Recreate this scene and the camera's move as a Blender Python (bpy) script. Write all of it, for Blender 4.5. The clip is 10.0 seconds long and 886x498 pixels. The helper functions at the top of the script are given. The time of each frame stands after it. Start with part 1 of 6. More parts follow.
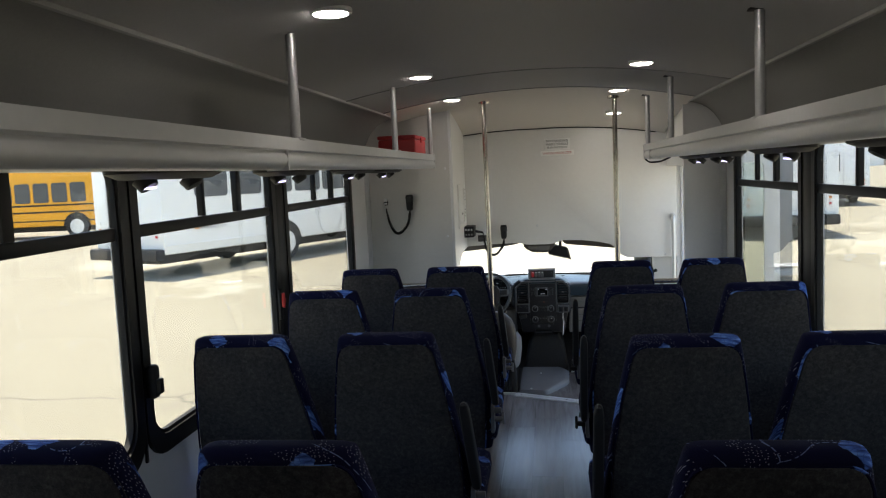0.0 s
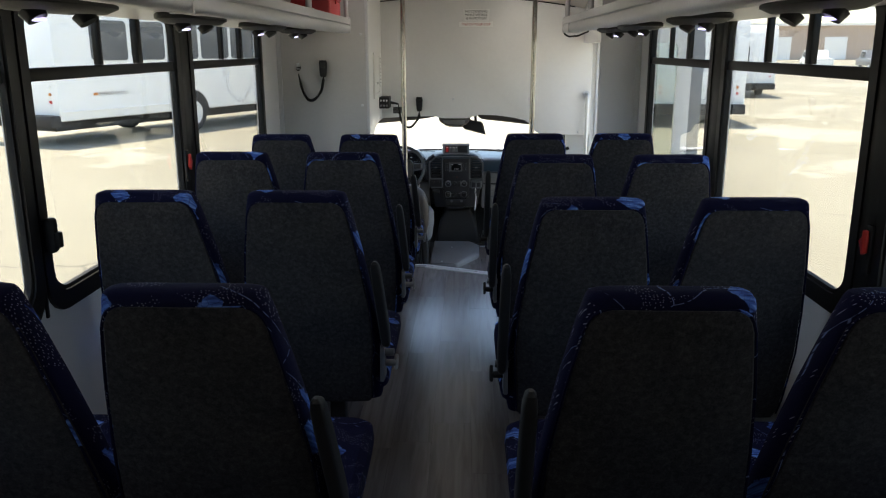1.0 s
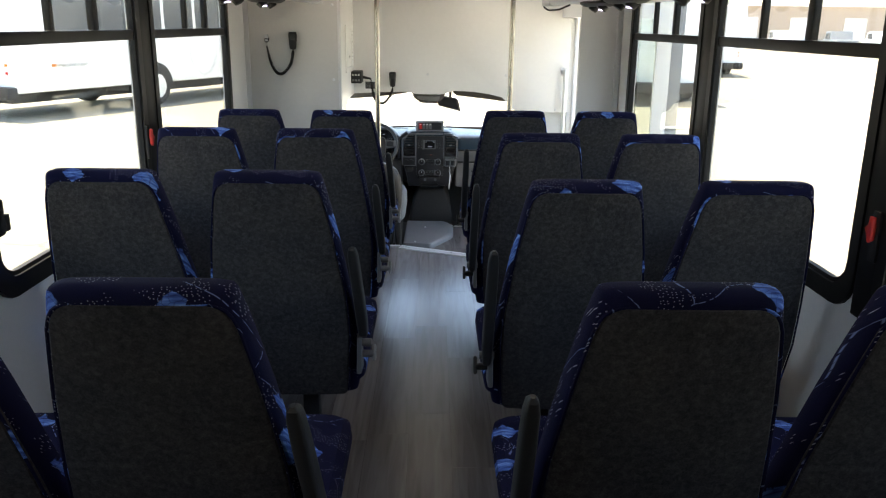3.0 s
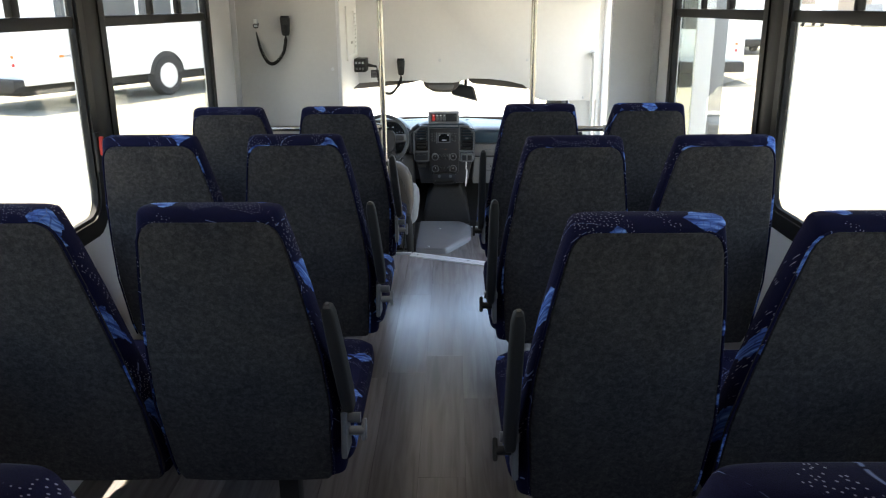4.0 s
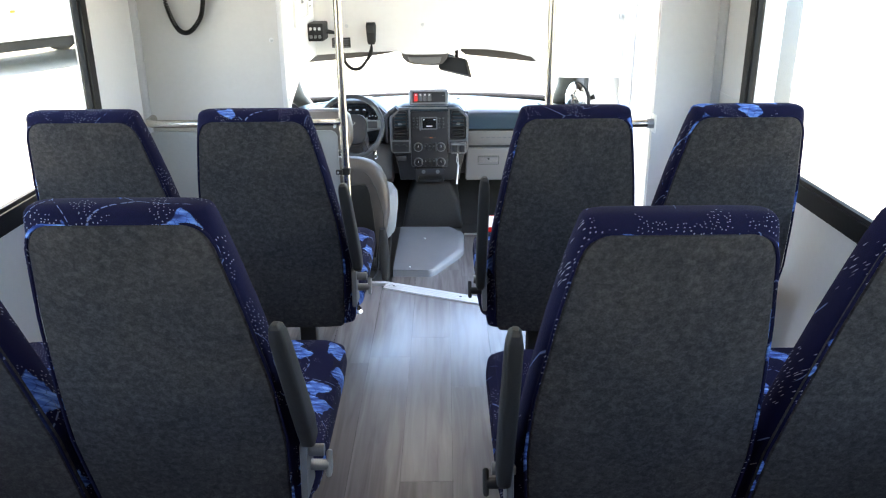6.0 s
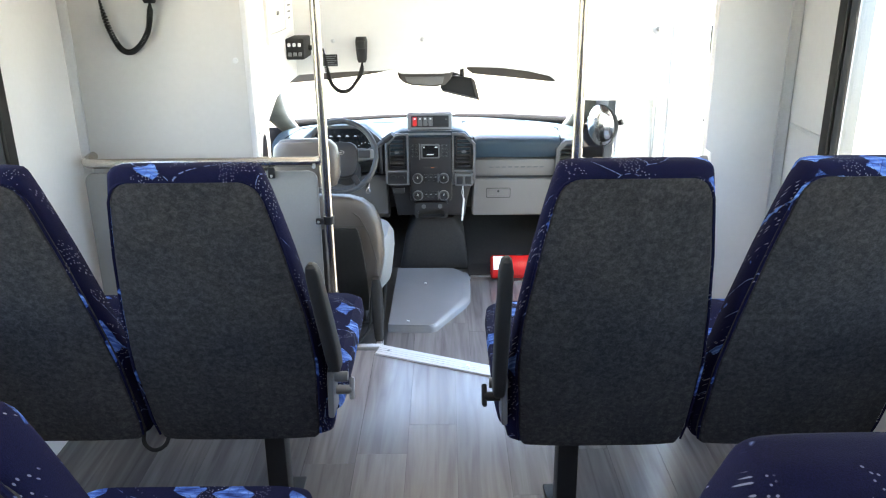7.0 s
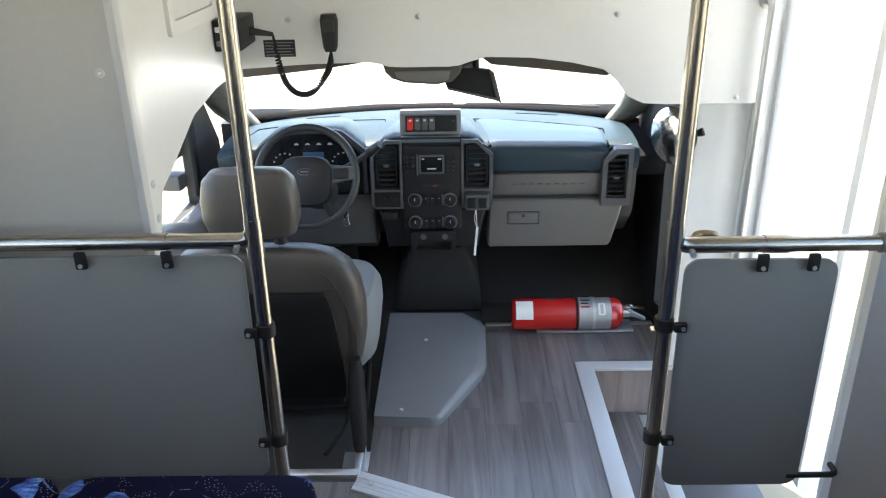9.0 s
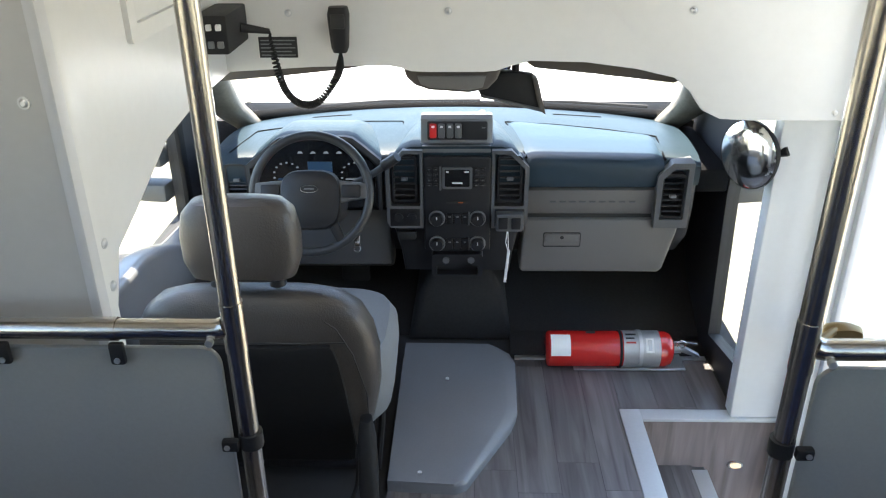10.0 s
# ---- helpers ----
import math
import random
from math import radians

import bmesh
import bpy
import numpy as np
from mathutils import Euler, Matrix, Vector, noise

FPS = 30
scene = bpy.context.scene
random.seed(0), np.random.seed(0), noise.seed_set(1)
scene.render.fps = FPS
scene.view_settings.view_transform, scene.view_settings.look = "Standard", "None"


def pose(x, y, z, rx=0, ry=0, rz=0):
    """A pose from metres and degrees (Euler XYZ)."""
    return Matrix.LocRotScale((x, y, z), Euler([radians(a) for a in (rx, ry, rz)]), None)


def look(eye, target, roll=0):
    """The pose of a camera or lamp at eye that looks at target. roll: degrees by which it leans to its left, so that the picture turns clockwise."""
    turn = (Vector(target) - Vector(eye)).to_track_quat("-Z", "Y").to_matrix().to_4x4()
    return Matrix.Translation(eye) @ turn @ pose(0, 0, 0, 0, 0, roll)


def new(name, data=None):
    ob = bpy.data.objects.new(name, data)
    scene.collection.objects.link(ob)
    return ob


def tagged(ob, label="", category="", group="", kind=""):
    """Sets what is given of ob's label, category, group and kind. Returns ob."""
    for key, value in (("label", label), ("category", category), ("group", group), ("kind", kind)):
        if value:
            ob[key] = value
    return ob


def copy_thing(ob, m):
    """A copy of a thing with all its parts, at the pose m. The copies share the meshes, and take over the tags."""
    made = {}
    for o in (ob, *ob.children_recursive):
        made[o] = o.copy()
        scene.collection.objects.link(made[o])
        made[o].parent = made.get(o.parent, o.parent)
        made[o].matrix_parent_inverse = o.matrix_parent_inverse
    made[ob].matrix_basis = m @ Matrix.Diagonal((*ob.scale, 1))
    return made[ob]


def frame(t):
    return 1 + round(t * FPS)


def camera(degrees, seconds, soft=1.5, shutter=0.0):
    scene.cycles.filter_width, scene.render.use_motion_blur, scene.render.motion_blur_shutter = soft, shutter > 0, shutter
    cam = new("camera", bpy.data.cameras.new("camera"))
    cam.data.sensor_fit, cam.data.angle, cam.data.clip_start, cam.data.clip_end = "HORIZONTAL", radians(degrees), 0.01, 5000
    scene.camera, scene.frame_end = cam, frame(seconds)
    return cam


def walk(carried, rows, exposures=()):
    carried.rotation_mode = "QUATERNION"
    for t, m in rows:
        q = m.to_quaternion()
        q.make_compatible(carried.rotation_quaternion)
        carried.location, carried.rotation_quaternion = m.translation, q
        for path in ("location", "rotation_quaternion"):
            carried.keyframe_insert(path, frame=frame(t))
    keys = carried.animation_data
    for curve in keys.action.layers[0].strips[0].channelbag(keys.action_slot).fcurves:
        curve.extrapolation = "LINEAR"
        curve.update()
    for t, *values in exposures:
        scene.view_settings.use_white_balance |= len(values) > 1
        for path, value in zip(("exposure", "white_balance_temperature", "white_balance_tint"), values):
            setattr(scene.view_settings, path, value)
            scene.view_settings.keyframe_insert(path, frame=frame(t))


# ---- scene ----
cam = camera(58.3, 10.0, soft=1.15)
PATH = [
    (0, (-0.013, -0.449, 1.522), (-0.28, 1.524, 1.332), -2.6),
    (0.5, (-0.013, -0.443, 1.486), (-0.132, 1.517, 1.104), -1.7),
    (1, (-0.014, -0.449, 1.461), (-0.068, 1.49, 0.972), -0.1),
    (1.5, (-0.015, -0.447, 1.455), (-0.059, 1.482, 0.927), 1.0),
    (2, (-0.021, -0.446, 1.454), (-0.046, 1.485, 0.933), 1.5),
    (2.5, (-0.041, -0.415, 1.451), (-0.037, 1.515, 0.925), 1.4),
    (2.7, (-0.063, -0.386, 1.449), (-0.028, 1.541, 0.915), 0.9),
    (4, (-0.019, 0.277, 1.432), (-0.046, 2.189, 0.848), -0.5),
    (4.5, (-0.034, 0.633, 1.432), (-0.029, 2.529, 0.796), -0.5),
    (5, (-0.014, 0.951, 1.413), (-0.005, 2.833, 0.736), -0.7),
    (5.5, (-0.002, 1.219, 1.417), (-0.004, 3.094, 0.721), -0.4),
    (7, (-0.01, 2.105, 1.386), (-0.019, 3.989, 0.715), -0.7),
    (7.5, (-0.037, 2.415, 1.404), (0.008, 4.287, 0.701), -0.2),
    (8, (-0.01, 2.657, 1.389), (0.095, 4.51, 0.643), -0.2),
    (8.5, (0.013, 2.909, 1.395), (0.042, 4.755, 0.627), -0.7),
    (9, (-0.016, 3.172, 1.392), (-0.038, 5.006, 0.596), -1.0),
    (9.5, (-0.06, 3.418, 1.401), (-0.055, 5.234, 0.563), -1.7),
    (10, (-0.07, 3.609, 1.399), (-0.117, 5.411, 0.532), -0.5),
]

EXPOSURES = [(0, 1.82, 6820, 11), (1, 1.93, 6800, 11), (1.6, 2.39, 6840, 11), (2.5, 2.77, 7180, 11), (4.5, 3.20, 7060, 11), (5, 3.76, 6800, 11), (5.5, 3.98, 6780, 11), (7.5, 4.20, 7000, 10), (8.5, 3.44, 7020, 10), (9, 2.92, 7000, 10), (10, 2.88, 6900, 10)]
walk(cam, [(t, look(eye, target, roll)) for t, eye, target, roll in PATH], EXPOSURES)

# ---------------------------------------------------------------- light
world = bpy.data.worlds.new("world")
scene.world = world
world.use_nodes = True
wn = world.node_tree
sky = wn.nodes.new("ShaderNodeTexSky")
sky.sky_type = "NISHITA"
sky.sun_disc = False
SUN_TO = Vector((-0.115, 0.15, 1.0)).normalized()
sky.sun_elevation = math.asin(SUN_TO.z)
sky.sun_rotation = math.atan2(SUN_TO.x, SUN_TO.y)
wn.nodes["Background"].inputs["Strength"].default_value = 0.15
wn.links.new(sky.outputs[0], wn.nodes["Background"].inputs["Color"])
sun = new("sun", bpy.data.lights.new("sun", "SUN"))
sun.data.energy = 3.6
sun.data.angle = radians(0.5)
sun.data.color = (1.0, 0.94, 0.83)
sun.matrix_world = look(SUN_TO * 30, (0, 0, 0))


# ---------------------------------------------------------------- materials
def mat(name, base, rough=0.5, metal=0.0, scale=20.0, var=0.12, bump=0.1, big=1.5, bigvar=0.10, coat=0.0, spec=0.5):
    """A surface with colour variation and relief at two scales, in metres."""
    m = bpy.data.materials.new(name)
    m.use_nodes = True
    t = m.node_tree
    b = t.nodes["Principled BSDF"]
    co = t.nodes.new("ShaderNodeTexCoord")
    fine = t.nodes.new("ShaderNodeTexNoise")
    fine.inputs["Scale"].default_value = scale
    fine.inputs["Detail"].default_value = 5
    wide = t.nodes.new("ShaderNodeTexNoise")
    wide.inputs["Scale"].default_value = big
    wide.inputs["Detail"].default_value = 3
    for n in (fine, wide):
        t.links.new(co.outputs["Object"], n.inputs["Vector"])
    add = t.nodes.new("ShaderNodeMath")
    add.operation = "MULTIPLY_ADD"
    t.links.new(fine.outputs[0], add.inputs[0])
    add.inputs[1].default_value = 2 * var
    sub = t.nodes.new("ShaderNodeMath")
    sub.operation = "MULTIPLY_ADD"
    t.links.new(wide.outputs[0], sub.inputs[0])
    sub.inputs[1].default_value = 2 * bigvar
    sub.inputs[2].default_value = 1 - var - bigvar
    t.links.new(sub.outputs[0], add.inputs[2])
    mul = t.nodes.new("ShaderNodeVectorMath")
    mul.operation = "SCALE"
    mul.inputs[0].default_value = base[:3]
    t.links.new(add.outputs[0], mul.inputs["Scale"])
    t.links.new(mul.outputs[0], b.inputs["Base Color"])
    r = t.nodes.new("ShaderNodeMath")
    r.operation = "MULTIPLY_ADD"
    t.links.new(wide.outputs[0], r.inputs[0])
    r.inputs[1].default_value = 0.16
    r.inputs[2].default_value = max(0.02, rough - 0.08)
    t.links.new(r.outputs[0], b.inputs["Roughness"])
    b.inputs["Metallic"].default_value = metal
    b.inputs["Coat Weight"].default_value = coat
    b.inputs["Specular IOR Level"].default_value = spec
    if bump:
        bp = t.nodes.new("ShaderNodeBump")
        bp.inputs["Strength"].default_value = bump
        bp.inputs["Distance"].default_value = 0.002
        t.links.new(fine.outputs[0], bp.inputs["Height"])
        t.links.new(bp.outputs[0], b.inputs["Normal"])
    return m


def glow(name, colour, strength):
    m = bpy.data.materials.new(name)
    m.use_nodes = True
    b = m.node_tree.nodes["Principled BSDF"]
    b.inputs["Base Color"].default_value = (*[0.2 * c for c in colour], 1)
    b.inputs["Emission Color"].default_value = (*colour, 1)
    b.inputs["Emission Strength"].default_value = strength
    return m


def pane_glass(name, tint):
    """Clear sheet glass: what lies behind, tinted, under a reflection."""
    m = bpy.data.materials.new(name)
    m.use_nodes = True
    t = m.node_tree
    out = t.nodes["Material Output"]
    clear = t.nodes.new("ShaderNodeBsdfTransparent")
    clear.inputs[0].default_value = (*tint, 1)
    gloss = t.nodes.new("ShaderNodeBsdfGlossy")
    gloss.inputs["Roughness"].default_value = 0.02
    edge_ = t.nodes.new("ShaderNodeLayerWeight")
    edge_.inputs[0].default_value = 0.5
    power = t.nodes.new("ShaderNodeMath")
    power.operation = "POWER"
    t.links.new(edge_.outputs["Facing"], power.inputs[0])
    power.inputs[1].default_value = 5.0
    fres = t.nodes.new("ShaderNodeMath")
    fres.operation = "MULTIPLY_ADD"
    t.links.new(power.outputs[0], fres.inputs[0])
    fres.inputs[1].default_value, fres.inputs[2].default_value = 0.75, 0.025
    mix = t.nodes.new("ShaderNodeMixShader")
    t.links.new(fres.outputs[0], mix.inputs[0])
    t.links.new(clear.outputs[0], mix.inputs[1])
    t.links.new(gloss.outputs[0], mix.inputs[2])
    t.links.new(mix.outputs[0], out.inputs[0])
    return m


def ramp(t, source, stops, interp="LINEAR"):
    r = t.nodes.new("ShaderNodeValToRGB")
    r.color_ramp.interpolation = interp
    e = r.color_ramp.elements
    while len(e) < len(stops):
        e.new(0.5)
    for k, (p, c) in zip(e, stops):
        k.position, k.color = p, (*c, 1) if len(c) == 3 else c
    t.links.new(source, r.inputs[0])
    return r.outputs[0]


def mixc(t, fac, a, b, mode="MIX"):
    n = t.nodes.new("ShaderNodeMix")
    n.data_type, n.blend_type = "RGBA", mode
    for sock, val in ((n.inputs[0], fac), (n.inputs[6], a), (n.inputs[7], b)):
        if hasattr(val, "is_output"):
            t.links.new(val, sock)
        elif isinstance(val, (int, float)):
            sock.default_value = val
        else:
            sock.default_value = (*val, 1)
    return n.outputs[2]


def math_node(t, op, a, b=None, c=None):
    n = t.nodes.new("ShaderNodeMath")
    n.operation = op
    for i, v in enumerate((a, b, c)):
        if v is None:
            continue
        if hasattr(v, "is_output"):
            t.links.new(v, n.inputs[i])
        else:
            n.inputs[i].default_value = v
    return n.outputs[0]


def bus_fabric():
    """Navy transit cloth: pale blue brush marks, rows of small dots and thin dashed arcs."""
    m = bpy.data.materials.new("navy_patterned_cloth")
    m.use_nodes = True
    t = m.node_tree
    b = t.nodes["Principled BSDF"]
    co = t.nodes.new("ShaderNodeTexCoord").outputs["Object"]
    info = t.nodes.new("ShaderNodeObjectInfo")
    shift = t.nodes.new("ShaderNodeVectorMath")
    shift.operation = "MULTIPLY_ADD"
    comb = t.nodes.new("ShaderNodeCombineXYZ")
    for i in range(3):
        t.links.new(info.outputs["Random"], comb.inputs[i])
    t.links.new(comb.outputs[0], shift.inputs[0])
    shift.inputs[1].default_value = (7.3, 3.1, 5.7)
    t.links.new(co, shift.inputs[2])
    p = shift.outputs[0]

    def tex(kind, scale, **kw):
        n = t.nodes.new("ShaderNodeTex" + kind)
        n.inputs["Scale"].default_value = scale
        for k, v in kw.items():
            n.inputs[k].default_value = v
        t.links.new(p, n.inputs["Vector"])
        return n

    # coordinates laid flat over the cloth, so that marks read as woven in
    sep = t.nodes.new("ShaderNodeSeparateXYZ")
    t.links.new(p, sep.inputs[0])
    flat = t.nodes.new("ShaderNodeCombineXYZ")
    t.links.new(math_node(t, "MULTIPLY_ADD", sep.outputs[1], 0.35, sep.outputs[0]), flat.inputs[0])
    t.links.new(math_node(t, "MULTIPLY_ADD", sep.outputs[1], 0.9, sep.outputs[2]), flat.inputs[1])
    q = flat.outputs[0]

    def warped(amount, scale):
        n = t.nodes.new("ShaderNodeTexNoise")
        n.noise_dimensions = "2D"
        n.inputs["Scale"].default_value, n.inputs["Detail"].default_value = scale, 0.0
        t.links.new(q, n.inputs["Vector"])
        w = t.nodes.new("ShaderNodeVectorMath")
        w.operation = "MULTIPLY_ADD"
        t.links.new(n.outputs["Color"], w.inputs[0])
        w.inputs[1].default_value = (amount, amount, 0.0)
        t.links.new(q, w.inputs[2])
        return w.outputs[0]

    def cells(vector, scale, feature, randomness=1.0):
        n = t.nodes.new("ShaderNodeTexVoronoi")
        n.voronoi_dimensions, n.feature = "2D", feature
        n.inputs["Scale"].default_value, n.inputs["Randomness"].default_value = scale, randomness
        t.links.new(vector, n.inputs["Vector"])
        return n

    weave = tex("Noise", 900.0, Detail=1.0).outputs[0]
    base = mixc(t, tex("Noise", 6.0).outputs[0], (0.0038, 0.0044, 0.020), (0.0072, 0.0080, 0.036))
    base = mixc(t, 1.0, base, ramp(t, weave, [(0.3, (0.75, 0.75, 0.75)), (0.7, (1.25, 1.25, 1.25))]), "MULTIPLY")
    # pale blue brush marks in angular cells, streaked and crossed by fine dark lines
    mark = cells(warped(0.03, 14.0), 11.0, "F1", 0.95)
    mark.distance = "MANHATTAN"
    pick = t.nodes.new("ShaderNodeSeparateColor")
    t.links.new(mark.outputs["Color"], pick.inputs[0])
    some_cells = ramp(t, pick.outputs[0], [(0.64, (0, 0, 0)), (0.65, (1, 1, 1))])
    core = ramp(t, math_node(t, "MULTIPLY_ADD", tex("Noise", 45.0, Detail=3.0).outputs[0], 0.35, mark.outputs["Distance"]), [(0.56, (1, 1, 1)), (0.60, (0, 0, 0))])
    patch = mixc(t, 1.0, some_cells, core, "MULTIPLY")
    streak = t.nodes.new("ShaderNodeTexNoise")
    stretch = t.nodes.new("ShaderNodeMapping")
    stretch.inputs["Scale"].default_value, stretch.inputs["Rotation"].default_value = (22.0, 110.0, 1.0), (0.0, 0.0, 0.7)
    t.links.new(q, stretch.inputs["Vector"])
    t.links.new(stretch.outputs[0], streak.inputs["Vector"])
    streak.inputs["Scale"].default_value = 1.0
    soft = ramp(t, streak.outputs[0], [(0.32, (0.018, 0.035, 0.14)), (0.52, (0.07, 0.155, 0.48)), (0.68, (0.20, 0.36, 0.76))])
    rim_ = cells(warped(0.03, 20.0), 62.0, "DISTANCE_TO_EDGE", 0.9)
    hatch = mixc(t, ramp(t, rim_.outputs["Distance"], [(0.02, (0.6, 0.6, 0.6)), (0.05, (0, 0, 0))]), soft, (0.02, 0.03, 0.12))
    col = mixc(t, patch, base, hatch)
    # clusters of small woven dots, in rows
    dots_at = cells(warped(0.012, 18.0), 135.0, "F1", 0.70)
    dot = ramp(t, dots_at.outputs["Distance"], [(0.11, (1, 1, 1)), (0.17, (0, 0, 0))])
    zone_cell = t.nodes.new("ShaderNodeTexNoise")
    zone_cell.noise_dimensions = "2D"
    zone_cell.inputs["Scale"].default_value, zone_cell.inputs["Detail"].default_value, zone_cell.inputs["Distortion"].default_value = 15.0, 1.0, 0.6
    t.links.new(q, zone_cell.inputs["Vector"])
    zone = ramp(t, zone_cell.outputs[0], [(0.56, (0, 0, 0)), (0.575, (1, 1, 1))])
    dots = mixc(t, 1.0, mixc(t, 1.0, dot, zone, "MULTIPLY"), mixc(t, 1.0, (1, 1, 1), patch, "SUBTRACT"), "MULTIPLY")
    col = mixc(t, dots, col, (0.22, 0.225, 0.29))
    # dashed arcs of stitching: curved cell borders broken into short dashes
    arcs = cells(warped(0.10, 7.0), 7.5, "DISTANCE_TO_EDGE")
    line = ramp(t, arcs.outputs["Distance"], [(0.0045, (1, 1, 1)), (0.009, (0, 0, 0))])
    dash = ramp(t, cells(q, 75.0, "F1", 0.5).outputs["Distance"], [(0.40, (1, 1, 1)), (0.50, (0, 0, 0))])
    where = tex("Noise", 5.0, Detail=0.0).outputs[0]
    line = mixc(t, 1.0, mixc(t, 1.0, line, dash, "MULTIPLY"), ramp(t, where, [(0.44, (0, 0, 0)), (0.47, (1, 1, 1))]), "MULTIPLY")
    col = mixc(t, line, col, (0.13, 0.17, 0.31))
    t.links.new(col, b.inputs["Base Color"])
    b.inputs["Roughness"].default_value = 0.9
    b.inputs["Specular IOR Level"].default_value = 0.10
    bp = t.nodes.new("ShaderNodeBump")
    bp.inputs["Strength"].default_value = 0.35
    bp.inputs["Distance"].default_value = 0.001
    t.links.new(weave, bp.inputs["Height"])
    t.links.new(bp.outputs[0], b.inputs["Normal"])
    return m


def felt():
    """Charcoal needle-felt on the seat backs: mottled, matt, with loose pale fibres."""
    m = bpy.data.materials.new("charcoal_felt")
    m.use_nodes = True
    t = m.node_tree
    b = t.nodes["Principled BSDF"]
    co = t.nodes.new("ShaderNodeTexCoord").outputs["Object"]

    def noise_at(scale, detail, dist=0.0):
        n = t.nodes.new("ShaderNodeTexNoise")
        n.inputs["Scale"].default_value, n.inputs["Detail"].default_value, n.inputs["Distortion"].default_value = scale, detail, dist
        t.links.new(co, n.inputs["Vector"])
        return n.outputs[0]

    fine, clump, wide = noise_at(300.0, 3.0, 0.3), noise_at(85.0, 5.0, 0.5), noise_at(7.0, 4.0)
    col = ramp(t, clump, [(0.30, (0.0310, 0.0304, 0.0330)), (0.5, (0.0445, 0.0434, 0.0462)), (0.70, (0.0650, 0.0630, 0.0660))])
    col = mixc(t, 1.0, col, ramp(t, fine, [(0.35, (0.82, 0.82, 0.83)), (0.65, (1.16, 1.16, 1.15))]), "MULTIPLY")
    col = mixc(t, 1.0, col, ramp(t, wide, [(0.35, (0.85, 0.87, 0.9)), (0.65, (1.12, 1.1, 1.06))]), "MULTIPLY")
    t.links.new(col, b.inputs["Base Color"])
    b.inputs["Roughness"].default_value = 1.0
    b.inputs["Specular IOR Level"].default_value = 0.08
    bp = t.nodes.new("ShaderNodeBump")
    bp.inputs["Strength"].default_value = 0.5
    bp.inputs["Distance"].default_value = 0.003
    t.links.new(clump, bp.inputs["Height"])
    t.links.new(bp.outputs[0], b.inputs["Normal"])
    return m


def planks(name="grey_wood_vinyl", grain_scale=(38, 2.2, 38), tint=(1, 1, 1)):
    """Grey wood-look vinyl; each board has its own tone."""
    m = bpy.data.materials.new(name)
    m.use_nodes = True
    t = m.node_tree
    b = t.nodes["Principled BSDF"]
    geo = t.nodes.new("ShaderNodeNewGeometry")
    info = t.nodes.new("ShaderNodeObjectInfo")
    mp = t.nodes.new("ShaderNodeMapping")
    mp.inputs["Scale"].default_value = grain_scale
    t.links.new(geo.outputs["Position"], mp.inputs["Vector"])
    off = t.nodes.new("ShaderNodeVectorMath")
    off.operation = "SCALE"
    comb = t.nodes.new("ShaderNodeCombineXYZ")
    t.links.new(info.outputs["Random"], comb.inputs[1])
    t.links.new(comb.outputs[0], off.inputs[0])
    off.inputs["Scale"].default_value = 40
    t.links.new(off.outputs[0], mp.inputs["Location"])
    g = t.nodes.new("ShaderNodeTexNoise")
    g.inputs["Scale"].default_value = 1.0
    g.inputs["Detail"].default_value = 6
    g.inputs["Distortion"].default_value = 0.7
    t.links.new(mp.outputs[0], g.inputs["Vector"])
    grain = ramp(t, g.outputs[0], [(0.25, (0.106, 0.097, 0.097)), (0.5, (0.160, 0.148, 0.149)), (0.75, (0.208, 0.195, 0.197))])
    tone = math_node(t, "MULTIPLY_ADD", info.outputs["Random"], 0.36, 0.82)
    sc = t.nodes.new("ShaderNodeVectorMath")
    sc.operation = "SCALE"
    t.links.new(mixc(t, 1.0, grain, tint, "MULTIPLY"), sc.inputs[0])
    t.links.new(tone, sc.inputs["Scale"])
    t.links.new(sc.outputs[0], b.inputs["Base Color"])
    wide = t.nodes.new("ShaderNodeTexNoise")
    wide.inputs["Scale"].default_value = 3.0
    t.links.new(geo.outputs["Position"], wide.inputs["Vector"])
    t.links.new(math_node(t, "MULTIPLY_ADD", wide.outputs[0], 0.16, 0.15), b.inputs["Roughness"])
    b.inputs["Specular IOR Level"].default_value = 0.5
    bp = t.nodes.new("ShaderNodeBump")
    bp.inputs["Strength"].default_value = 0.12
    bp.inputs["Distance"].default_value = 0.001
    t.links.new(g.outputs[0], bp.inputs["Height"])
    t.links.new(bp.outputs[0], b.inputs["Normal"])
    return m


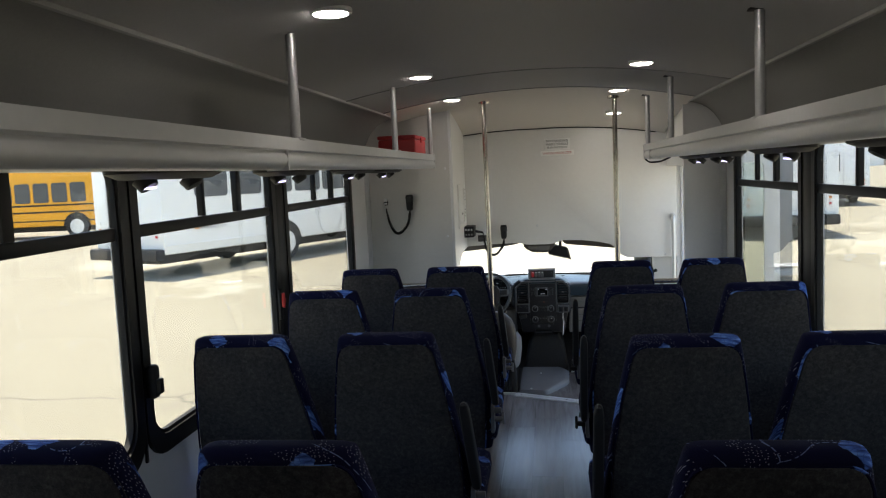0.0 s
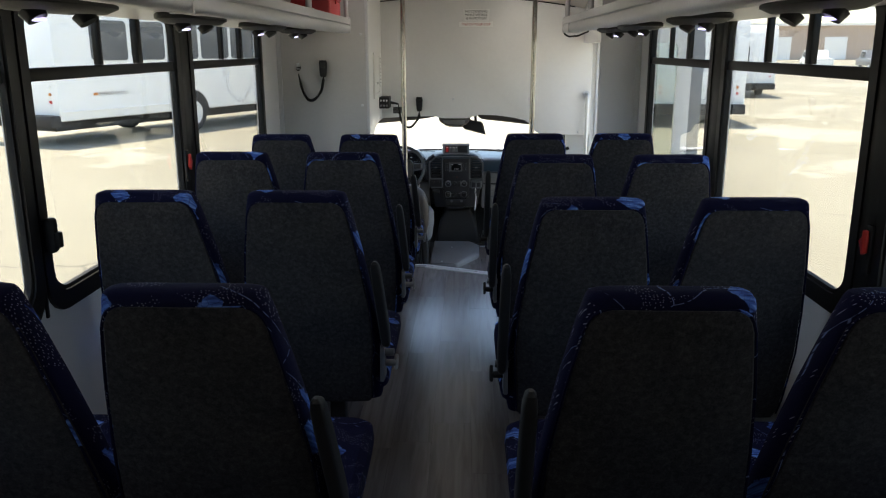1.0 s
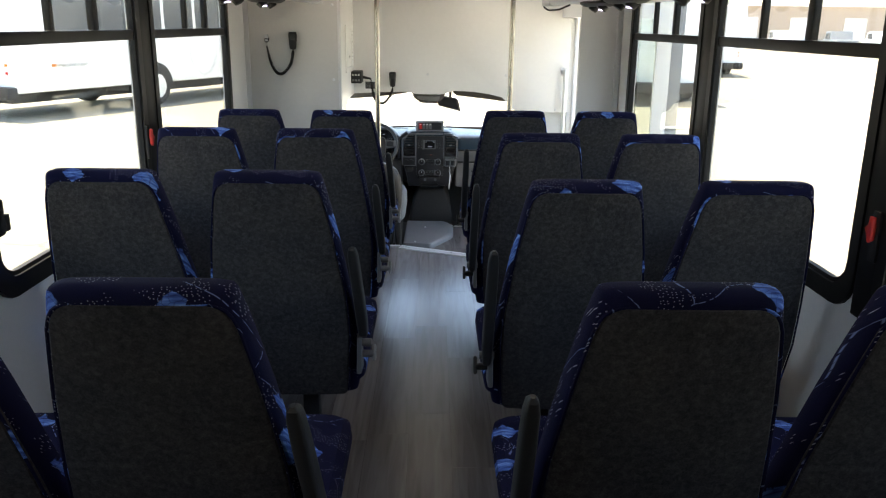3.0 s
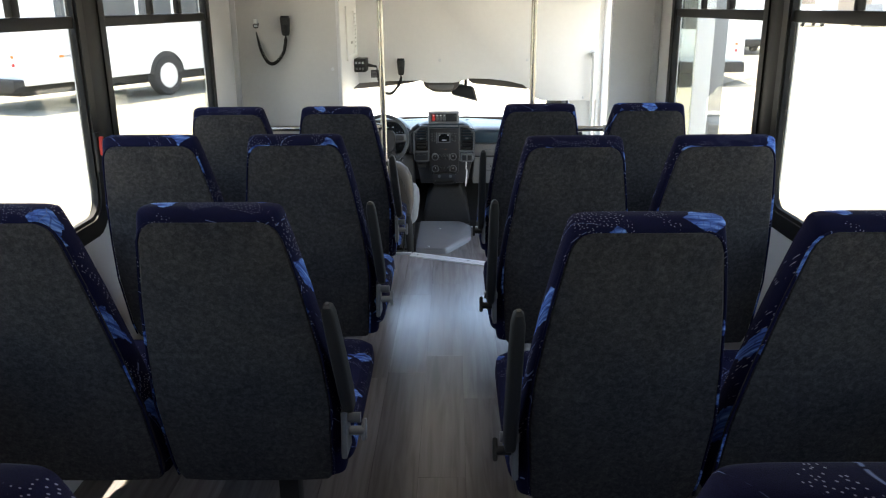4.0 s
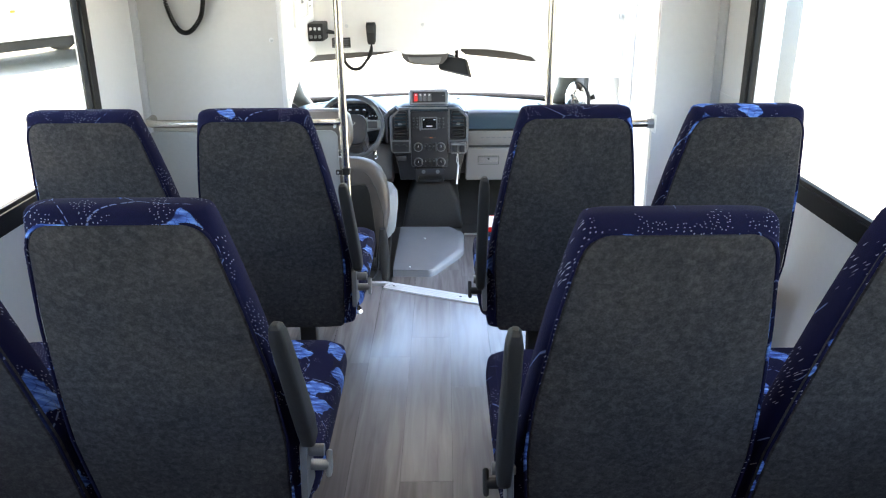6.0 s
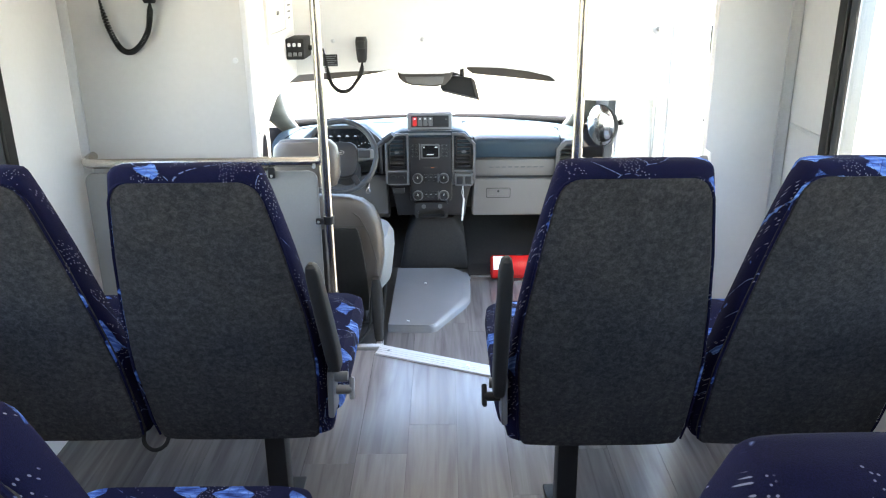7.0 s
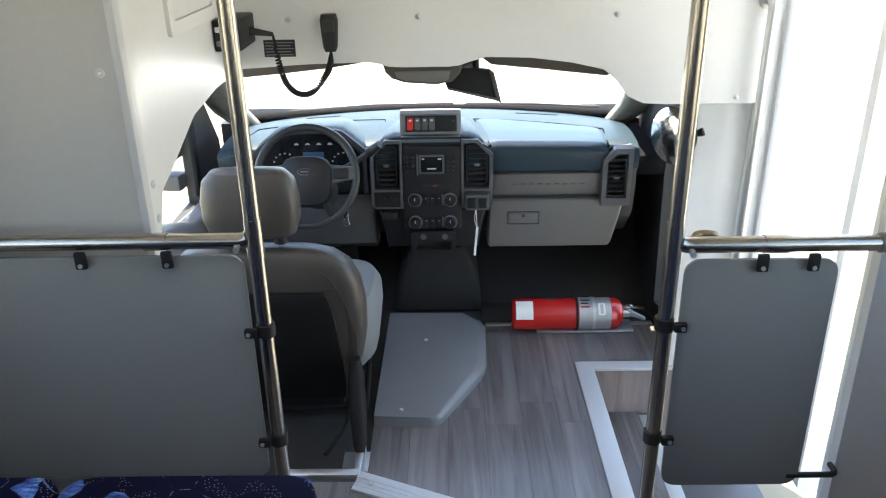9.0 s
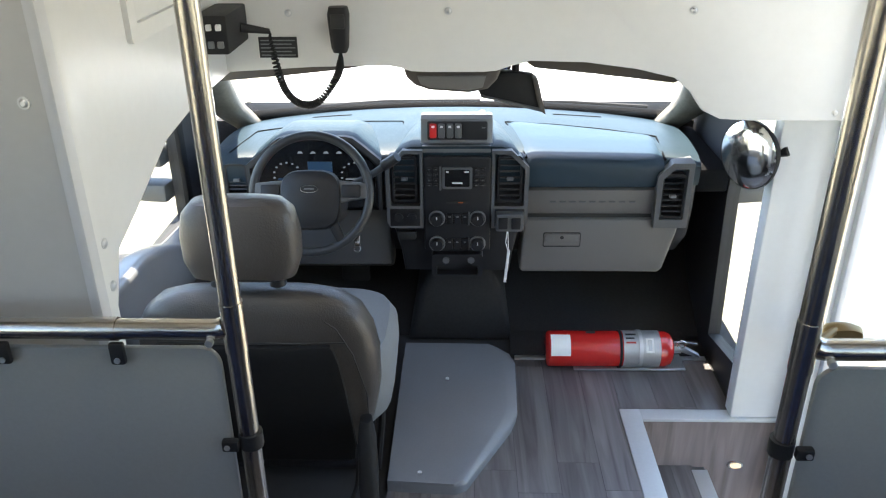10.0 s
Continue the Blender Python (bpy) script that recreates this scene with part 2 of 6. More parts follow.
def concrete_lot():
    """Pale worn concrete with stains and a few dark tar marks."""
    m = bpy.data.materials.new("pale_concrete")
    m.use_nodes = True
    t = m.node_tree
    b = t.nodes["Principled BSDF"]
    co = t.nodes.new("ShaderNodeNewGeometry").outputs["Position"]

    def noise_at(scale, detail=4.0, dist=0.0):
        n = t.nodes.new("ShaderNodeTexNoise")
        n.inputs["Scale"].default_value, n.inputs["Detail"].default_value, n.inputs["Distortion"].default_value = scale, detail, dist
        t.links.new(co, n.inputs["Vector"])
        return n.outputs[0]

    col = ramp(t, noise_at(0.22, 6), [(0.3, (0.262, 0.238, 0.176)), (0.7, (0.322, 0.297, 0.222))])
    col = mixc(t, math_node(t, "MULTIPLY", noise_at(6.0, 6), 0.35), col, (0.225, 0.206, 0.152))
    # paler worn slabs with crisp, uneven edges
    slab = ramp(t, noise_at(0.16, 5, 0.3), [(0.565, (0, 0, 0)), (0.572, (0.75, 0.75, 0.75))])
    col = mixc(t, slab, col, (0.385, 0.362, 0.285))
    stain = ramp(t, noise_at(0.5, 3, 0.4), [(0.66, (0, 0, 0)), (0.72, (0.5, 0.5, 0.5))])
    col = mixc(t, stain, col, (0.20, 0.183, 0.155))
    tar = ramp(t, noise_at(0.9, 2, 1.2), [(0.735, (0, 0, 0)), (0.75, (0.6, 0.6, 0.6))])
    col = mixc(t, tar, col, (0.16, 0.15, 0.13))
    # wandering cracks
    bend = t.nodes.new("ShaderNodeTexNoise")
    bend.inputs["Scale"].default_value, bend.inputs["Detail"].default_value = 1.2, 4.0
    t.links.new(co, bend.inputs["Vector"])
    off = t.nodes.new("ShaderNodeVectorMath")
    off.operation = "MULTIPLY_ADD"
    t.links.new(bend.outputs["Color"], off.inputs[0])
    off.inputs[1].default_value = (0.7, 0.7, 0.0)
    t.links.new(co, off.inputs[2])
    crack = t.nodes.new("ShaderNodeTexVoronoi")
    crack.voronoi_dimensions, crack.feature = "2D", "DISTANCE_TO_EDGE"
    crack.inputs["Scale"].default_value = 0.16
    t.links.new(off.outputs[0], crack.inputs["Vector"])
    col = mixc(t, ramp(t, crack.outputs["Distance"], [(0.0022, (0.7, 0.7, 0.7)), (0.006, (0, 0, 0))]), col, (0.12, 0.11, 0.095))
    t.links.new(col, b.inputs["Base Color"])
    b.inputs["Roughness"].default_value = 0.9
    return m


M = {}
M["cloth"] = bus_fabric()
M["felt"] = felt()
M["plank"] = planks()
# floor vinyl tinted brighter and warmer, for the stronger light on the riser
M["riser"] = planks("wood_vinyl_riser_lit", (26, 38, 2.2), (1.75, 1.55, 1.45))
M["lot"] = concrete_lot()
M["wall"] = mat("light_grey_wall_laminate", (0.63, 0.63, 0.64), 0.42, 0, 60, 0.04, 0.06, 1.2, 0.05)
M["white"] = mat("white_fibreglass", (0.76, 0.755, 0.74), 0.36, 0, 45, 0.03, 0.05, 1.3, 0.05)
M["partition"] = mat("warm_grey_partition_laminate", (0.52, 0.512, 0.498), 0.42, 0, 60, 0.04, 0.06, 1.2, 0.05)
M["jamb"] = mat("white_painted_door_jamb", (0.86, 0.86, 0.84), 0.35, 0, 45, 0.03, 0.05, 2, 0.05)
M["ceil"] = mat("grey_ceiling_fabric", (0.385, 0.376, 0.370), 0.9, 0, 220, 0.10, 0.25, 1.2, 0.06)
M["ceilfront"] = mat("cream_front_ceiling_panel", (0.62, 0.575, 0.52), 0.6, 0, 120, 0.05, 0.1, 1.2, 0.05)
M["cove"] = mat("grey_cove_panel", (0.25, 0.246, 0.242), 0.75, 0, 90, 0.08, 0.15, 1.2, 0.08)
M["rack"] = mat("grey_enamelled_rack", (0.56, 0.56, 0.565), 0.38, 0.15, 35, 0.05, 0.05, 2, 0.06)
M["black"] = mat("black_anodised_frame", (0.008, 0.0075, 0.0075), 0.45, 0, 50, 0.15, 0.1, 3, 0.15, spec=0.25)
M["rubber"] = mat("black_rubber", (0.012, 0.012, 0.012), 0.7, 0, 80, 0.2, 0.2, 3, 0.15, spec=0.25)
M["plastic"] = mat("black_textured_plastic", (0.016, 0.016, 0.017), 0.55, 0, 260, 0.2, 0.25, 4, 0.12, spec=0.3)
M["steel"] = mat("brushed_stainless_tube", (0.54, 0.505, 0.455), 0.24, 1.0, 90, 0.08, 0.05, 5, 0.10)
M["alu"] = mat("satin_aluminium_trim", (0.66, 0.67, 0.68), 0.38, 0.85, 120, 0.08, 0.08, 5, 0.08)
M["strip"] = mat("pale_nosing_strip", (0.56, 0.585, 0.60), 0.38, 0.15, 120, 0.06, 0.06, 5, 0.06)
# slate pad with the blue of the reflected sky mixed into its colour
M["pad"] = mat("slate_dash_pad_sky_tint", (0.024, 0.046, 0.066), 0.36, 0, 420, 0.12, 0.3, 3, 0.10, spec=0.5)
M["post"] = mat("silver_rack_post", (0.50, 0.50, 0.51), 0.35, 0.7, 90, 0.06, 0.05, 5, 0.08)
M["chrome"] = mat("chromed_screw", (0.75, 0.75, 0.74), 0.15, 1.0, 90, 0.05, 0.0, 5, 0.05)
M["modesty"] = mat("grey_laminate_panel", (0.265, 0.270, 0.265), 0.42, 0, 160, 0.06, 0.08, 1.5, 0.05)
M["knee"] = mat("dark_grey_lower_dash", (0.075, 0.075, 0.077), 0.5, 0, 320, 0.08, 0.2, 3, 0.08)
M["brass"] = mat("dull_brass", (0.20, 0.15, 0.08), 0.35, 1.0, 120, 0.1, 0.05, 6, 0.12)
M["red"] = mat("red_enamel", (0.55, 0.018, 0.016), 0.25, 0, 60, 0.06, 0.03, 5, 0.08, coat=0.4)
M["redbox"] = mat("red_plastic", (0.42, 0.03, 0.035), 0.5, 0, 60, 0.08, 0.08, 5, 0.08)
M["label"] = mat("white_label_paper", (0.88, 0.88, 0.86), 0.6, 0, 90, 0.04, 0.03, 5, 0.05)
M["silverlabel"] = mat("silver_label_film", (0.50, 0.51, 0.52), 0.35, 0.6, 90, 0.12, 0.05, 8, 0.1)
M["ink"] = mat("black_ink", (0.02, 0.02, 0.02), 0.6, 0, 90, 0.1, 0.0, 5, 0.1)
M["redink"] = mat("red_ink", (0.45, 0.05, 0.04), 0.6, 0, 90, 0.1, 0.0, 5, 0.1)
M["inkw"] = mat("white_ink", (0.7, 0.7, 0.7), 0.6, 0, 90, 0.05, 0.0, 5, 0.05)
# dark slate; its blue cast stands for sky mirrored in the deck
M["dash"] = mat("dark_slate_dash_sky_tint", (0.019, 0.035, 0.047), 0.46, 0, 420, 0.12, 0.35, 3, 0.10, spec=0.30)
M["dashgrey"] = mat("warm_grey_hard_plastic", (0.160, 0.154, 0.147), 0.46, 0, 320, 0.08, 0.25, 3, 0.08)
M["dashmid"] = mat("mid_grey_trim_plastic", (0.108, 0.110, 0.114), 0.45, 0, 320, 0.08, 0.2, 3, 0.08)
M["bezel"] = mat("satin_grey_bezel", (0.20, 0.205, 0.21), 0.34, 0.3, 120, 0.06, 0.06, 5, 0.06)
M["stack"] = mat("gloss_charcoal_console", (0.020, 0.020, 0.022), 0.36, 0, 120, 0.1, 0.08, 5, 0.1, spec=0.35)
M["vinyl"] = mat("taupe_grey_seat_vinyl", (0.062, 0.054, 0.048), 0.40, 0, 240, 0.14, 0.4, 6, 0.12)
M["seatcloth"] = mat("grey_seat_cloth", (0.19, 0.20, 0.21), 0.85, 0, 300, 0.15, 0.3, 4, 0.08)
M["stitch"] = mat("dark_stitching", (0.035, 0.032, 0.03), 0.7, 0, 300, 0.1, 0.0, 5, 0.1)
M["carpet"] = mat("black_floor_mat", (0.031, 0.030, 0.030), 0.8, 0, 120, 0.3, 0.3, 4, 0.25, spec=0.25)
M["hump"] = mat("grey_moulded_cover", (0.215, 0.222, 0.236), 0.22, 0, 260, 0.08, 0.06, 9, 0.05)
M["cowl"] = mat("black_cowl_plastic", (0.007, 0.007, 0.008), 0.8, 0, 120, 0.2, 0.1, 4, 0.1, spec=0.08)
M["cabtrim"] = mat("charcoal_cab_trim", (0.036, 0.037, 0.041), 0.6, 0, 320, 0.1, 0.25, 3, 0.12)
M["visor"] = mat("taupe_headliner", (0.088, 0.078, 0.070), 0.8, 0, 260, 0.08, 0.2, 3, 0.08)
M["pillar"] = mat("cream_pillar_trim", (0.25, 0.232, 0.195), 0.6, 0, 90, 0.22, 0.25, 14, 0.35)
M["wheelgrip"] = mat("slate_wheel_leather", (0.030, 0.032, 0.035), 0.42, 0, 300, 0.1, 0.2, 5, 0.1)
M["screen"] = mat("dark_display_glass", (0.010, 0.011, 0.013), 0.12, 0, 60, 0.1, 0.0, 5, 0.1)
M["mirror"] = mat("mirror_silver", (0.90, 0.90, 0.90), 0.03, 1.0, 30, 0.01, 0.0, 2, 0.01)
M["hammer"] = mat("red_handle_plastic", (0.62, 0.03, 0.025), 0.45, 0, 60, 0.08, 0.05, 5, 0.08)
M["buswhite"] = mat("white_bus_paint", (0.95, 0.95, 0.93), 0.35, 0, 20, 0.03, 0.0, 0.4, 0.04)
M["busyellow"] = mat("school_bus_yellow", (0.92, 0.43, 0.025), 0.4, 0, 20, 0.04, 0.0, 0.4, 0.05)
M["busglass"] = mat("grey_tinted_glass", (0.09, 0.10, 0.11), 0.12, 0, 10, 0.1, 0.0, 0.5, 0.15)
M["tyre"] = mat("tyre_rubber", (0.022, 0.022, 0.022), 0.8, 0, 40, 0.2, 0.2, 3, 0.15)
M["rim"] = mat("white_wheel_rim", (0.85, 0.85, 0.83), 0.4, 0.2, 30, 0.08, 0.0, 3, 0.1)
M["under"] = mat("dark_underbody", (0.03, 0.03, 0.03), 0.8, 0, 20, 0.2, 0.0, 2, 0.2)
M["amber"] = mat("amber_lens", (0.7, 0.22, 0.02), 0.25, 0, 60, 0.05, 0.0, 5, 0.05)
M["taillight"] = mat("red_lens", (0.6, 0.02, 0.02), 0.2, 0, 60, 0.05, 0.0, 5, 0.05)
M["brick"] = mat("pale_brick_wall_far", (0.54, 0.43, 0.35), 0.9, 0, 2, 0.2, 0.0, 0.3, 0.1)
M["carblue"] = mat("blue_car_paint", (0.05, 0.12, 0.4), 0.3, 0, 20, 0.03, 0.0, 0.4, 0.04)
M["cargrey"] = mat("grey_car_paint", (0.25, 0.26, 0.27), 0.3, 0, 20, 0.03, 0.0, 0.4, 0.04)
M["led"] = glow("led_lens", (1.0, 0.97, 0.92), 12.0)
M["puck"] = glow("reading_light_lens", (0.6, 0.55, 1.0), 1.0)
M["stepled"] = glow("step_light_lens", (1.0, 0.78, 0.52), 0.2)
M["gauge"] = glow("lit_gauge_marks", (0.6, 0.7, 0.8), 0.035)
M["gaugered"] = glow("lit_red_marks", (1.0, 0.12, 0.08), 0.6)
M["lcd"] = glow("lit_blue_display", (0.05, 0.16, 0.35), 0.02)
M["swred"] = glow("lit_red_switch", (0.75, 0.03, 0.03), 0.05)
M["orange"] = glow("lit_orange_marks", (1.0, 0.25, 0.05), 0.06)
M["glass"] = pane_glass("window_glass", (0.95, 0.97, 0.96))
M["sideglass"] = pane_glass("tinted_side_window_glass", (0.78, 0.785, 0.765))
M["tint"] = pane_glass("tinted_door_glass", (0.82, 0.86, 0.83))


# ---------------------------------------------------------------- mesh tools
def part(name, bm, material, parent=None, label="", smooth=True):
    me = bpy.data.meshes.new(name)
    bmesh.ops.recalc_face_normals(bm, faces=bm.faces)
    bm.to_mesh(me)
    bm.free()
    me.materials.append(M[material] if isinstance(material, str) else material)
    if smooth:
        me.shade_smooth()
        me.set_sharp_from_angle(angle=radians(38))
    ob = new(name, me)
    ob.parent = parent
    if label:
        ob["label"] = label
    return ob


def thing(name, label, category, group="", kind="", at=(0, 0, 0)):
    ob = new(name)
    ob.empty_display_size = 0.05
    ob.location = at
    return tagged(ob, label, category, group, kind)


def solid(name, bm, material, label, category, kind="", group=""):
    return tagged(part(name, bm, material), label, category, group, kind)


def box(x0, x1, y0, y1, z0, z1, bevel=0.0, seg=2, bm=None, turn=None):
    out = bm or bmesh.new()
    vs = bmesh.ops.create_cube(out, size=1)["verts"]
    bmesh.ops.scale(out, vec=(x1 - x0, y1 - y0, z1 - z0), verts=vs)
    mid = Vector(((x0 + x1) / 2, (y0 + y1) / 2, (z0 + z1) / 2))
    bmesh.ops.translate(out, vec=mid, verts=vs)
    if turn is not None:
        bmesh.ops.transform(out, matrix=Matrix.Translation(mid) @ turn @ Matrix.Translation(-mid), verts=vs)
    if bevel:
        es = {e for v in vs for e in v.link_edges}
        bmesh.ops.bevel(out, geom=list(es), offset=bevel, segments=seg, profile=0.5, affect="EDGES")
    return out


def prism(poly, axis, a, b, bevel=0.0, seg=2, bm=None):
    """A polygon drawn in the two other axes, pushed out along axis from a to b."""
    out = bm or bmesh.new()

    def put(u, v, w):
        return {"x": (w, u, v), "y": (u, w, v), "z": (u, v, w)}[axis]

    lo = [out.verts.new(put(u, v, a)) for u, v in poly]
    hi = [out.verts.new(put(u, v, b)) for u, v in poly]
    fs = [out.faces.new(lo), out.faces.new(hi[::-1])]
    n = len(poly)
    for i in range(n):
        fs.append(out.faces.new((lo[i], hi[i], hi[(i + 1) % n], lo[(i + 1) % n])))
    if bevel:
        bmesh.ops.recalc_face_normals(out, faces=fs)
        es = list(fs[0].edges) + list(fs[1].edges)
        bmesh.ops.bevel(out, geom=es, offset=bevel, segments=seg, profile=0.5, affect="EDGES")
    return out


def rod(p0, p1, r, seg=16, r1=None, bm=None):
    out = bm or bmesh.new()
    p0, p1 = Vector(p0), Vector(p1)
    d = p1 - p0
    m = Matrix.Translation((p0 + p1) / 2) @ d.to_track_quat("Z", "Y").to_matrix().to_4x4()
    bmesh.ops.create_cone(out, cap_ends=True, segments=seg, radius1=r, radius2=r if r1 is None else r1, depth=d.length, matrix=m)
    return out


def rounded(points, r, n=6):
    """A polyline with its inner corners turned into arcs."""
    pts = [Vector(p) for p in points]
    out = [pts[0]]
    for a, b, c in zip(pts, pts[1:], pts[2:]):
        u, v = (a - b).normalized(), (c - b).normalized()
        k = min(r, (a - b).length * 0.49, (c - b).length * 0.49)
        s, e = b + u * k, b + v * k
        for i in range(n + 1):
            w = i / n
            out.append(s * (1 - w) ** 2 + b * 2 * w * (1 - w) + e * w * w)
    return out + [pts[-1]]


def tube(points, r, seg=12, bm=None):
    """A round bar along a polyline."""
    out = bm or bmesh.new()
    pts = [Vector(p) for p in points]
    rings, up = [], None
    for i, p in enumerate(pts):
        d = (pts[min(i + 1, len(pts) - 1)] - pts[max(i - 1, 0)]).normalized()
        if up is None:
            up = d.orthogonal().normalized()
        up = (up - d * up.dot(d)).normalized()
        side = d.cross(up)
        rings.append([out.verts.new(p + r * (math.cos(k * math.tau / seg) * up + math.sin(k * math.tau / seg) * side)) for k in range(seg)])
    for a, b in zip(rings, rings[1:]):
        for k in range(seg):
            out.faces.new((a[k], a[(k + 1) % seg], b[(k + 1) % seg], b[k]))
    out.faces.new(rings[0][::-1])
    out.faces.new(rings[-1])
    return out


def loft(slices, bm=None, caps=True):
    """Skin over closed rings of equal count."""
    out = bm or bmesh.new()
    rings = [[out.verts.new(p) for p in s] for s in slices]
    n = len(rings[0])
    for a, b in zip(rings, rings[1:]):
        for k in range(n):
            out.faces.new((a[k], a[(k + 1) % n], b[(k + 1) % n], b[k]))
    if caps:
        out.faces.new(rings[0][::-1])
        out.faces.new(rings[-1])
    return out


def oval(w, d, n=24, power=4.0):
    """A rounded rectangle w by d as n points."""
    pts = []
    for k in range(n):
        a = k * math.tau / n
        c, s = math.cos(a), math.sin(a)
        pts.append((w / 2 * math.copysign(abs(c) ** (2 / power), c), d / 2 * math.copysign(abs(s) ** (2 / power), s)))
    return pts


def round_rect(u0, u1, v0, v1, r, n=5):
    pts = []
    for cu, cv, a0 in ((u1 - r, v1 - r, 0), (u0 + r, v1 - r, 90), (u0 + r, v0 + r, 180), (u1 - r, v0 + r, 270)):
        for i in range(n + 1):
            a = radians(a0 + 90 * i / n)
            pts.append((cu + r * math.cos(a), cv + r * math.sin(a)))
    return pts


def frame_ring(outer, inner, axis, a, b, bm=None):
    """A flat ring between two outlines with the same count of points, a to b thick."""
    out = bm or bmesh.new()

    def put(u, v, w):
        return {"x": (w, u, v), "y": (u, w, v), "z": (u, v, w)}[axis]

    R = [[out.verts.new(put(u, v, w)) for u, v in ol] for ol in (outer, inner) for w in (a, b)]
    oa, ob_, ia, ib = R
    n = len(outer)
    for k in range(n):
        j = (k + 1) % n
        out.faces.new((oa[k], oa[j], ob_[j], ob_[k]))
        out.faces.new((ia[k], ib[k], ib[j], ia[j]))
        out.faces.new((oa[k], ia[k], ia[j], oa[j]))
        out.faces.new((ob_[k], ob_[j], ib[j], ib[k]))
    return out


def lettering(name, words, size, m, material, parent=None):
    """Words as a flat mesh, in the built-in letters."""
    cu = bpy.data.curves.new(name, "FONT")
    cu.body, cu.size, cu.align_x, cu.align_y, cu.extrude, cu.resolution_u = words, size, "CENTER", "CENTER", 0.0004, 2
    tmp = bpy.data.objects.new(name, cu)
    me = bpy.data.meshes.new_from_object(tmp)
    bpy.data.objects.remove(tmp)
    me.materials.clear()
    me.materials.append(M[material])
    ob = new(name, me)
    ob.matrix_world = m
    ob.parent = parent
    return ob


# ---------------------------------------------------------------- plan of the bus, metres
XL, XR = -1.20, 1.06            # inner faces of the side walls
BACK = -1.35                    # inner face of the rear wall
FRONT = 5.48                    # rear face of the cab bulkhead
PANEL = 4.66                    # rear face of the driver's side panel
RIGHT_PANEL = 4.575             # rear face of the panel behind the entrance
CAB = -0.12                     # cab floor
GROUND = -0.60
CX = (XL + XR) / 2
WIN_Z0, WIN_Z1 = 0.75, 1.62
WIN_L = [(3.035, 4.215), (1.705, 2.85), (0.50, 1.62)]
WIN_R = [(3.125, 4.29), (1.71, 2.93), (0.50, 1.55)]


def ceiling_z(x, y):
    """Height of the vaulted ceiling; it sinks towards the cab."""
    u = abs(x - CX)
    z = 1.985 - 0.06 * (u / 0.7) ** 2
    if y > 4.2:
        k = min(1.0, (y - 4.2) / (FRONT - 4.2))
        z -= (0.03 * k + 0.14 * k * k) * (1.0 - 0.15 * u)
    return z


def side_wall(name, x, outward, windows, y0, y1, label):
    """A wall with thickness and window openings that go through it."""
    bm = bmesh.new()
    a, b = (x, x + outward * 0.03) if outward > 0 else (x + outward * 0.03, x)
    edges = sorted(windows)
    box(a, b, y0, y1, -0.10, WIN_Z0, bm=bm)
    box(a, b, y0, y1, WIN_Z1, 2.0, bm=bm)
    cuts = [y0] + [v for w in edges for v in w] + [y1]
    for p, q in zip(cuts[::2], cuts[1::2]):
        box(a, b, p, q, WIN_Z0, WIN_Z1, bm=bm)
    return solid(name, bm, "wall", label, "wall", "structure")


side_wall("wall_left", XL, -1, WIN_L, BACK, PANEL + 0.02, "light grey laminate side wall with large windows")
side_wall("wall_right", XR, 1, WIN_R, BACK, RIGHT_PANEL + 0.02, "light grey laminate side wall with large windows")
solid("wall_rear", box(XL - 0.06, XR + 0.06, BACK - 0.06, BACK, -0.1, 2.0), "wall", "plain pale grey rear wall of the bus", "wall", "structure")

# ceiling: vaulted sheets with thickness
NX, ys = 28, [BACK, 0, 1.5, 3.0, 4.2]
x0c, x1c = CX - 0.90, CX + 0.90


def vault(rows_y):
    """A sheet of the vaulted ceiling with thickness, through the given y."""
    sheet = bmesh.new()
    for layer in (0, 0.05):
        rows_ = [[sheet.verts.new((x0c + (x1c - x0c) * i / NX, yy, ceiling_z(x0c + (x1c - x0c) * i / NX, yy) + layer)) for i in range(NX + 1)] for yy in rows_y]
        for a, b in zip(rows_, rows_[1:]):
            for i in range(NX):
                sheet.faces.new((a[i], a[i + 1], b[i + 1], b[i]))
    return sheet


def ceiling_arc(y, drop=0.0):
    return [(x0c + (x1c - x0c) * i / NX, y, ceiling_z(x0c + (x1c - x0c) * i / NX, y) - drop) for i in range(NX + 1)]


solid("ceiling", vault(ys), "ceil", "grey fabric-lined vaulted bus ceiling", "ceiling", "structure")
solid("ceiling_front", vault([4.2 + 0.128 * i for i in range(11)]), "ceilfront", "cream moulded ceiling panel sloping to the bulkhead", "ceiling", "structure")
for nm, yy in (("ceiling_seam", 3.33), ("ceiling_seam_front", 4.2)):
    solid(nm, tube(ceiling_arc(yy, 0.001), 0.0035, 6), "cove", "thin grey joint strip across the ceiling", "trim", "structure")
solid("bulkhead_top_seal", tube(ceiling_arc(FRONT - 0.004, 0.002)[4:-1], 0.005, 6), "rubber", "thin dark seal along the top of the bulkhead", "trim", "structure")
solid("roof", box(XL - 0.1, XR + 0.1, BACK - 0.1, 5.6, 2.06, 2.12), "buswhite", "white outer bus roof skin", "roof", "structure")


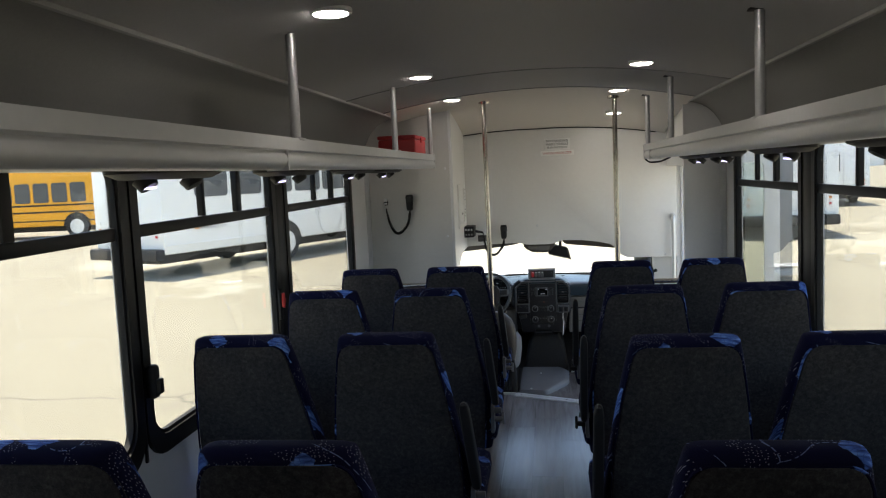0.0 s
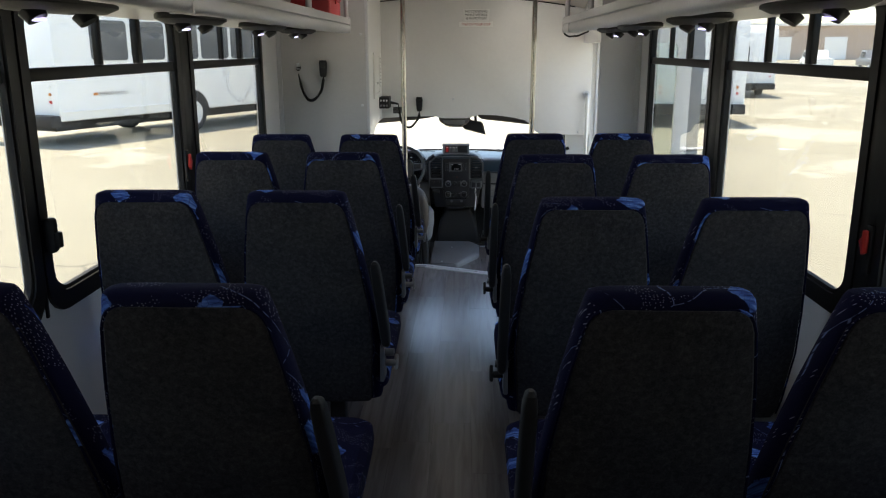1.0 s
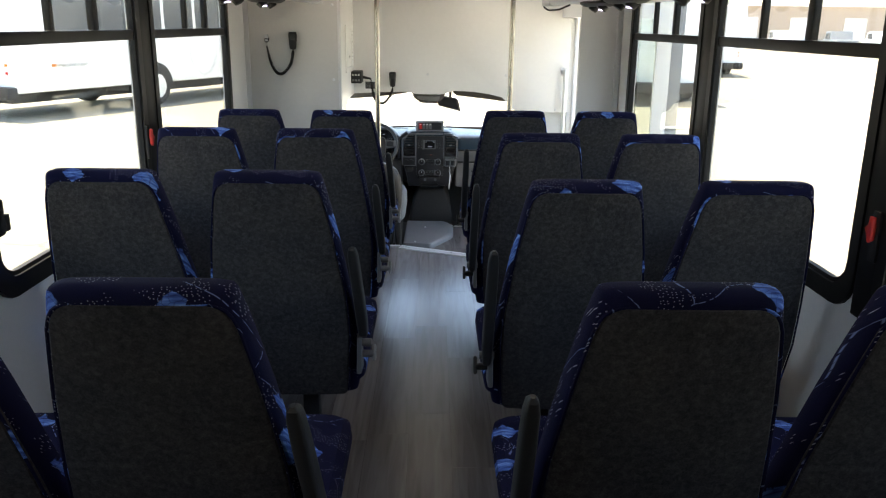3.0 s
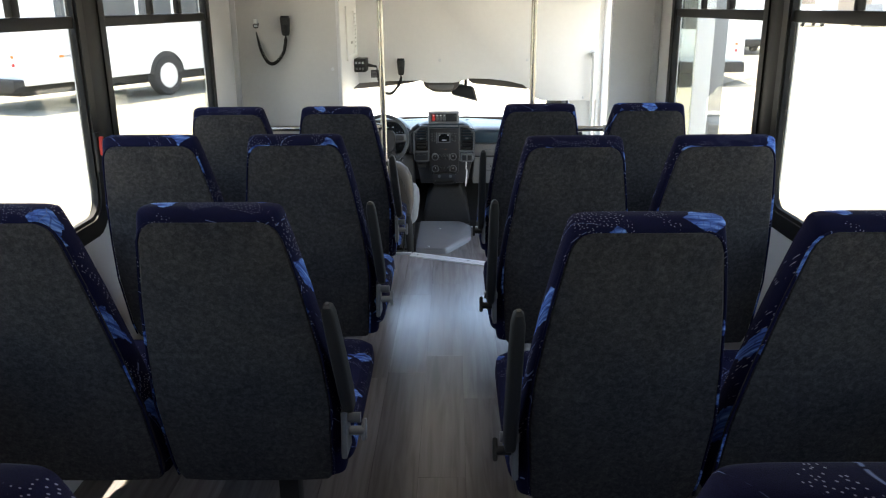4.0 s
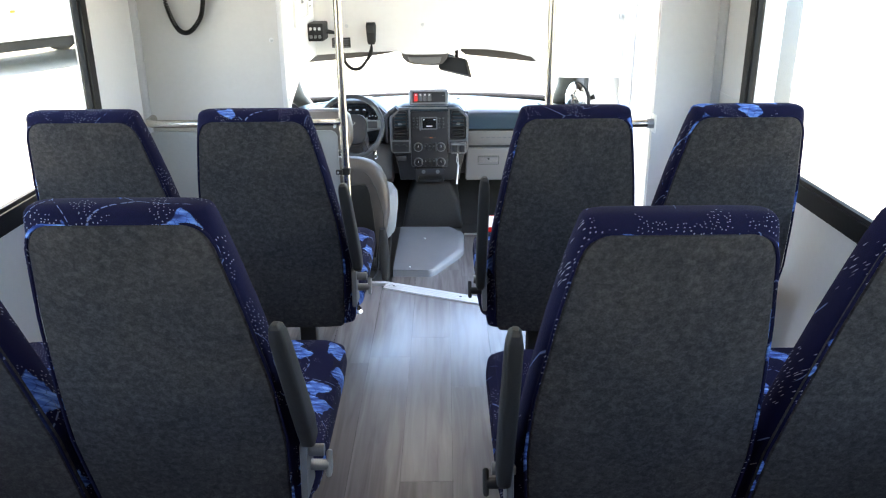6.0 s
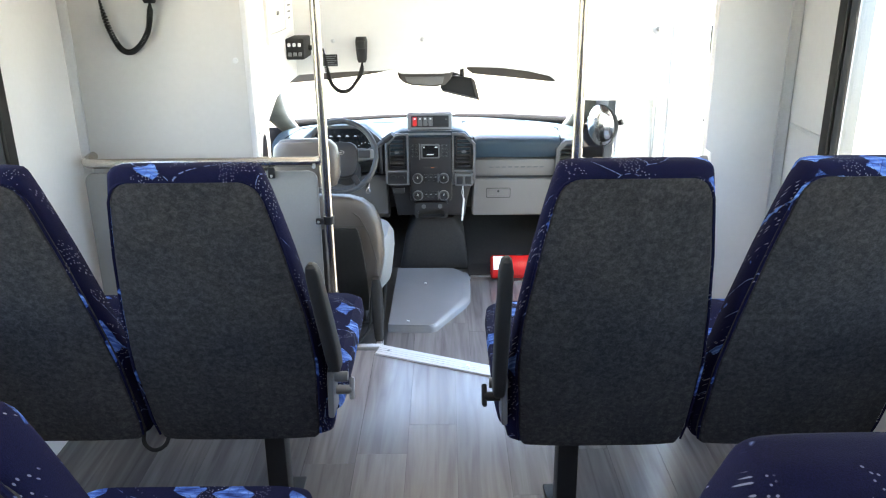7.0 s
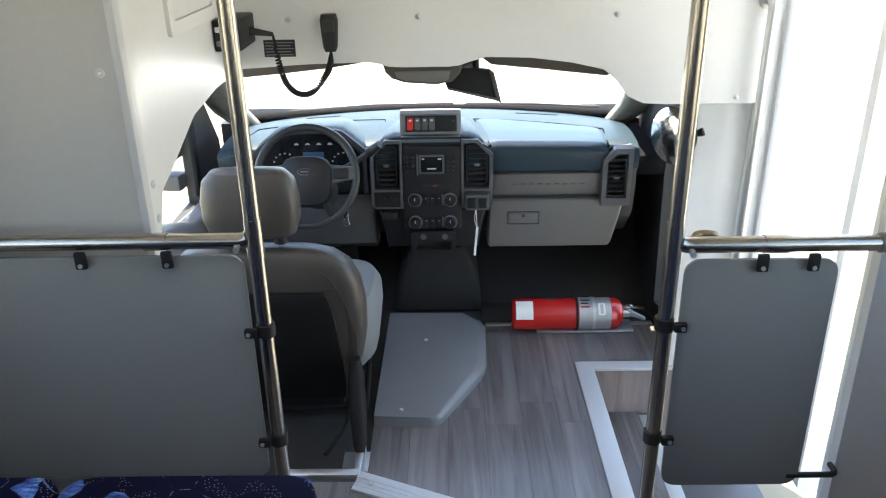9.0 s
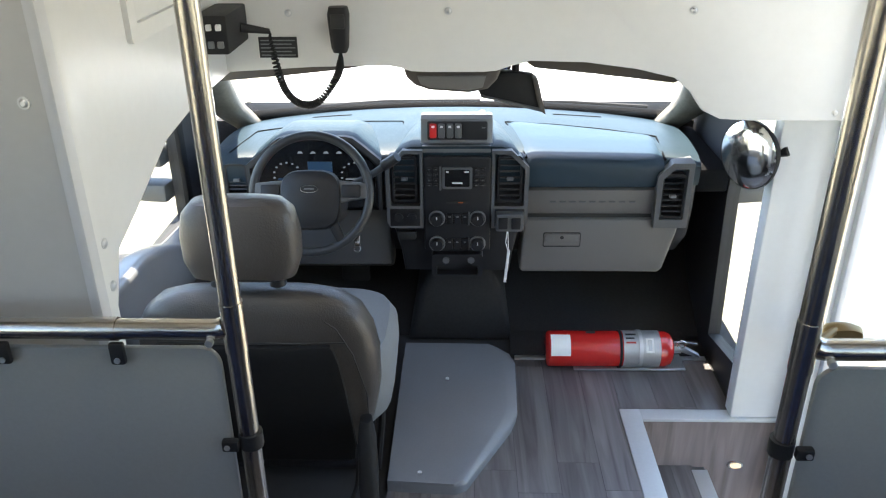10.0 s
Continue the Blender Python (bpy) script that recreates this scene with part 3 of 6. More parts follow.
def cove(name, side):
    """Curved panel between wall and ceiling above the rack."""
    xw, xc = (XL, x0c) if side < 0 else (XR, x1c)
    zc = ceiling_z(xc, 0)
    prof = []
    for i in range(9):
        w = i / 8
        prof.append((xw + (xc - xw) * (1 - math.cos(w * math.pi / 2)) , 1.60 + (zc - 1.60) * math.sin(w * math.pi / 2) ** 0.9))
    back_ = [(u - side * -0.03, v + 0.02) for u, v in prof[::-1]]
    return solid(name, prism(prof + back_, "y", BACK, PANEL if side < 0 else RIGHT_PANEL), "cove", "dark grey curved cove panel above the luggage rack", "wall panel", "structure")


cove("cove_left", -1)
cove("cove_right", 1)
for nm, xc in (("trim_left", x0c), ("trim_right", x1c)):
    zc = ceiling_z(xc, 0)
    solid(nm, box(xc - 0.009, xc + 0.009, BACK, 4.5, zc - 0.009, zc + 0.004, 0.003), "ceil", "thin grey trim strip along the ceiling edge", "trim", "structure")

# floors: sub-floor with the skewed front edge; boards are laid last
FLOOR_EDGE = [(XL, 4.88), (-0.27, 4.86), (0.46, 4.55), (0.46, RIGHT_PANEL), (XR, RIGHT_PANEL)]
solid("floor", prism([(XL, BACK), (XR, BACK)] + FLOOR_EDGE[::-1], "z", -0.14, -0.006), "under", "sub-floor of the passenger cabin", "floor", "structure")
WELL = (0.44, 4.60, 1.06, 5.60)      # entrance step well: x0, y0, x1, y1
bm = bmesh.new()
box(-1.02, WELL[0], 4.62, 6.5, CAB - 0.05, CAB - 0.006, bm=bm)
box(WELL[0], 0.90, WELL[3], 6.5, CAB - 0.05, CAB - 0.006, bm=bm)
solid("floor_cab", bm, "under", "sub-floor of the driver's cab", "floor", "structure")

# ---------------------------------------------------------------- driver's side panel, bulkhead, entrance panel
solid("partition_rear_panel", box(XL, -0.627, PANEL, PANEL + 0.03, -0.1, 1.98), "partition", "light grey panel behind the driver with a handset", "wall panel", "structure")
side = [(PANEL + 0.03, 1.95), (PANEL + 0.03, 0.30), (4.715, 0.30), (4.722, 0.76), (4.765, 0.843), (4.85, 0.870), (5.04, 0.938), (5.25, 0.958), (5.50, 0.958), (5.50, 1.85), (5.2, 1.95)]
solid("partition_side_panel", prism(side, "x", -0.652, -0.627, 0.003), "white", "white fibreglass panel beside the driver's seat", "wall panel", "structure")
edge = [(-0.652, 0.962), (-0.42, 0.975), (-0.245, 0.978), (-0.215, 0.972), (-0.19, 0.964), (-0.15, 0.962), (-0.02, 0.962), (0.012, 0.965),
        (0.045, 0.976), (0.09, 0.988), (0.22, 0.984), (0.34, 0.968), (0.43, 0.947), (0.47, 0.915), (0.505, 0.868), (0.55, 0.847), (0.62, 0.843), (0.905, 0.843)]
solid("bulkhead", prism(edge + [(0.905, 1.95), (-0.652, 1.95)], "y", FRONT, FRONT + 0.02, 0.003), "white", "white fibreglass bulkhead above the windscreen", "wall panel", "structure")
solid("entrance_panel", box(0.812, XR + 0.06, RIGHT_PANEL, RIGHT_PANEL + 0.03, -0.1, 2.0), "wall", "light grey panel between window and entrance", "wall panel", "structure")
solid("entrance_header", box(0.84, XR + 0.05, RIGHT_PANEL + 0.03, FRONT + 0.1, 1.50, 1.98, 0.006), "white", "white box above the entrance door", "trim", "structure")
solid("trim_corner_left", box(XL, XL + 0.03, PANEL - 0.012, PANEL, -0.0, 1.6, 0.003), "alu", "pale corner trim beside the window", "trim", "structure")
solid("trim_corner_right", box(XR - 0.035, XR - 0.002, RIGHT_PANEL - 0.014, RIGHT_PANEL - 0.001, 0.0, 1.6, 0.003), "alu", "pale corner trim beside the window", "trim", "structure")
solid("wall_joint", box(XR - 0.004, XR - 0.0005, 4.31, RIGHT_PANEL - 0.015, 0.905, 0.918, 0.001, 1), "alu", "thin joint strip across the side wall", "trim", "structure")
solid("trim_side_panel", box(-0.640, -0.622, PANEL - 0.004, PANEL + 0.026, 0.30, 1.94, 0.004), "wall", "pale edge trim on the driver's panel", "trim", "structure")


# ---------------------------------------------------------------- windows
def window(name, x, side, y0, y1, z0, z1, bars, group):
    """Black framed bus window: fixed lower pane, sliding upper panes."""
    w = thing(name, "black-framed bus window with sliding upper panes", "window", group, "structure")
    inn = x - side * 0.012
    out = x + side * 0.022
    a, b = min(inn, out), max(inn, out)
    r = 0.10
    part("window_frame", frame_ring(round_rect(y0 - 0.035, y1 + 0.035, z0 - 0.035, z1 + 0.03, r), round_rect(y0 + 0.008, y1 - 0.008, z0 + 0.02, z1 - 0.02, r - 0.02), "x", a, b), "black", w)
    part("rubber_seal", frame_ring(round_rect(y0 + 0.004, y1 - 0.004, z0 + 0.012, z1 - 0.02, r - 0.01), round_rect(y0 + 0.015, y1 - 0.015, z0 + 0.032, z1 - 0.03, r - 0.022), "x", x + side * 0.004 - 0.008, x + side * 0.004 + 0.008), "rubber", w)
    part("transom_bar", box(a + 0.01, b - 0.01, y0 + 0.02, y1 - 0.02, 1.375, 1.412, 0.005), "black", w)
    for yb, wd in bars:
        part("slider_bar", box(x - 0.012 + side * 0.012, x + 0.012 + side * 0.012, yb - wd / 2, yb + wd / 2, 1.412, z1 - 0.02, 0.003), "black", w)
    for lo, hi in ((z0 + 0.03, 1.376), (1.411, z1 - 0.02)):
        g = part("pane", box(x + side * 0.012, x + side * 0.016, y0 + 0.014, y1 - 0.014, lo, hi), "sideglass", w)
        g.visible_shadow = False
    return w


for i, (a, b) in enumerate(WIN_L):
    window("window_%d" % (i + 1), XL, -1, a, b, WIN_Z0, WIN_Z1, [(a + 0.42 * (b - a), 0.022), (a + (0.70 if i < 2 else 0.595) * (b - a), 0.04)], "left side windows")
for i, (a, b) in enumerate(WIN_R):
    window("window_%d" % (i + 5), XR, 1, a, b, WIN_Z0, WIN_Z1, [(a + 0.36 * (b - a), 0.04), (a + 0.66 * (b - a), 0.022)], "right side windows")
# dark covers on the posts between windows
for x, s, ws in ((XL, -1, WIN_L), (XR, 1, WIN_R)):
    for (a, _), (_, d) in zip(ws, ws[1:]):
        solid("window_post", box(min(x, x - s * 0.008), max(x, x - s * 0.008), d + 0.036, a - 0.036, WIN_Z0 - 0.03, 1.62, 0.003), "black", "black cover on the post between windows", "trim", "structure")

# ---------------------------------------------------------------- luggage racks
RACK_L, RACK_R, RACK_Z = -0.705, 0.565, 1.638


def rack(side):
    xf, xw = (RACK_L, XL) if side < 0 else (RACK_R, XR)
    s = -1 if side < 0 else 1
    end = 4.47
    r = thing("luggage_rack", "grey metal overhead luggage rack along the side wall", "luggage rack", "overhead racks")
    lip = [(xf, RACK_Z), (xf, 1.604), (xf + s * 0.008, 1.599), (xf + s * 0.005, 1.590)]
    for i in range(7):
        a = radians(90 - 30 * i) if s > 0 else radians(90 + 30 * i)
        lip.append((xf + s * 0.027 - s * 0.028 * math.cos(radians(-30 + 30 * i)) , 1.578 - 0.028 * math.sin(radians(-30 + 30 * i))))
    lip += [(xf + s * 0.10, 1.556), (xf + s * 0.10, 1.564), (xf + s * 0.03, 1.62), (xf + s * 0.012, RACK_Z)]
    part("front_rail", prism(lip, "y", BACK, end), "rack", r)
    part("shelf", box(min(xf + s * 0.02, xw), max(xf + s * 0.02, xw), BACK, end, 1.566, 1.592), "rack", r)
    part("end_cap", box(min(xf - s * 0.003, xf + s * 0.10), max(xf - s * 0.003, xf + s * 0.10), end, end + 0.012, 1.552, RACK_Z, 0.004), "rack", r)
    part("joint_cover", box(xf - 0.002 if s > 0 else xf - 0.06, xf + 0.06 if s > 0 else xf + 0.002, 4.20 if s > 0 else 1.63, 4.212 if s > 0 else 1.642, 1.548, 1.602, 0.001, 1), "rack", r)
    for yp in ((1.775, 3.28, 4.44) if s < 0 else (1.90, 3.52, 4.42)):
        p = part("post", rod((xf + s * 0.018, yp, RACK_Z - 0.03), (xf + s * 0.018, yp, ceiling_z(xf, yp) + 0.01), 0.014, 14), "post", r, "silver upright tube")
        part("foot", box(xf + s * 0.018 - 0.02, xf + s * 0.018 + 0.02, yp - 0.028, yp + 0.028, RACK_Z - 0.004, RACK_Z + 0.003, 0.002), "post", p)
        part("top_plate", box(xf + s * 0.018 - 0.03, xf + s * 0.06, yp - 0.02, yp + 0.02, ceiling_z(xf, yp) - 0.004, ceiling_z(xf, yp) + 0.006, 0.002), "plastic", p)
    return r


rack(-1)
rack(1)


def vent_pod(x, y):
    """Black oval air and lamp pod under the rack."""
    p = thing("reading_light_pod", "black oval reading-light and air-vent pod under the rack", "light", "pods under the racks", at=(x, y, 1.543))
    part("housing", loft([[(u, v, z) for u, v in oval(w, d, 24, 2.6)] for w, d, z in ((0.13, 0.36, 0.03), (0.16, 0.42, 0.018), (0.16, 0.42, 0.006), (0.12, 0.34, -0.006))]), "plastic", p)
    for dy in (-0.11, 0.11):
        n = part("nozzle", rod((0, dy, -0.004), (0.012 if x < 0 else -0.012, dy, -0.024), 0.027, 18, 0.021), "plastic", p)
        if dy < 0:
            part("lens", rod((0.012 if x < 0 else -0.012, dy, -0.023), (0.0125 if x < 0 else -0.0125, dy, -0.027), 0.015, 16), "puck", n)
    return p


for yy in (0.40, 1.27, 2.12, 3.02, 3.72):
    vent_pod(-0.87, yy)
for yy in (0.36, 1.34, 2.22, 3.10, 3.66):
    vent_pod(0.73, yy)


cable = thing("wiring_loop", "black cable looped under the end of the rack", "cable")
part("cable", tube(rounded([(0.575, 4.482, 1.60), (0.572, 4.485, 1.548), (0.600, 4.47, 1.530), (0.635, 4.30, 1.532), (0.66, 4.10, 1.552)], 0.03), 0.005, 8), "rubber", cable)
solid("partition_top_seal", tube([(XL + 0.03, PANEL - 0.006, 1.86), (-0.90, PANEL - 0.006, 1.915), (-0.64, PANEL - 0.006, 1.945)], 0.010, 8), "rubber", "black seal along the top of the driver's panel", "trim", "structure")


# ---------------------------------------------------------------- ceiling lamps
def dome(x, y):
    z = ceiling_z(x, y)
    d = thing("ceiling_light", "round white LED ceiling dome light, lit", "ceiling light", "ceiling lights", at=(x, y, z))
    part("bezel", loft([[(r * math.cos(a * math.tau / 28), r * math.sin(a * math.tau / 28), h) for a in range(28)] for r, h in ((0.056, 0.014), (0.056, -0.004), (0.052, -0.008), (0.046, -0.008))], caps=False), "jamb", d)
    part("lens", loft([[(r * math.cos(a * math.tau / 28), r * math.sin(a * math.tau / 28), h) for a in range(28)] for r, h in ((0.047, -0.006), (0.044, -0.010), (0.030, -0.013), (0.012, -0.014))]), "led", d)
    return d


for yy in (0.15, 1.62, 3.10, 4.27):
    dome(-0.56, yy)
    dome(0.40, yy)
dome(0.44, 5.05)


# ---------------------------------------------------------------- passenger seats
SEAT_TOP, SEAT_LOW, RECLINE = 1.072, 0.345, 0.225
BACK_PROFILE = ((0.0, 0.204), (0.03, 0.209), (0.08, 0.211), (0.335, 0.211), (0.535, 0.196), (0.75, 0.175), (0.863, 0.161), (0.94, 0.151), (1.0, 0.141))


def back_half_width(s):
    """Half width of a backrest, s from 0 at its foot to 1 at its top."""
    s = max(0.0, min(1.0, s))
    for (a, wa), (b, wb) in zip(BACK_PROFILE, BACK_PROFILE[1:]):
        if s <= b:
            return wa + (wb - wa) * (s - a) / (b - a)
    return BACK_PROFILE[-1][1]


def back_place(s):
    """Height and rear face of the reclined back at s; it bellies a little at the middle."""
    return SEAT_LOW + (SEAT_TOP - 0.022 - SEAT_LOW) * s, RECLINE * (1 - s) - 0.006 * math.sin(math.pi * max(0.0, min(1.0, s)))


def felt_gap(s):
    """Strip of cloth left bare beside the felt on the aisle edge, widest at the foot."""
    return 0.020 * max(0.0, min(1.0, 1.25 - s / 0.40))


def backrest(x, parent, aisle):
    """Reclined, tapered backrest, cloth round the edge and a felt panel behind."""
    slices = []
    n = 20
    for i in range(n + 1):
        s = i / n
        z, y = back_place(s)
        d = 0.125 - 0.050 * s
        slices.append([(x + u, y + d / 2 + v, z) for u, v in oval(2 * back_half_width(s), d, 32, 4.6)])
    for hw, d, z in ((0.1385, 0.066, SEAT_TOP - 0.013), (0.134, 0.054, SEAT_TOP - 0.006), (0.122, 0.038, SEAT_TOP - 0.002), (0.08, 0.018, SEAT_TOP - 0.001)):
        slices.append([(x + u, 0.0355 + v, z) for u, v in oval(2 * hw, d, 32, 5)])
    low = [[(x + u, RECLINE + 0.06 + v, SEAT_LOW - 0.010) for u, v in oval(0.35, 0.08, 32, 4)]]
    b = part("backrest", loft(low + slices), "cloth", parent)
    # felt panel, slightly padded and proud of the cloth, with rounded corners
    rows_ = []
    for s, cut in ((-0.012, 0.006), (0.0, 0.002), (0.03, 0), (0.08, 0), (0.16, 0), (0.24, 0), (0.32, 0), (0.40, 0), (0.48, 0), (0.56, 0), (0.64, 0), (0.72, 0), (0.80, 0), (0.88, 0.0), (0.930, 0.0), (0.958, 0.003), (0.974, 0.008), (0.984, 0.016), (0.990, 0.027)):
        hw = back_half_width(s) - 0.009 - cut
        z, y = back_place(s)
        if s < 0:
            z, y = SEAT_LOW - 0.008, RECLINE + 0.004
        y -= 0.0035
        open_ = felt_gap(s) if x * aisle > 0 else 0.0
        xm, hw = x - aisle * open_ / 2, hw - open_ / 2
        row = [(xm - hw, y + 0.013, z)]
        for k in range(9):
            u = -1 + k / 4
            row.append((xm + u * (hw - 0.006), y + 0.0035 - 0.007 * (1 - u ** 4), z))
        rows_.append(row + [(xm + hw, y + 0.013, z), (xm + hw, y + 0.025, z), (xm - hw, y + 0.025, z)])
    felt_ = part("felt_panel", loft(rows_), "felt", b, "charcoal felt back panel")
    # sewn piping where felt and cloth meet
    line = []
    for s in (0.01, 0.08, 0.2, 0.335, 0.45, 0.535, 0.65, 0.75, 0.86, 0.93, 0.958, 0.974, 0.984, 0.991):
        z, y = back_place(s)
        cut = 0.0 if s < 0.95 else {0.958: 0.003, 0.974: 0.008, 0.984: 0.016, 0.991: 0.027}[s]
        line.append((back_half_width(s) - 0.0085 - cut, y + 0.003, z, felt_gap(s)))
    left_, right_ = (1 if x * aisle > 0 and aisle < 0 else 0), (1 if x * aisle > 0 and aisle > 0 else 0)
    path = [(x - w + left_ * g, y, z) for w, y, z, g in line] + [(x + w - right_ * g, y, z) for w, y, z, g in line[::-1]]
    part("piping", tube(path, 0.0030, 6), "cloth", b)
    return b


def bus_seat(aisle):
    """A double seat at the origin: backs' rear top edge on y = 0, floor at z = 0."""
    s = thing("bus_seat", "double bus seat in navy patterned cloth with charcoal felt backs", "seat", "passenger seats")
    for x in (-0.2175, 0.2175):
        backrest(x, s, aisle)
        at_wall = x * aisle < 0
        xc = x * (0.212 if at_wall else 0.226) / 0.2175
        sl = []
        for w, d, y, z in ((0.38, 0.48, 0.50, 0.372), (0.435, 0.54, 0.495, 0.384), (0.452, 0.570, 0.49, 0.43), (0.446, 0.560, 0.49, 0.462), (0.41, 0.515, 0.49, 0.480), (0.2, 0.32, 0.49, 0.486)):
            sl.append([(xc + u, y + v, z) for u, v in oval(w - (0.028 if at_wall else 0.0), d, 36, 11)])
        part("seat_cushion", loft(sl), "cloth", s)
    part("seat_frame", box(-0.42, 0.42, 0.29, 0.70, 0.346, 0.374, 0.008), "plastic", s)
    return s


def fit_seat(s, aisle, wall_gap):
    """Leg, armrest, lever and wall bracket; aisle: +1 if the aisle lies on +x."""
    xa = aisle * 0.447
    lean, low, top = (0.05, 0.555, 0.862) if aisle > 0 else (0.01, 0.505, 0.880)
    arm = part("armrest", loft([[(xa + u - aisle * lean * (z - 0.56), y + v, low + (z - 0.505) * (top - low) / 0.359) for u, v in oval(w, d, 20, 4)] for w, d, y, z in ((0.018, 0.034, 0.172, 0.505), (0.027, 0.060, 0.166, 0.520), (0.031, 0.066, 0.152, 0.57), (0.031, 0.060, 0.112, 0.68), (0.030, 0.052, 0.075, 0.78), (0.028, 0.044, 0.055, 0.835), (0.021, 0.034, 0.048, 0.856), (0.009, 0.016, 0.045, 0.864))]), "plastic", s, "black folded-up armrest")
    part("arm_bracket", prism([(0.15, 0.44), (0.235, 0.43), (0.225, 0.50), (0.195, 0.555), (0.165, 0.55)], "x", xa - 0.007 - aisle * 0.012, xa + 0.007 - aisle * 0.012, 0.004), "dashmid", arm, "grey hinge bracket")
    part("hinge", rod((xa - 0.02, 0.19, 0.525), (xa + 0.024, 0.19, 0.525), 0.012, 14), "dashmid", s)
    lev = part("recline_lever", rod((xa - aisle * 0.02, 0.20, 0.485), (xa + aisle * 0.030, 0.20, 0.485), 0.011, 12), "bezel" if aisle > 0 else "plastic", s, "recline lever")
    part("knob", prism([(0.182, 0.468), (0.200, 0.462), (0.212, 0.480), (0.218, 0.508), (0.206, 0.514), (0.194, 0.494)], "x", min(xa + aisle * 0.024, xa + aisle * 0.036), max(xa + aisle * 0.024, xa + aisle * 0.036), 0.005), "bezel" if aisle > 0 else "plastic", lev)
    xl = aisle * 0.262
    leg = part("leg", box(xl - 0.026, xl + 0.026, 0.315, 0.375, 0.012, 0.352, 0.006), "plastic", s, "black steel pedestal leg")
    part("foot_plate", box(xl - 0.032, xl + 0.032, 0.28, 0.52, 0.0, 0.012, 0.004), "plastic", leg)
    part("bolt", rod((xl, 0.311, 0.305), (xl, 0.318, 0.305), 0.008, 8), "chrome", leg)
    xw = -aisle * 0.41
    part("wall_bracket", box(min(xw, xw - aisle * wall_gap), max(xw, xw - aisle * wall_gap), 0.40, 0.48, 0.33, 0.374, 0.005), "plastic", s)


LEFT_ROWS, RIGHT_ROWS = (3.515, 2.600, 1.728, 0.80), (3.47, 2.538, 1.640, 0.80)
proto_l = bus_seat(1)
fit_seat(proto_l, 1, 0.076)
proto_r = bus_seat(-1)
fit_seat(proto_r, -1, 0.098)
proto_l.location = (-0.707, LEFT_ROWS[1], 0)
proto_r.location = (0.548, RIGHT_ROWS[1], 0)
for k in (0, 2, 3):
    for proto, x, rows_y in ((proto_l, -0.707, LEFT_ROWS), (proto_r, 0.548, RIGHT_ROWS)):
        seat = copy_thing(proto, pose(x, rows_y[k], 0))
        if k == 0:
            seat.scale.z = 0.985     # the front pair stands a little lower
            if x < 0:
                seat.location.x -= 0.010
                seat.scale.x = 1.02
                seat.scale.z = 0.975
                for c in seat.children:
                    if c.name.startswith("seat_cushion"):
                        c.location.y += 0.04
                part("strap_loop", tube(rounded([(-0.022, 0.245, 0.365), (-0.024, 0.225, 0.325), (0.0, 0.220, 0.305), (0.030, 0.225, 0.318), (0.036, 0.250, 0.350)], 0.02), 0.005, 8), "rubber", seat, "black strap loop hanging under the backs")

# ---------------------------------------------------------------- stanchions and modesty panels
POLE_L, POLE_R = (-0.392, 4.575), (0.397, 4.54)
R_TUBE = 0.0155


def clamp(x, y, z, side, parent):
    c = part("clamp", rod((x, y, z - 0.013), (x, y, z + 0.013), R_TUBE + 0.003, 14), "plastic", parent, "black plastic panel clamp")
    part("tab", box(min(x + side * 0.014, x + side * 0.040), max(x + side * 0.014, x + side * 0.040), y - 0.024, y - 0.010, z - 0.010, z + 0.010, 0.004), "plastic", c)
    part("screw", rod((x + side * 0.031, y - 0.0265, z), (x + side * 0.031, y - 0.022, z), 0.0045, 10), "alu", c)


def hang_clip(x, y, z, parent):
    c = part("clip", box(x - 0.011, x + 0.011, y - 0.020, y - 0.009, z - 0.040, z - 0.004, 0.004), "plastic", parent, "black plastic hanging clip")
    part("screw", rod((x, y - 0.0225, z - 0.031), (x, y - 0.018, z - 0.031), 0.0045, 10), "alu", c)


def stanchion(pole, rail, side, zrail, panel, clips, label):
    x, y = pole
    s = thing("stanchion", label, "handrail", "stanchions", at=(0, 0, 0))
    part("pole", rod((x, y, 0.004), (x + side * 0.006, y, ceiling_z(x, y) + 0.01), R_TUBE, 20), "steel", s)
    part("ceiling_flange", rod((x, y, ceiling_z(x, y) - 0.012), (x, y, ceiling_z(x, y) + 0.008), 0.034, 20, 0.040), "steel", s)
    part("floor_flange", rod((x, y, -0.002), (x, y, 0.012), 0.042, 20, 0.034), "steel", s)
    bm = tube(rounded([(x, y, zrail + 0.10), (x, y, zrail), (x + side * 0.10, y, zrail)], 0.035, 8)[6:], R_TUBE * 1.02, 16)
    rod((x + side * 0.0024, y, zrail - 0.034), (x + side * 0.0026, y, zrail + 0.045), R_TUBE + 0.0013, 20, bm=bm)
    tee = part("tee_fitting", bm, "steel", s)
    part("screw", rod((x + side * 0.035, y - 0.022, zrail - 0.012), (x + side * 0.035, y - 0.014, zrail - 0.012), 0.006, 10), "alu", tee)
    part("rail", tube(rounded(rail, 0.05, 8), R_TUBE, 16), "steel", s)
    part("sleeve", rod((x + side * 0.17, y, zrail), (x + side * 0.215, y, zrail), R_TUBE + 0.002, 16), "steel", s)
    part("modesty_panel", prism(round_rect(*panel, 0.03), "y", y - 0.004, y + 0.006, 0.002), "modesty", s, "grey laminate modesty panel")
    for z in ((0.612, 0.346) if side < 0 else (0.634, 0.368)):
        clamp(x, y, z, side, s)
    for xx in clips:
        hang_clip(xx, y, zrail - 0.010, s)
    return s


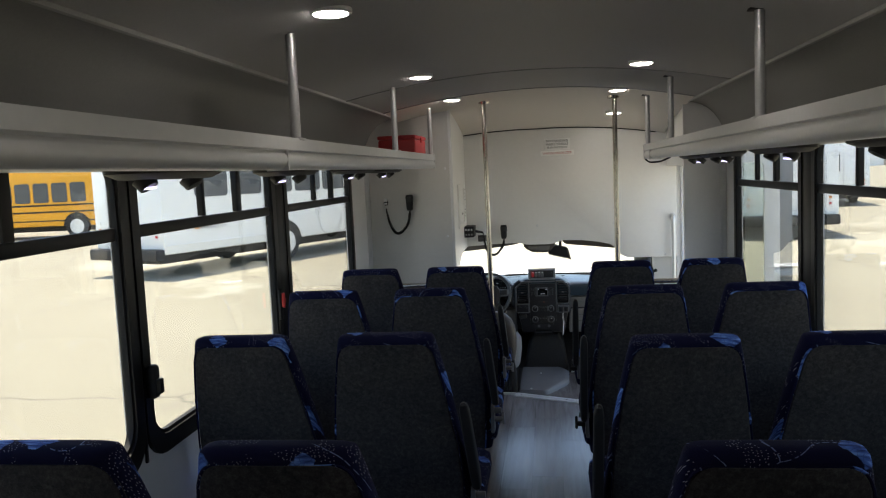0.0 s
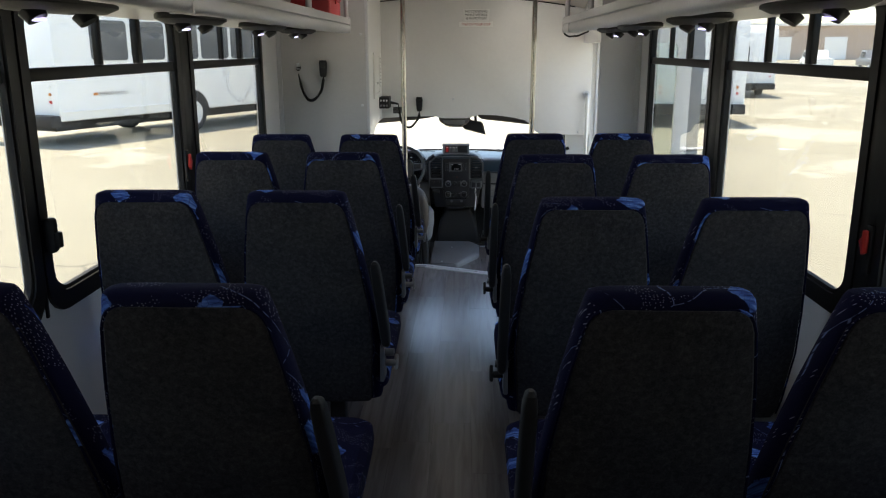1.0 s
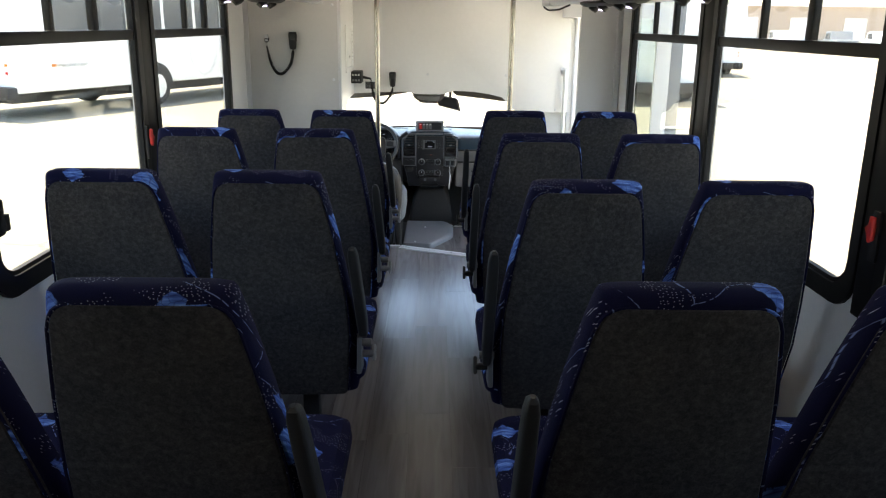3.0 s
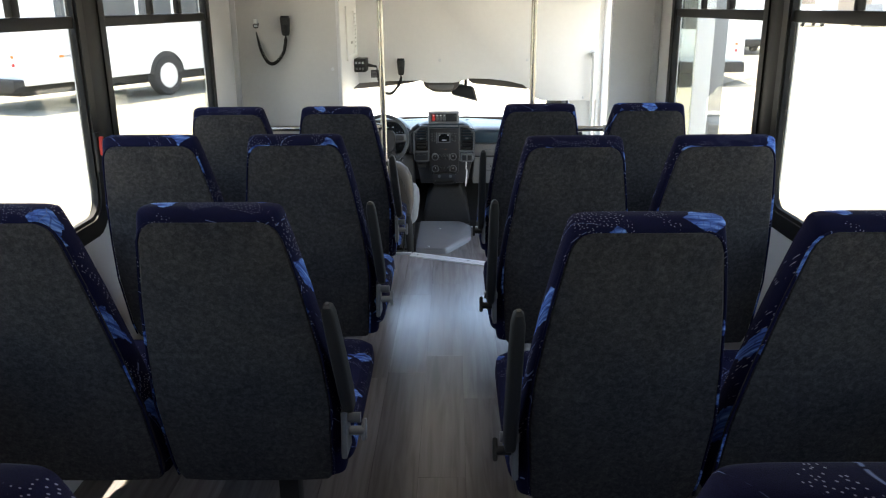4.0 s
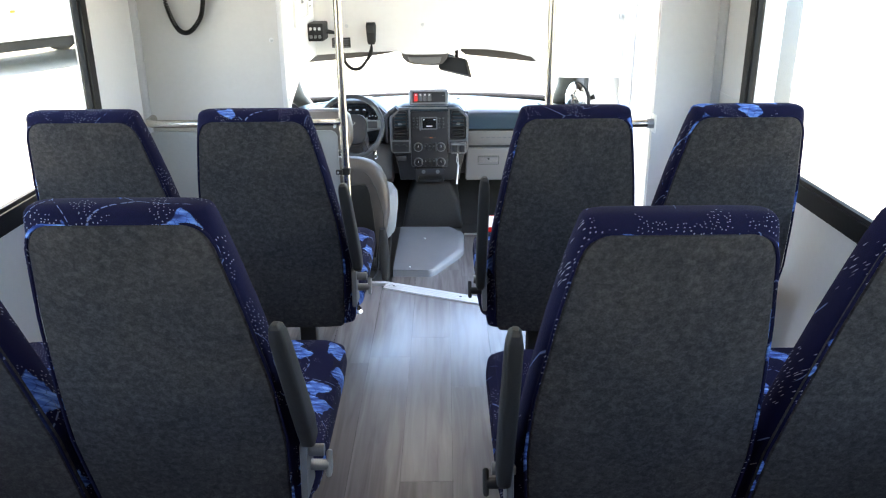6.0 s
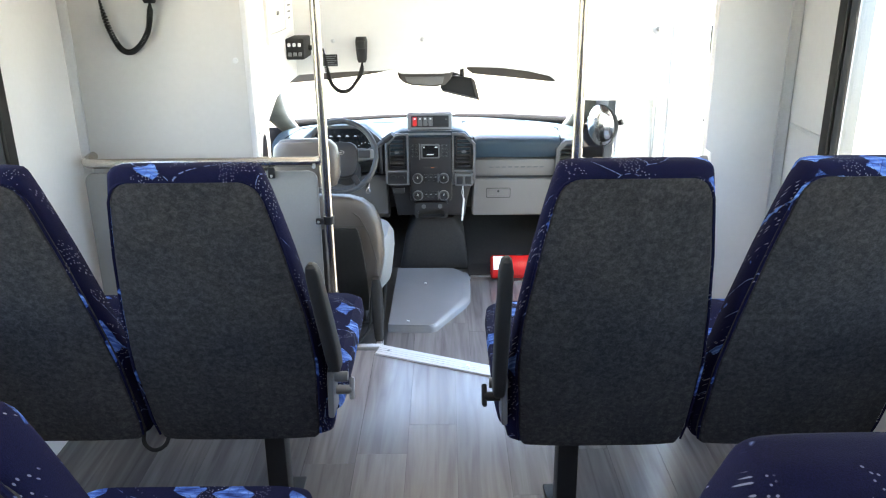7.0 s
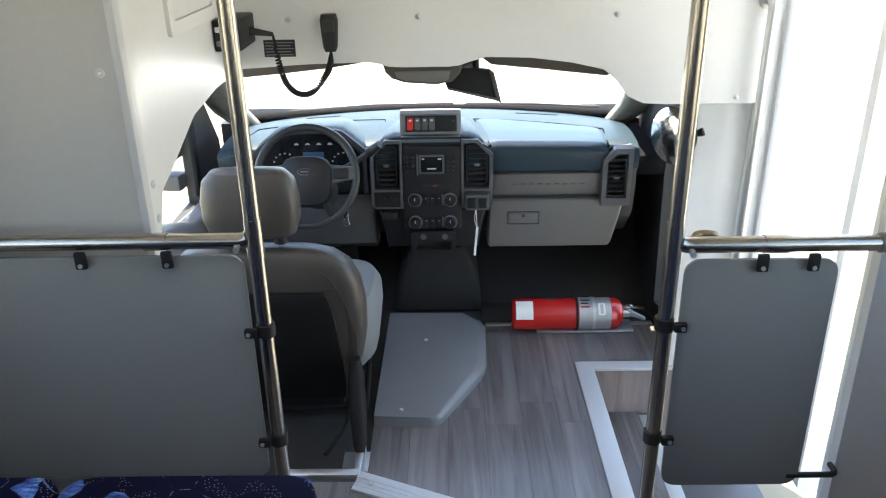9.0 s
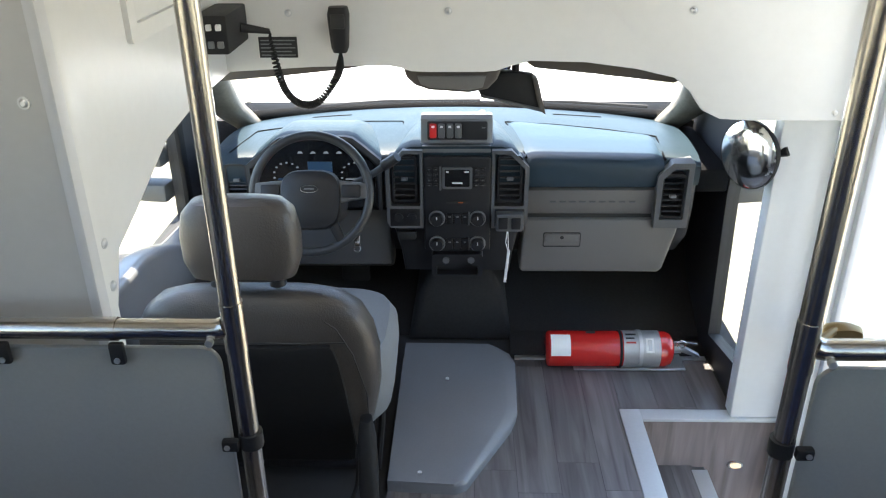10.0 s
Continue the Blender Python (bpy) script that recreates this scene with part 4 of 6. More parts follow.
stanchion(POLE_L, [(POLE_L[0] - 0.09, POLE_L[1], 0.806), (-1.165, POLE_L[1], 0.806), (-1.165, PANEL, 0.812)], -1, 0.806, (-1.165, POLE_L[0] - 0.028, 0.245, 0.776), (-0.730, -0.563),
          "stainless pole and rail with a grey panel behind the driver")
sr = stanchion(POLE_R, [(POLE_R[0] + 0.09, POLE_R[1], 0.800), (0.600, POLE_R[1], 0.800), (0.800, POLE_R[1], 0.800)], 1, 0.800, (POLE_R[0] + 0.028, 0.715, 0.240, 0.770), (0.565, 0.660),
          "stainless pole and rail with a grey panel beside the entrance")
part("end_cup", rod((0.782, POLE_R[1], 0.800), (0.806, POLE_R[1], 0.800), 0.019, 20), "bezel", sr, "grey end cup of the rail")
part("wall_plate", box(0.806, 0.812, POLE_R[1] - 0.022, RIGHT_PANEL - 0.0005, 0.766, 0.834, 0.002), "jamb", sr)
part("lower_stub", tube(rounded([(0.69, POLE_R[1], 0.262), (0.80, POLE_R[1], 0.262), (0.80, RIGHT_PANEL, 0.262)], 0.03), 0.0065, 10), "plastic", sr)

bc_ = thing("door_catch", "dull brass catch behind the entrance rail", "catch")
part("wing", loft([[(0.478 + u, 4.60 + dy, 0.790 + v) for u, v in oval(w, h, 16, 2.4)] for dy, w, h in ((-0.012, 0.05, 0.022), (0.0, 0.058, 0.030), (0.014, 0.046, 0.020))]), "brass", bc_)
part("stem", rod((POLE_R[0], POLE_R[1], 0.794), (0.47, 4.60, 0.797), 0.006, 10), "brass", bc_)

# grab rail on the entrance post
gr = thing("grab_rail", "pale tubular grab rail beside the entrance door", "handrail")
part("rail", tube(rounded([(0.872, 5.475, 1.135), (0.872, 5.43, 1.135), (0.872, 5.43, 0.20), (0.872, 5.475, 0.20)], 0.035), 0.0135, 14), "alu", gr)
for z in (1.135, 0.20):
    part("flange", rod((0.872, 5.478, z), (0.872, 5.468, z), 0.026, 16), "alu", gr)

# ---------------------------------------------------------------- entrance: jambs, step well, open door
solid("entrance_front_post", box(0.745, XR + 0.06, FRONT + 0.10, FRONT + 0.155, CAB + 0.0055, 1.5, 0.006), "jamb", "white front post of the entrance", "door frame", "structure")
solid("entrance_front_return", box(0.905, 0.945, FRONT + 0.02, FRONT + 0.10, -0.40, 1.5, 0.006), "jamb", "white return of the entrance frame", "door frame", "structure")
solid("entrance_seal", box(0.935, 0.951, FRONT - 0.002, FRONT + 0.035, -0.40, 1.5, 0.003), "wall", "pale grey rubber seal of the entrance", "door frame", "structure")
solid("entrance_rear_seal", box(0.812, 0.826, RIGHT_PANEL + 0.03, RIGHT_PANEL + 0.05, -0.40, 1.5, 0.004), "jamb", "pale edge strip of the entrance", "door frame", "structure")
bm = bmesh.new()
box(WELL[0], WELL[2], WELL[1], WELL[3], -0.56, -0.52, bm=bm)
box(WELL[0] - 0.02, WELL[0], WELL[1], WELL[3], -0.52, CAB - 0.02, bm=bm)
box(WELL[0], WELL[2], WELL[1] - 0.02, WELL[1], -0.52, -0.02, bm=bm)
solid("step_well", bm, "dashmid", "recessed entrance step well", "steps", "structure")
solid("step", box(WELL[0], 0.70, WELL[1], WELL[3], -0.345, -0.325), "dashmid", "grey vinyl entrance step", "steps", "structure")
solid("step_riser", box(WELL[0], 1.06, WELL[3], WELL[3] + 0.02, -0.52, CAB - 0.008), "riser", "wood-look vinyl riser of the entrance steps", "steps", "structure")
st = thing("step_light", "small oval lit lamp in the step riser", "light", at=(0.796, WELL[3] - 0.001, -0.312))
for name, r, y0, y1, m in (("ring", 0.024, 0, -0.006, "alu"), ("lens", 0.017, -0.004, -0.010, "stepled")):
    bm = rod((0, y0, 0), (0, y1, 0), r, 20)
    bmesh.ops.scale(bm, vec=(1.0, 1.0, 0.5), verts=bm.verts)
    part(name, bm, m, st)


def door_leaf(x0, x1, y, label, stile=0.06):
    d = thing("door_1", label, "door", "entrance door leaves", "structure")
    z0, z1 = -0.42, 1.62
    part("leaf_frame", frame_ring(round_rect(x0, x1, z0, z1, 0.02), round_rect(x0 + 0.06, x1 - stile, z0 + 0.22, z1 - 0.12, 0.04), "y", y - 0.02, y + 0.02), "jamb", d)
    g = part("pane", box(x0 + 0.05, x1 - stile + 0.01, y - 0.004, y + 0.004, z0 + 0.21, z1 - 0.11), "tint", d)
    g.visible_shadow = False
    part("seal", box(x1 + 0.001, x1 + 0.085, y - 0.012, y + 0.012, z0, z1, 0.005), "bezel", d)
    return d


dl = door_leaf(1.12, 1.565, 5.30, "white framed glazed entrance door leaf, folded open", 0.10)
part("pull_handle", tube(rounded([(1.20, 5.28, 0.95), (1.20, 5.23, 0.95), (1.20, 5.23, 0.72), (1.20, 5.28, 0.72)], 0.03), 0.009, 10), "alu", dl)

# ---------------------------------------------------------------- driver's cab shell
CABL, CABR = -0.98, 0.775
solid("cab_wall_right", frame_ring([(5.64, -0.16), (6.6, -0.16), (6.6, 0.50), (6.02, 1.05), (5.64, 1.05)], [(5.70, 0.0), (5.955, -0.05), (5.985, 0.45), (5.90, 0.97), (5.685, 0.97)], "x", CABR, CABR + 0.04), "cabtrim", "charcoal trim on the cab's passenger side", "wall", "structure")
lw = thing("lower_window", "tall clear pane in the cab's side door", "window", kind="structure")
g = part("pane", prism([(5.69, -0.02), (5.965, -0.06), (5.995, 0.455), (5.91, 0.98), (5.675, 0.98)], "x", CABR + 0.018, CABR + 0.022), "glass", lw)
g.visible_shadow = False
solid("cab_rear_post", box(CABR - 0.01, CABR + 0.05, 5.62, 5.668, -0.16, 1.1, 0.010), "cabtrim", "charcoal trimmed door post of the cab", "trim", "structure")
solid("cab_wall_left", box(CABL - 0.06, CABL, 4.70, 6.6, -0.16, 0.345, 0.02), "cabtrim", "charcoal lower driver's door panel", "wall", "structure")
solid("driver_door_pad", prism([(4.74, 0.22), (4.80, 0.45), (5.30, 0.478), (5.48, 0.474), (5.60, 0.445), (5.74, 0.392), (5.90, 0.378), (6.25, 0.372), (6.25, 0.22)], "x", CABL, CABL + 0.075, 0.02, 3), "hump", "grey padded driver's door armrest panel", "door trim", "structure")
solid("cab_ceiling", box(CABL - 0.06, CABR + 0.06, FRONT + 0.03, 6.02, 1.04, 1.10), "visor", "taupe cab headliner", "ceiling", "structure")
solid("cab_firewall", box(CABL, CABR, 6.44, 6.50, -0.16, 0.56), "carpet", "dark firewall under the dashboard", "wall", "structure")
solid("toe_board", prism([(6.44, CAB), (6.44, 0.20), (6.30, 0.02), (6.05, CAB)], "x", CABL, CABR), "carpet", "black carpeted toe board", "floor", "structure")
solid("floor_mat", box(0.10, 0.72, 5.915, 6.30, CAB - 0.004, CAB + 0.010, 0.004), "carpet", "black ribbed cab floor mat", "floor mat")
solid("floor_tunnel", prism([(-0.26, CAB - 0.01), (-0.22, 0.06), (-0.17, 0.17), (0.03, 0.17), (0.08, 0.06), (0.11, CAB - 0.01)], "y", 6.02, 6.43, 0.03, 3), "carpet", "black carpeted tunnel cover below the dash", "floor cover", "structure")
pd = thing("pedal", "black rubber brake pedal under the dashboard", "pedal")
part("pad", box(-0.50, -0.40, 6.14, 6.16, 0.05, 0.12, 0.008), "rubber", pd)
part("arm", tube([(-0.45, 6.16, 0.085), (-0.45, 6.24, 0.16), (-0.45, 6.30, 0.24)], 0.009, 8), "dashmid", pd)
solid("driver_floor_mat", box(-0.90, -0.33, 5.35, 6.25, CAB - 0.004, CAB + 0.010, 0.004), "carpet", "black ribbed mat in front of the driver's seat", "floor mat")


def a_pillar(side, label):
    """Slanted windscreen pillar, flaring towards the foot; side is -1 or 1 about the cab's middle."""
    sl = []
    for w, a, b in ((0.0, 0.702, 0.800), (0.06, 0.712, 0.820), (0.12, 0.732, 0.850), (0.20, 0.752, 0.885), (0.28, 0.764, 0.900), (0.40, 0.764, 0.910), (0.60, 0.752, 0.910), (0.80, 0.738, 0.900), (1.0, 0.722, 0.890)):
        x, y, z = -0.09 + side * (a + b) / 2, 6.46 - 0.50 * w, 0.52 + 0.56 * w
        sl.append([(x + u, y + v, z) for u, v in oval(b - a, 0.10, 16, 3)])
    solid("windscreen_post", loft(sl), "pillar", label, "trim", "structure")


a_pillar(-1, "cream grained windscreen pillar on the driver's side")
a_pillar(1, "cream grained windscreen pillar on the passenger side")
solid("windscreen_header", box(-0.86, 0.70, 5.86, 5.96, 1.000, 1.06, 0.02, 3), "cabtrim", "dark header above the windscreen", "trim", "structure")
ws = thing("windscreen", "large clear raked windscreen", "window", kind="structure")
bm = bmesh.new()
rows_ = []
for k in range(2):
    for j in range(9):
        u = j / 8
        x = -0.91 + 1.64 * u
        bow = 0.10 * (1 - (2 * u - 1) ** 2)
        y = (6.44, 5.92)[k] + bow
        rows_.append(bm.verts.new((x, y, (0.545, 1.045)[k])))
for j in range(8):
    bm.faces.new((rows_[j], rows_[j + 1], rows_[j + 10], rows_[j + 9]))
g = part("pane", bm, "glass", ws)
g.visible_shadow = False
cowl = [(-0.92 + 1.66 * k / 20, 6.425 + 0.10 * (1 - (k / 10 - 1) ** 2), 0.575 + 0.016 * (1 - (k / 10 - 1) ** 2)) for k in range(21)]
solid("windscreen_cowl", tube(cowl, 0.020, 10), "cowl", "dark rubber cowl along the windscreen base", "trim", "structure")
# driver's side window with its mirror outside
dw = thing("driver_window", "driver's door window in a dark frame", "window", kind="structure")
part("window_frame", frame_ring([(4.80, 0.40), (5.55, 0.40), (5.75, 0.315), (6.44, 0.315), (6.42, 0.50), (6.00, 1.06), (4.80, 1.06)], [(4.86, 0.440), (5.56, 0.440), (5.77, 0.350), (6.06, 0.350), (6.06, 0.73), (5.93, 1.01), (4.86, 1.01)], "x", CABL - 0.05, CABL - 0.01), "cabtrim", dw)
part("window_run", box(CABL - 0.012, CABL + 0.004, 6.040, 6.085, 0.38, 0.76, 0.004), "rubber", dw)
g = part("pane", prism([(4.85, 0.43), (5.57, 0.43), (5.78, 0.34), (6.07, 0.34), (6.07, 0.74), (5.94, 1.02), (4.85, 1.02)], "x", CABL - 0.034, CABL - 0.030), "glass", dw)
g.visible_shadow = False
mr = thing("side_mirror", "black double-arm side mirror outside the driver's door", "mirror")
for z in (0.562, 0.440):
    part("arm", box(CABL - 0.42, CABL - 0.05, 6.03, 6.11, z - 0.032, z + 0.032, 0.012, turn=Matrix.Rotation(radians(-8), 4, "Z")), "dashmid", mr)
part("housing", loft([[(CABL - 0.52 + u, y, 0.52 + v) for u, v in oval(w, h, 20, 4)] for y, w, h in ((6.03, 0.20, 0.34), (6.06, 0.21, 0.36), (6.12, 0.18, 0.30), (6.16, 0.10, 0.2))]), "plastic", mr)
part("mirror_glass", loft([[(CABL - 0.52 + u, y, 0.52 + v) for u, v in oval(w, h, 20, 4)] for y, w, h in ((6.025, 0.18, 0.32), (6.029, 0.18, 0.32))]), "mirror", mr)

mr = thing("side_mirror", "grey double-arm side mirror outside the passenger side", "mirror")
for z in (0.56, 0.425):
    part("arm", box(CABR + 0.05, CABR + 0.34, 6.06, 6.13, z - 0.032, z + 0.032, 0.012, turn=Matrix.Rotation(radians(8), 4, "Z")), "dashmid", mr)
part("housing", loft([[(CABR + 0.43 + u, y, 0.50 + v) for u, v in oval(w, h, 20, 4)] for y, w, h in ((6.06, 0.20, 0.34), (6.09, 0.21, 0.36), (6.15, 0.18, 0.30), (6.19, 0.10, 0.2))]), "plastic", mr)
part("mirror_glass", loft([[(CABR + 0.43 + u, y, 0.50 + v) for u, v in oval(w, h, 20, 4)] for y, w, h in ((6.055, 0.18, 0.32), (6.059, 0.18, 0.32))]), "mirror", mr)

# ---------------------------------------------------------------- dashboard
db = thing("dashboard", "truck dashboard in slate and grey plastic with vents and radio", "dashboard")
DECK_LINE = ((5.92, 0.592), (5.97, 0.606), (6.05, 0.618), (6.16, 0.626), (6.32, 0.622), (6.48, 0.604))


def deck_z(x, y):
    """Height of the dashboard's crowned upper face."""
    z = DECK_LINE[-1][1]
    for (a, za), (b, zb) in zip(DECK_LINE, DECK_LINE[1:]):
        if y <= b:
            w = max(0.0, (y - a) / (b - a))
            z = za + (zb - za) * w
            break
    return z - (0.010 + 0.075 * max(0.0, y - 5.92)) * ((x + 0.09) / 0.75) ** 2


def draped(x0, x1, near, far, lift, low, n=22):
    """A padded piece that lies on the deck: near and far give y for a share u of the way from x0 to x1 (pairs of x)."""
    rings_ = []
    for i in range(n + 1):
        u = i / n
        end = min(1.0, 14 * u, 14 * (1 - u)) ** 0.5
        sink = 0.010 * (1 - end)
        xn, xf = near[0] + (near[1] - near[0]) * u, far[0] + (far[1] - far[0]) * u
        yn, yf = near[2], far[2] + (far[3] - far[2]) * u

        def at(w):
            x, y = xn + (xf - xn) * w, yn + (yf - yn) * w
            return x, y, deck_z(x, y) + lift - sink

        top = [at(w / 10) for w in range(1, 11)]
        x, y, z = at(0.0)
        front = [(x, yn + 0.03, low), (x, yn + 0.006, low), (x, yn - 0.004 + 0.006 * (1 - end), low + 0.02), (x, yn - 0.006 + 0.006 * (1 - end), z - 0.030), (x, yn - 0.003, z - 0.014), (x, yn + 0.006, z - 0.003)]
        rings_.append(front + top + [(top[-1][0], yf + 0.006, top[-1][2] - 0.010), (top[-1][0], yf, low)])
    return loft(rings_)


part("upper_deck", draped(-0.86, 0.69, (-0.86, 0.665, 5.935), (-0.86, 0.69, 6.46, 6.46), 0.0, 0.50, 30), "dash", db)
part("passenger_pad", draped(0.128, 0.55, (0.128, 0.548, 5.918), (0.078, 0.556, 6.20, 6.10), 0.006, 0.500), "pad", db, "slate soft-touch dash pad tinted blue for the reflected sky")
seam_ = [(0.128, 5.93), (0.076, 6.205), (0.24, 6.185), (0.40, 6.15), (0.559, 6.105), (0.551, 5.93)]
part("pad_seam", tube([(x, y, deck_z(x, y) + 0.0005) for x, y in seam_], 0.0040, 6), "cowl", db)
seam_ = [(-0.80, 5.98), (-0.755, 6.17), (-0.60, 6.22), (-0.42, 6.235), (-0.27, 6.22), (-0.235, 5.98)]
part("deck_seam", tube([(x, y, deck_z(x, y) + 0.0003) for x, y in seam_], 0.0028, 6), "cowl", db)
for xa, xb in ((-0.60, -0.46), (0.25, 0.42)):
    part("defroster_slot", tube([(xa + (xb - xa) * k / 5, 6.345, deck_z(xa + (xb - xa) * k / 5, 6.345) - 0.004) for k in range(6)], 0.0065, 8), "cowl", db)
part("deck_sensor", loft([[(0.0 + r * math.cos(a * math.tau / 16), 6.30 + r * math.sin(a * math.tau / 16), 0.620 + h) for a in range(16)] for r, h in ((0.016, 0.0), (0.015, 0.010), (0.008, 0.018), (0.002, 0.020))]), "bezel", db)
part("body", prism([(5.965, 0.545), (5.975, 0.40), (6.0, 0.30), (6.10, 0.20), (6.42, 0.20), (6.42, 0.56)], "x", -0.86, 0.67, 0.01), "cabtrim", db)
part("trim_band", prism([(5.945, 0.494), (5.930, 0.486), (5.926, 0.450), (5.932, 0.414), (5.940, 0.404), (5.98, 0.404), (5.98, 0.494)], "x", 0.136, 0.535, 0.006), "dashgrey", db, "grey trim band across the passenger side")
for k in range(9):
    xx = 0.205 + 0.031 * k
    part("relief_mark", box(xx, xx + 0.020, 5.924, 5.931, 0.447, 0.453, 0.001, 1), "dashmid", db)
# added filler: keeps a sliver of sun off the wall beside the dash
part("end_cap", box(0.655, 0.772, 5.975, 6.44, 0.46, 0.540, 0.012), "cowl", db, "black cap added beside the door trim to block the sun")
part("groove", box(0.136, 0.535, 5.938, 5.95, 0.390, 0.404), "ink", db)
gb = part("glove_box", prism([(0.128, 0.392), (0.612, 0.392), (0.617, 0.380), (0.612, 0.345), (0.580, 0.215), (0.566, 0.203), (0.128, 0.203), (0.119, 0.212)], "y", 5.922, 6.05, 0.010, 3), "dashgrey", db, "warm grey glove box")
part("latch_recess", frame_ring(round_rect(0.190, 0.310, 0.296, 0.346, 0.006), round_rect(0.1925, 0.3075, 0.2985, 0.3435, 0.005), "y", 5.9195, 5.926), "ink", gb)
part("latch", box(0.195, 0.305, 5.918, 5.925, 0.312, 0.341, 0.003), "dashgrey", gb)
part("keyhole", rod((0.250, 5.916, 0.330), (0.250, 5.921, 0.330), 0.006, 10), "ink", gb)
part("knee_panel", prism([(5.955, 0.410), (5.945, 0.38), (5.985, 0.20), (6.05, 0.16), (6.12, 0.16), (6.12, 0.41)], "x", -0.80, -0.30, 0.012), "knee", db, "dark grey panel below the steering column")


def vent(x, z, w, h, parent, y=5.905):
    v = part("vent", frame_ring(round_rect(x - w / 2, x + w / 2, z - h / 2, z + h / 2, 0.014), round_rect(x - w / 2 + 0.006, x + w / 2 - 0.006, z - h / 2 + 0.007, z + h / 2 - 0.007, 0.009), "y", y - 0.006, y + 0.04), "stack", parent, "dark louvred air vent")
    part("duct", box(x - w / 2 + 0.003, x + w / 2 - 0.003, y + 0.030, y + 0.040, z - h / 2 + 0.003, z + h / 2 - 0.003), "ink", v)
    n = 7
    for k in range(n):
        zz = z - h / 2 + 0.016 + (h - 0.032) * k / (n - 1)
        part("slat", box(x - w / 2 + 0.005, x + w / 2 - 0.005, y - 0.001, y + 0.022, zz - 0.0025, zz + 0.0025, turn=Matrix.Rotation(radians(-25), 4, "X")), "stack", v)
    part("tab", box(x - 0.010, x + 0.010, y - 0.010, y + 0.004, z - 0.005, z + 0.005, 0.002), "bezel", v)
    return v


vent(-0.247, 0.535, 0.076, 0.150, db)
vent(0.078, 0.535, 0.076, 0.150, db)
part("vent_cowl", frame_ring([(0.530, 0.372), (0.634, 0.372), (0.638, 0.585), (0.572, 0.585), (0.530, 0.545)], [(0.546, 0.400), (0.619, 0.400), (0.621, 0.566), (0.580, 0.566), (0.546, 0.534)], "y", 5.900, 6.0), "dashmid", db)
vent(0.582, 0.476, 0.074, 0.145, db, 5.912)
vent(-0.775, 0.520, 0.070, 0.105, db, 5.935)
# centre stack
cs = part("centre_console", prism([(-0.295, 0.600), (0.126, 0.600), (0.120, 0.380), (0.095, 0.275), (0.085, 0.205), (-0.255, 0.205), (-0.265, 0.275), (-0.290, 0.380)], "y", 5.925, 6.10, 0.012), "stack", db)
for x0, x1, o in ((-0.305, -0.190, -1), (0.022, 0.136, 1)):
    ya, yb = 5.896, 5.935
    lo, hi = 0.372, 0.628
    if o < 0:
        outer = [(x1, lo), (x1, hi), (x0 + 0.055, hi), (x0, hi - 0.055), (x0, lo + 0.02), (x0 + 0.012, lo)]
        inner = [(x1 - 0.009, lo + 0.074), (x1 - 0.009, hi - 0.012), (x0 + 0.060, hi - 0.012), (x0 + 0.013, hi - 0.060), (x0 + 0.013, lo + 0.080), (x0 + 0.018, lo + 0.074)]
    else:
        outer = [(x0, lo), (x0, hi), (x1 - 0.055, hi), (x1, hi - 0.055), (x1, lo + 0.02), (x1 - 0.012, lo)]
        inner = [(x0 + 0.009, lo + 0.074), (x0 + 0.009, hi - 0.012), (x1 - 0.060, hi - 0.012), (x1 - 0.013, hi - 0.060), (x1 - 0.013, lo + 0.080), (x1 - 0.018, lo + 0.074)]
    part("side_bezel", frame_ring(outer, inner, "y", ya, yb), "dashmid", cs, "satin grey vent surround")
    part("control_face", box(x0 + 0.010, x1 - 0.010, ya - 0.0015, ya + 0.01, lo + 0.006, lo + 0.066, 0.003), "stack", cs)
radio = part("radio", prism(round_rect(-0.188, 0.020, 0.290, 0.606, 0.012), "y", 5.898, 5.935, 0.005), "stack", cs, "gloss charcoal radio and heater panel")
part("display_frame", frame_ring(round_rect(-0.130, -0.038, 0.505, 0.575, 0.006), round_rect(-0.122, -0.046, 0.512, 0.568, 0.004), "y", 5.892, 5.902), "dashmid", radio)
part("display", box(-0.122, -0.046, 5.8935, 5.899, 0.512, 0.568), "screen", radio)
part("display_text", box(-0.100, -0.068, 5.8925, 5.894, 0.522, 0.527), "inkw", radio)
for xa, xb in ((-0.119, -0.110), (-0.062, -0.049)):
    part("display_text", box(xa, xb, 5.8925, 5.894, 0.558, 0.563), "inkw", radio)
part("side_rail", box(-0.139, -0.133, 5.890, 5.900, 0.500, 0.578, 0.002), "dashmid", radio)
for sx in (-0.170, -0.150, -0.026, -0.006):
    for k in range(4):
        part("button", box(sx - 0.007, sx + 0.007, 5.893, 5.900, 0.512 + 0.017 * k, 0.522 + 0.017 * k, 0.002), "stack", radio)
        part("button_mark", box(sx - 0.003, sx + 0.003, 5.892, 5.8935, 0.5162 + 0.017 * k, 0.5178 + 0.017 * k), "bezel", radio)
part("slot", box(-0.118, -0.050, 5.8955, 5.899, 0.455, 0.463), "ink", radio)
part("warning_light", box(-0.082, -0.066, 5.894, 5.899, 0.4578, 0.4602), "orange", radio)
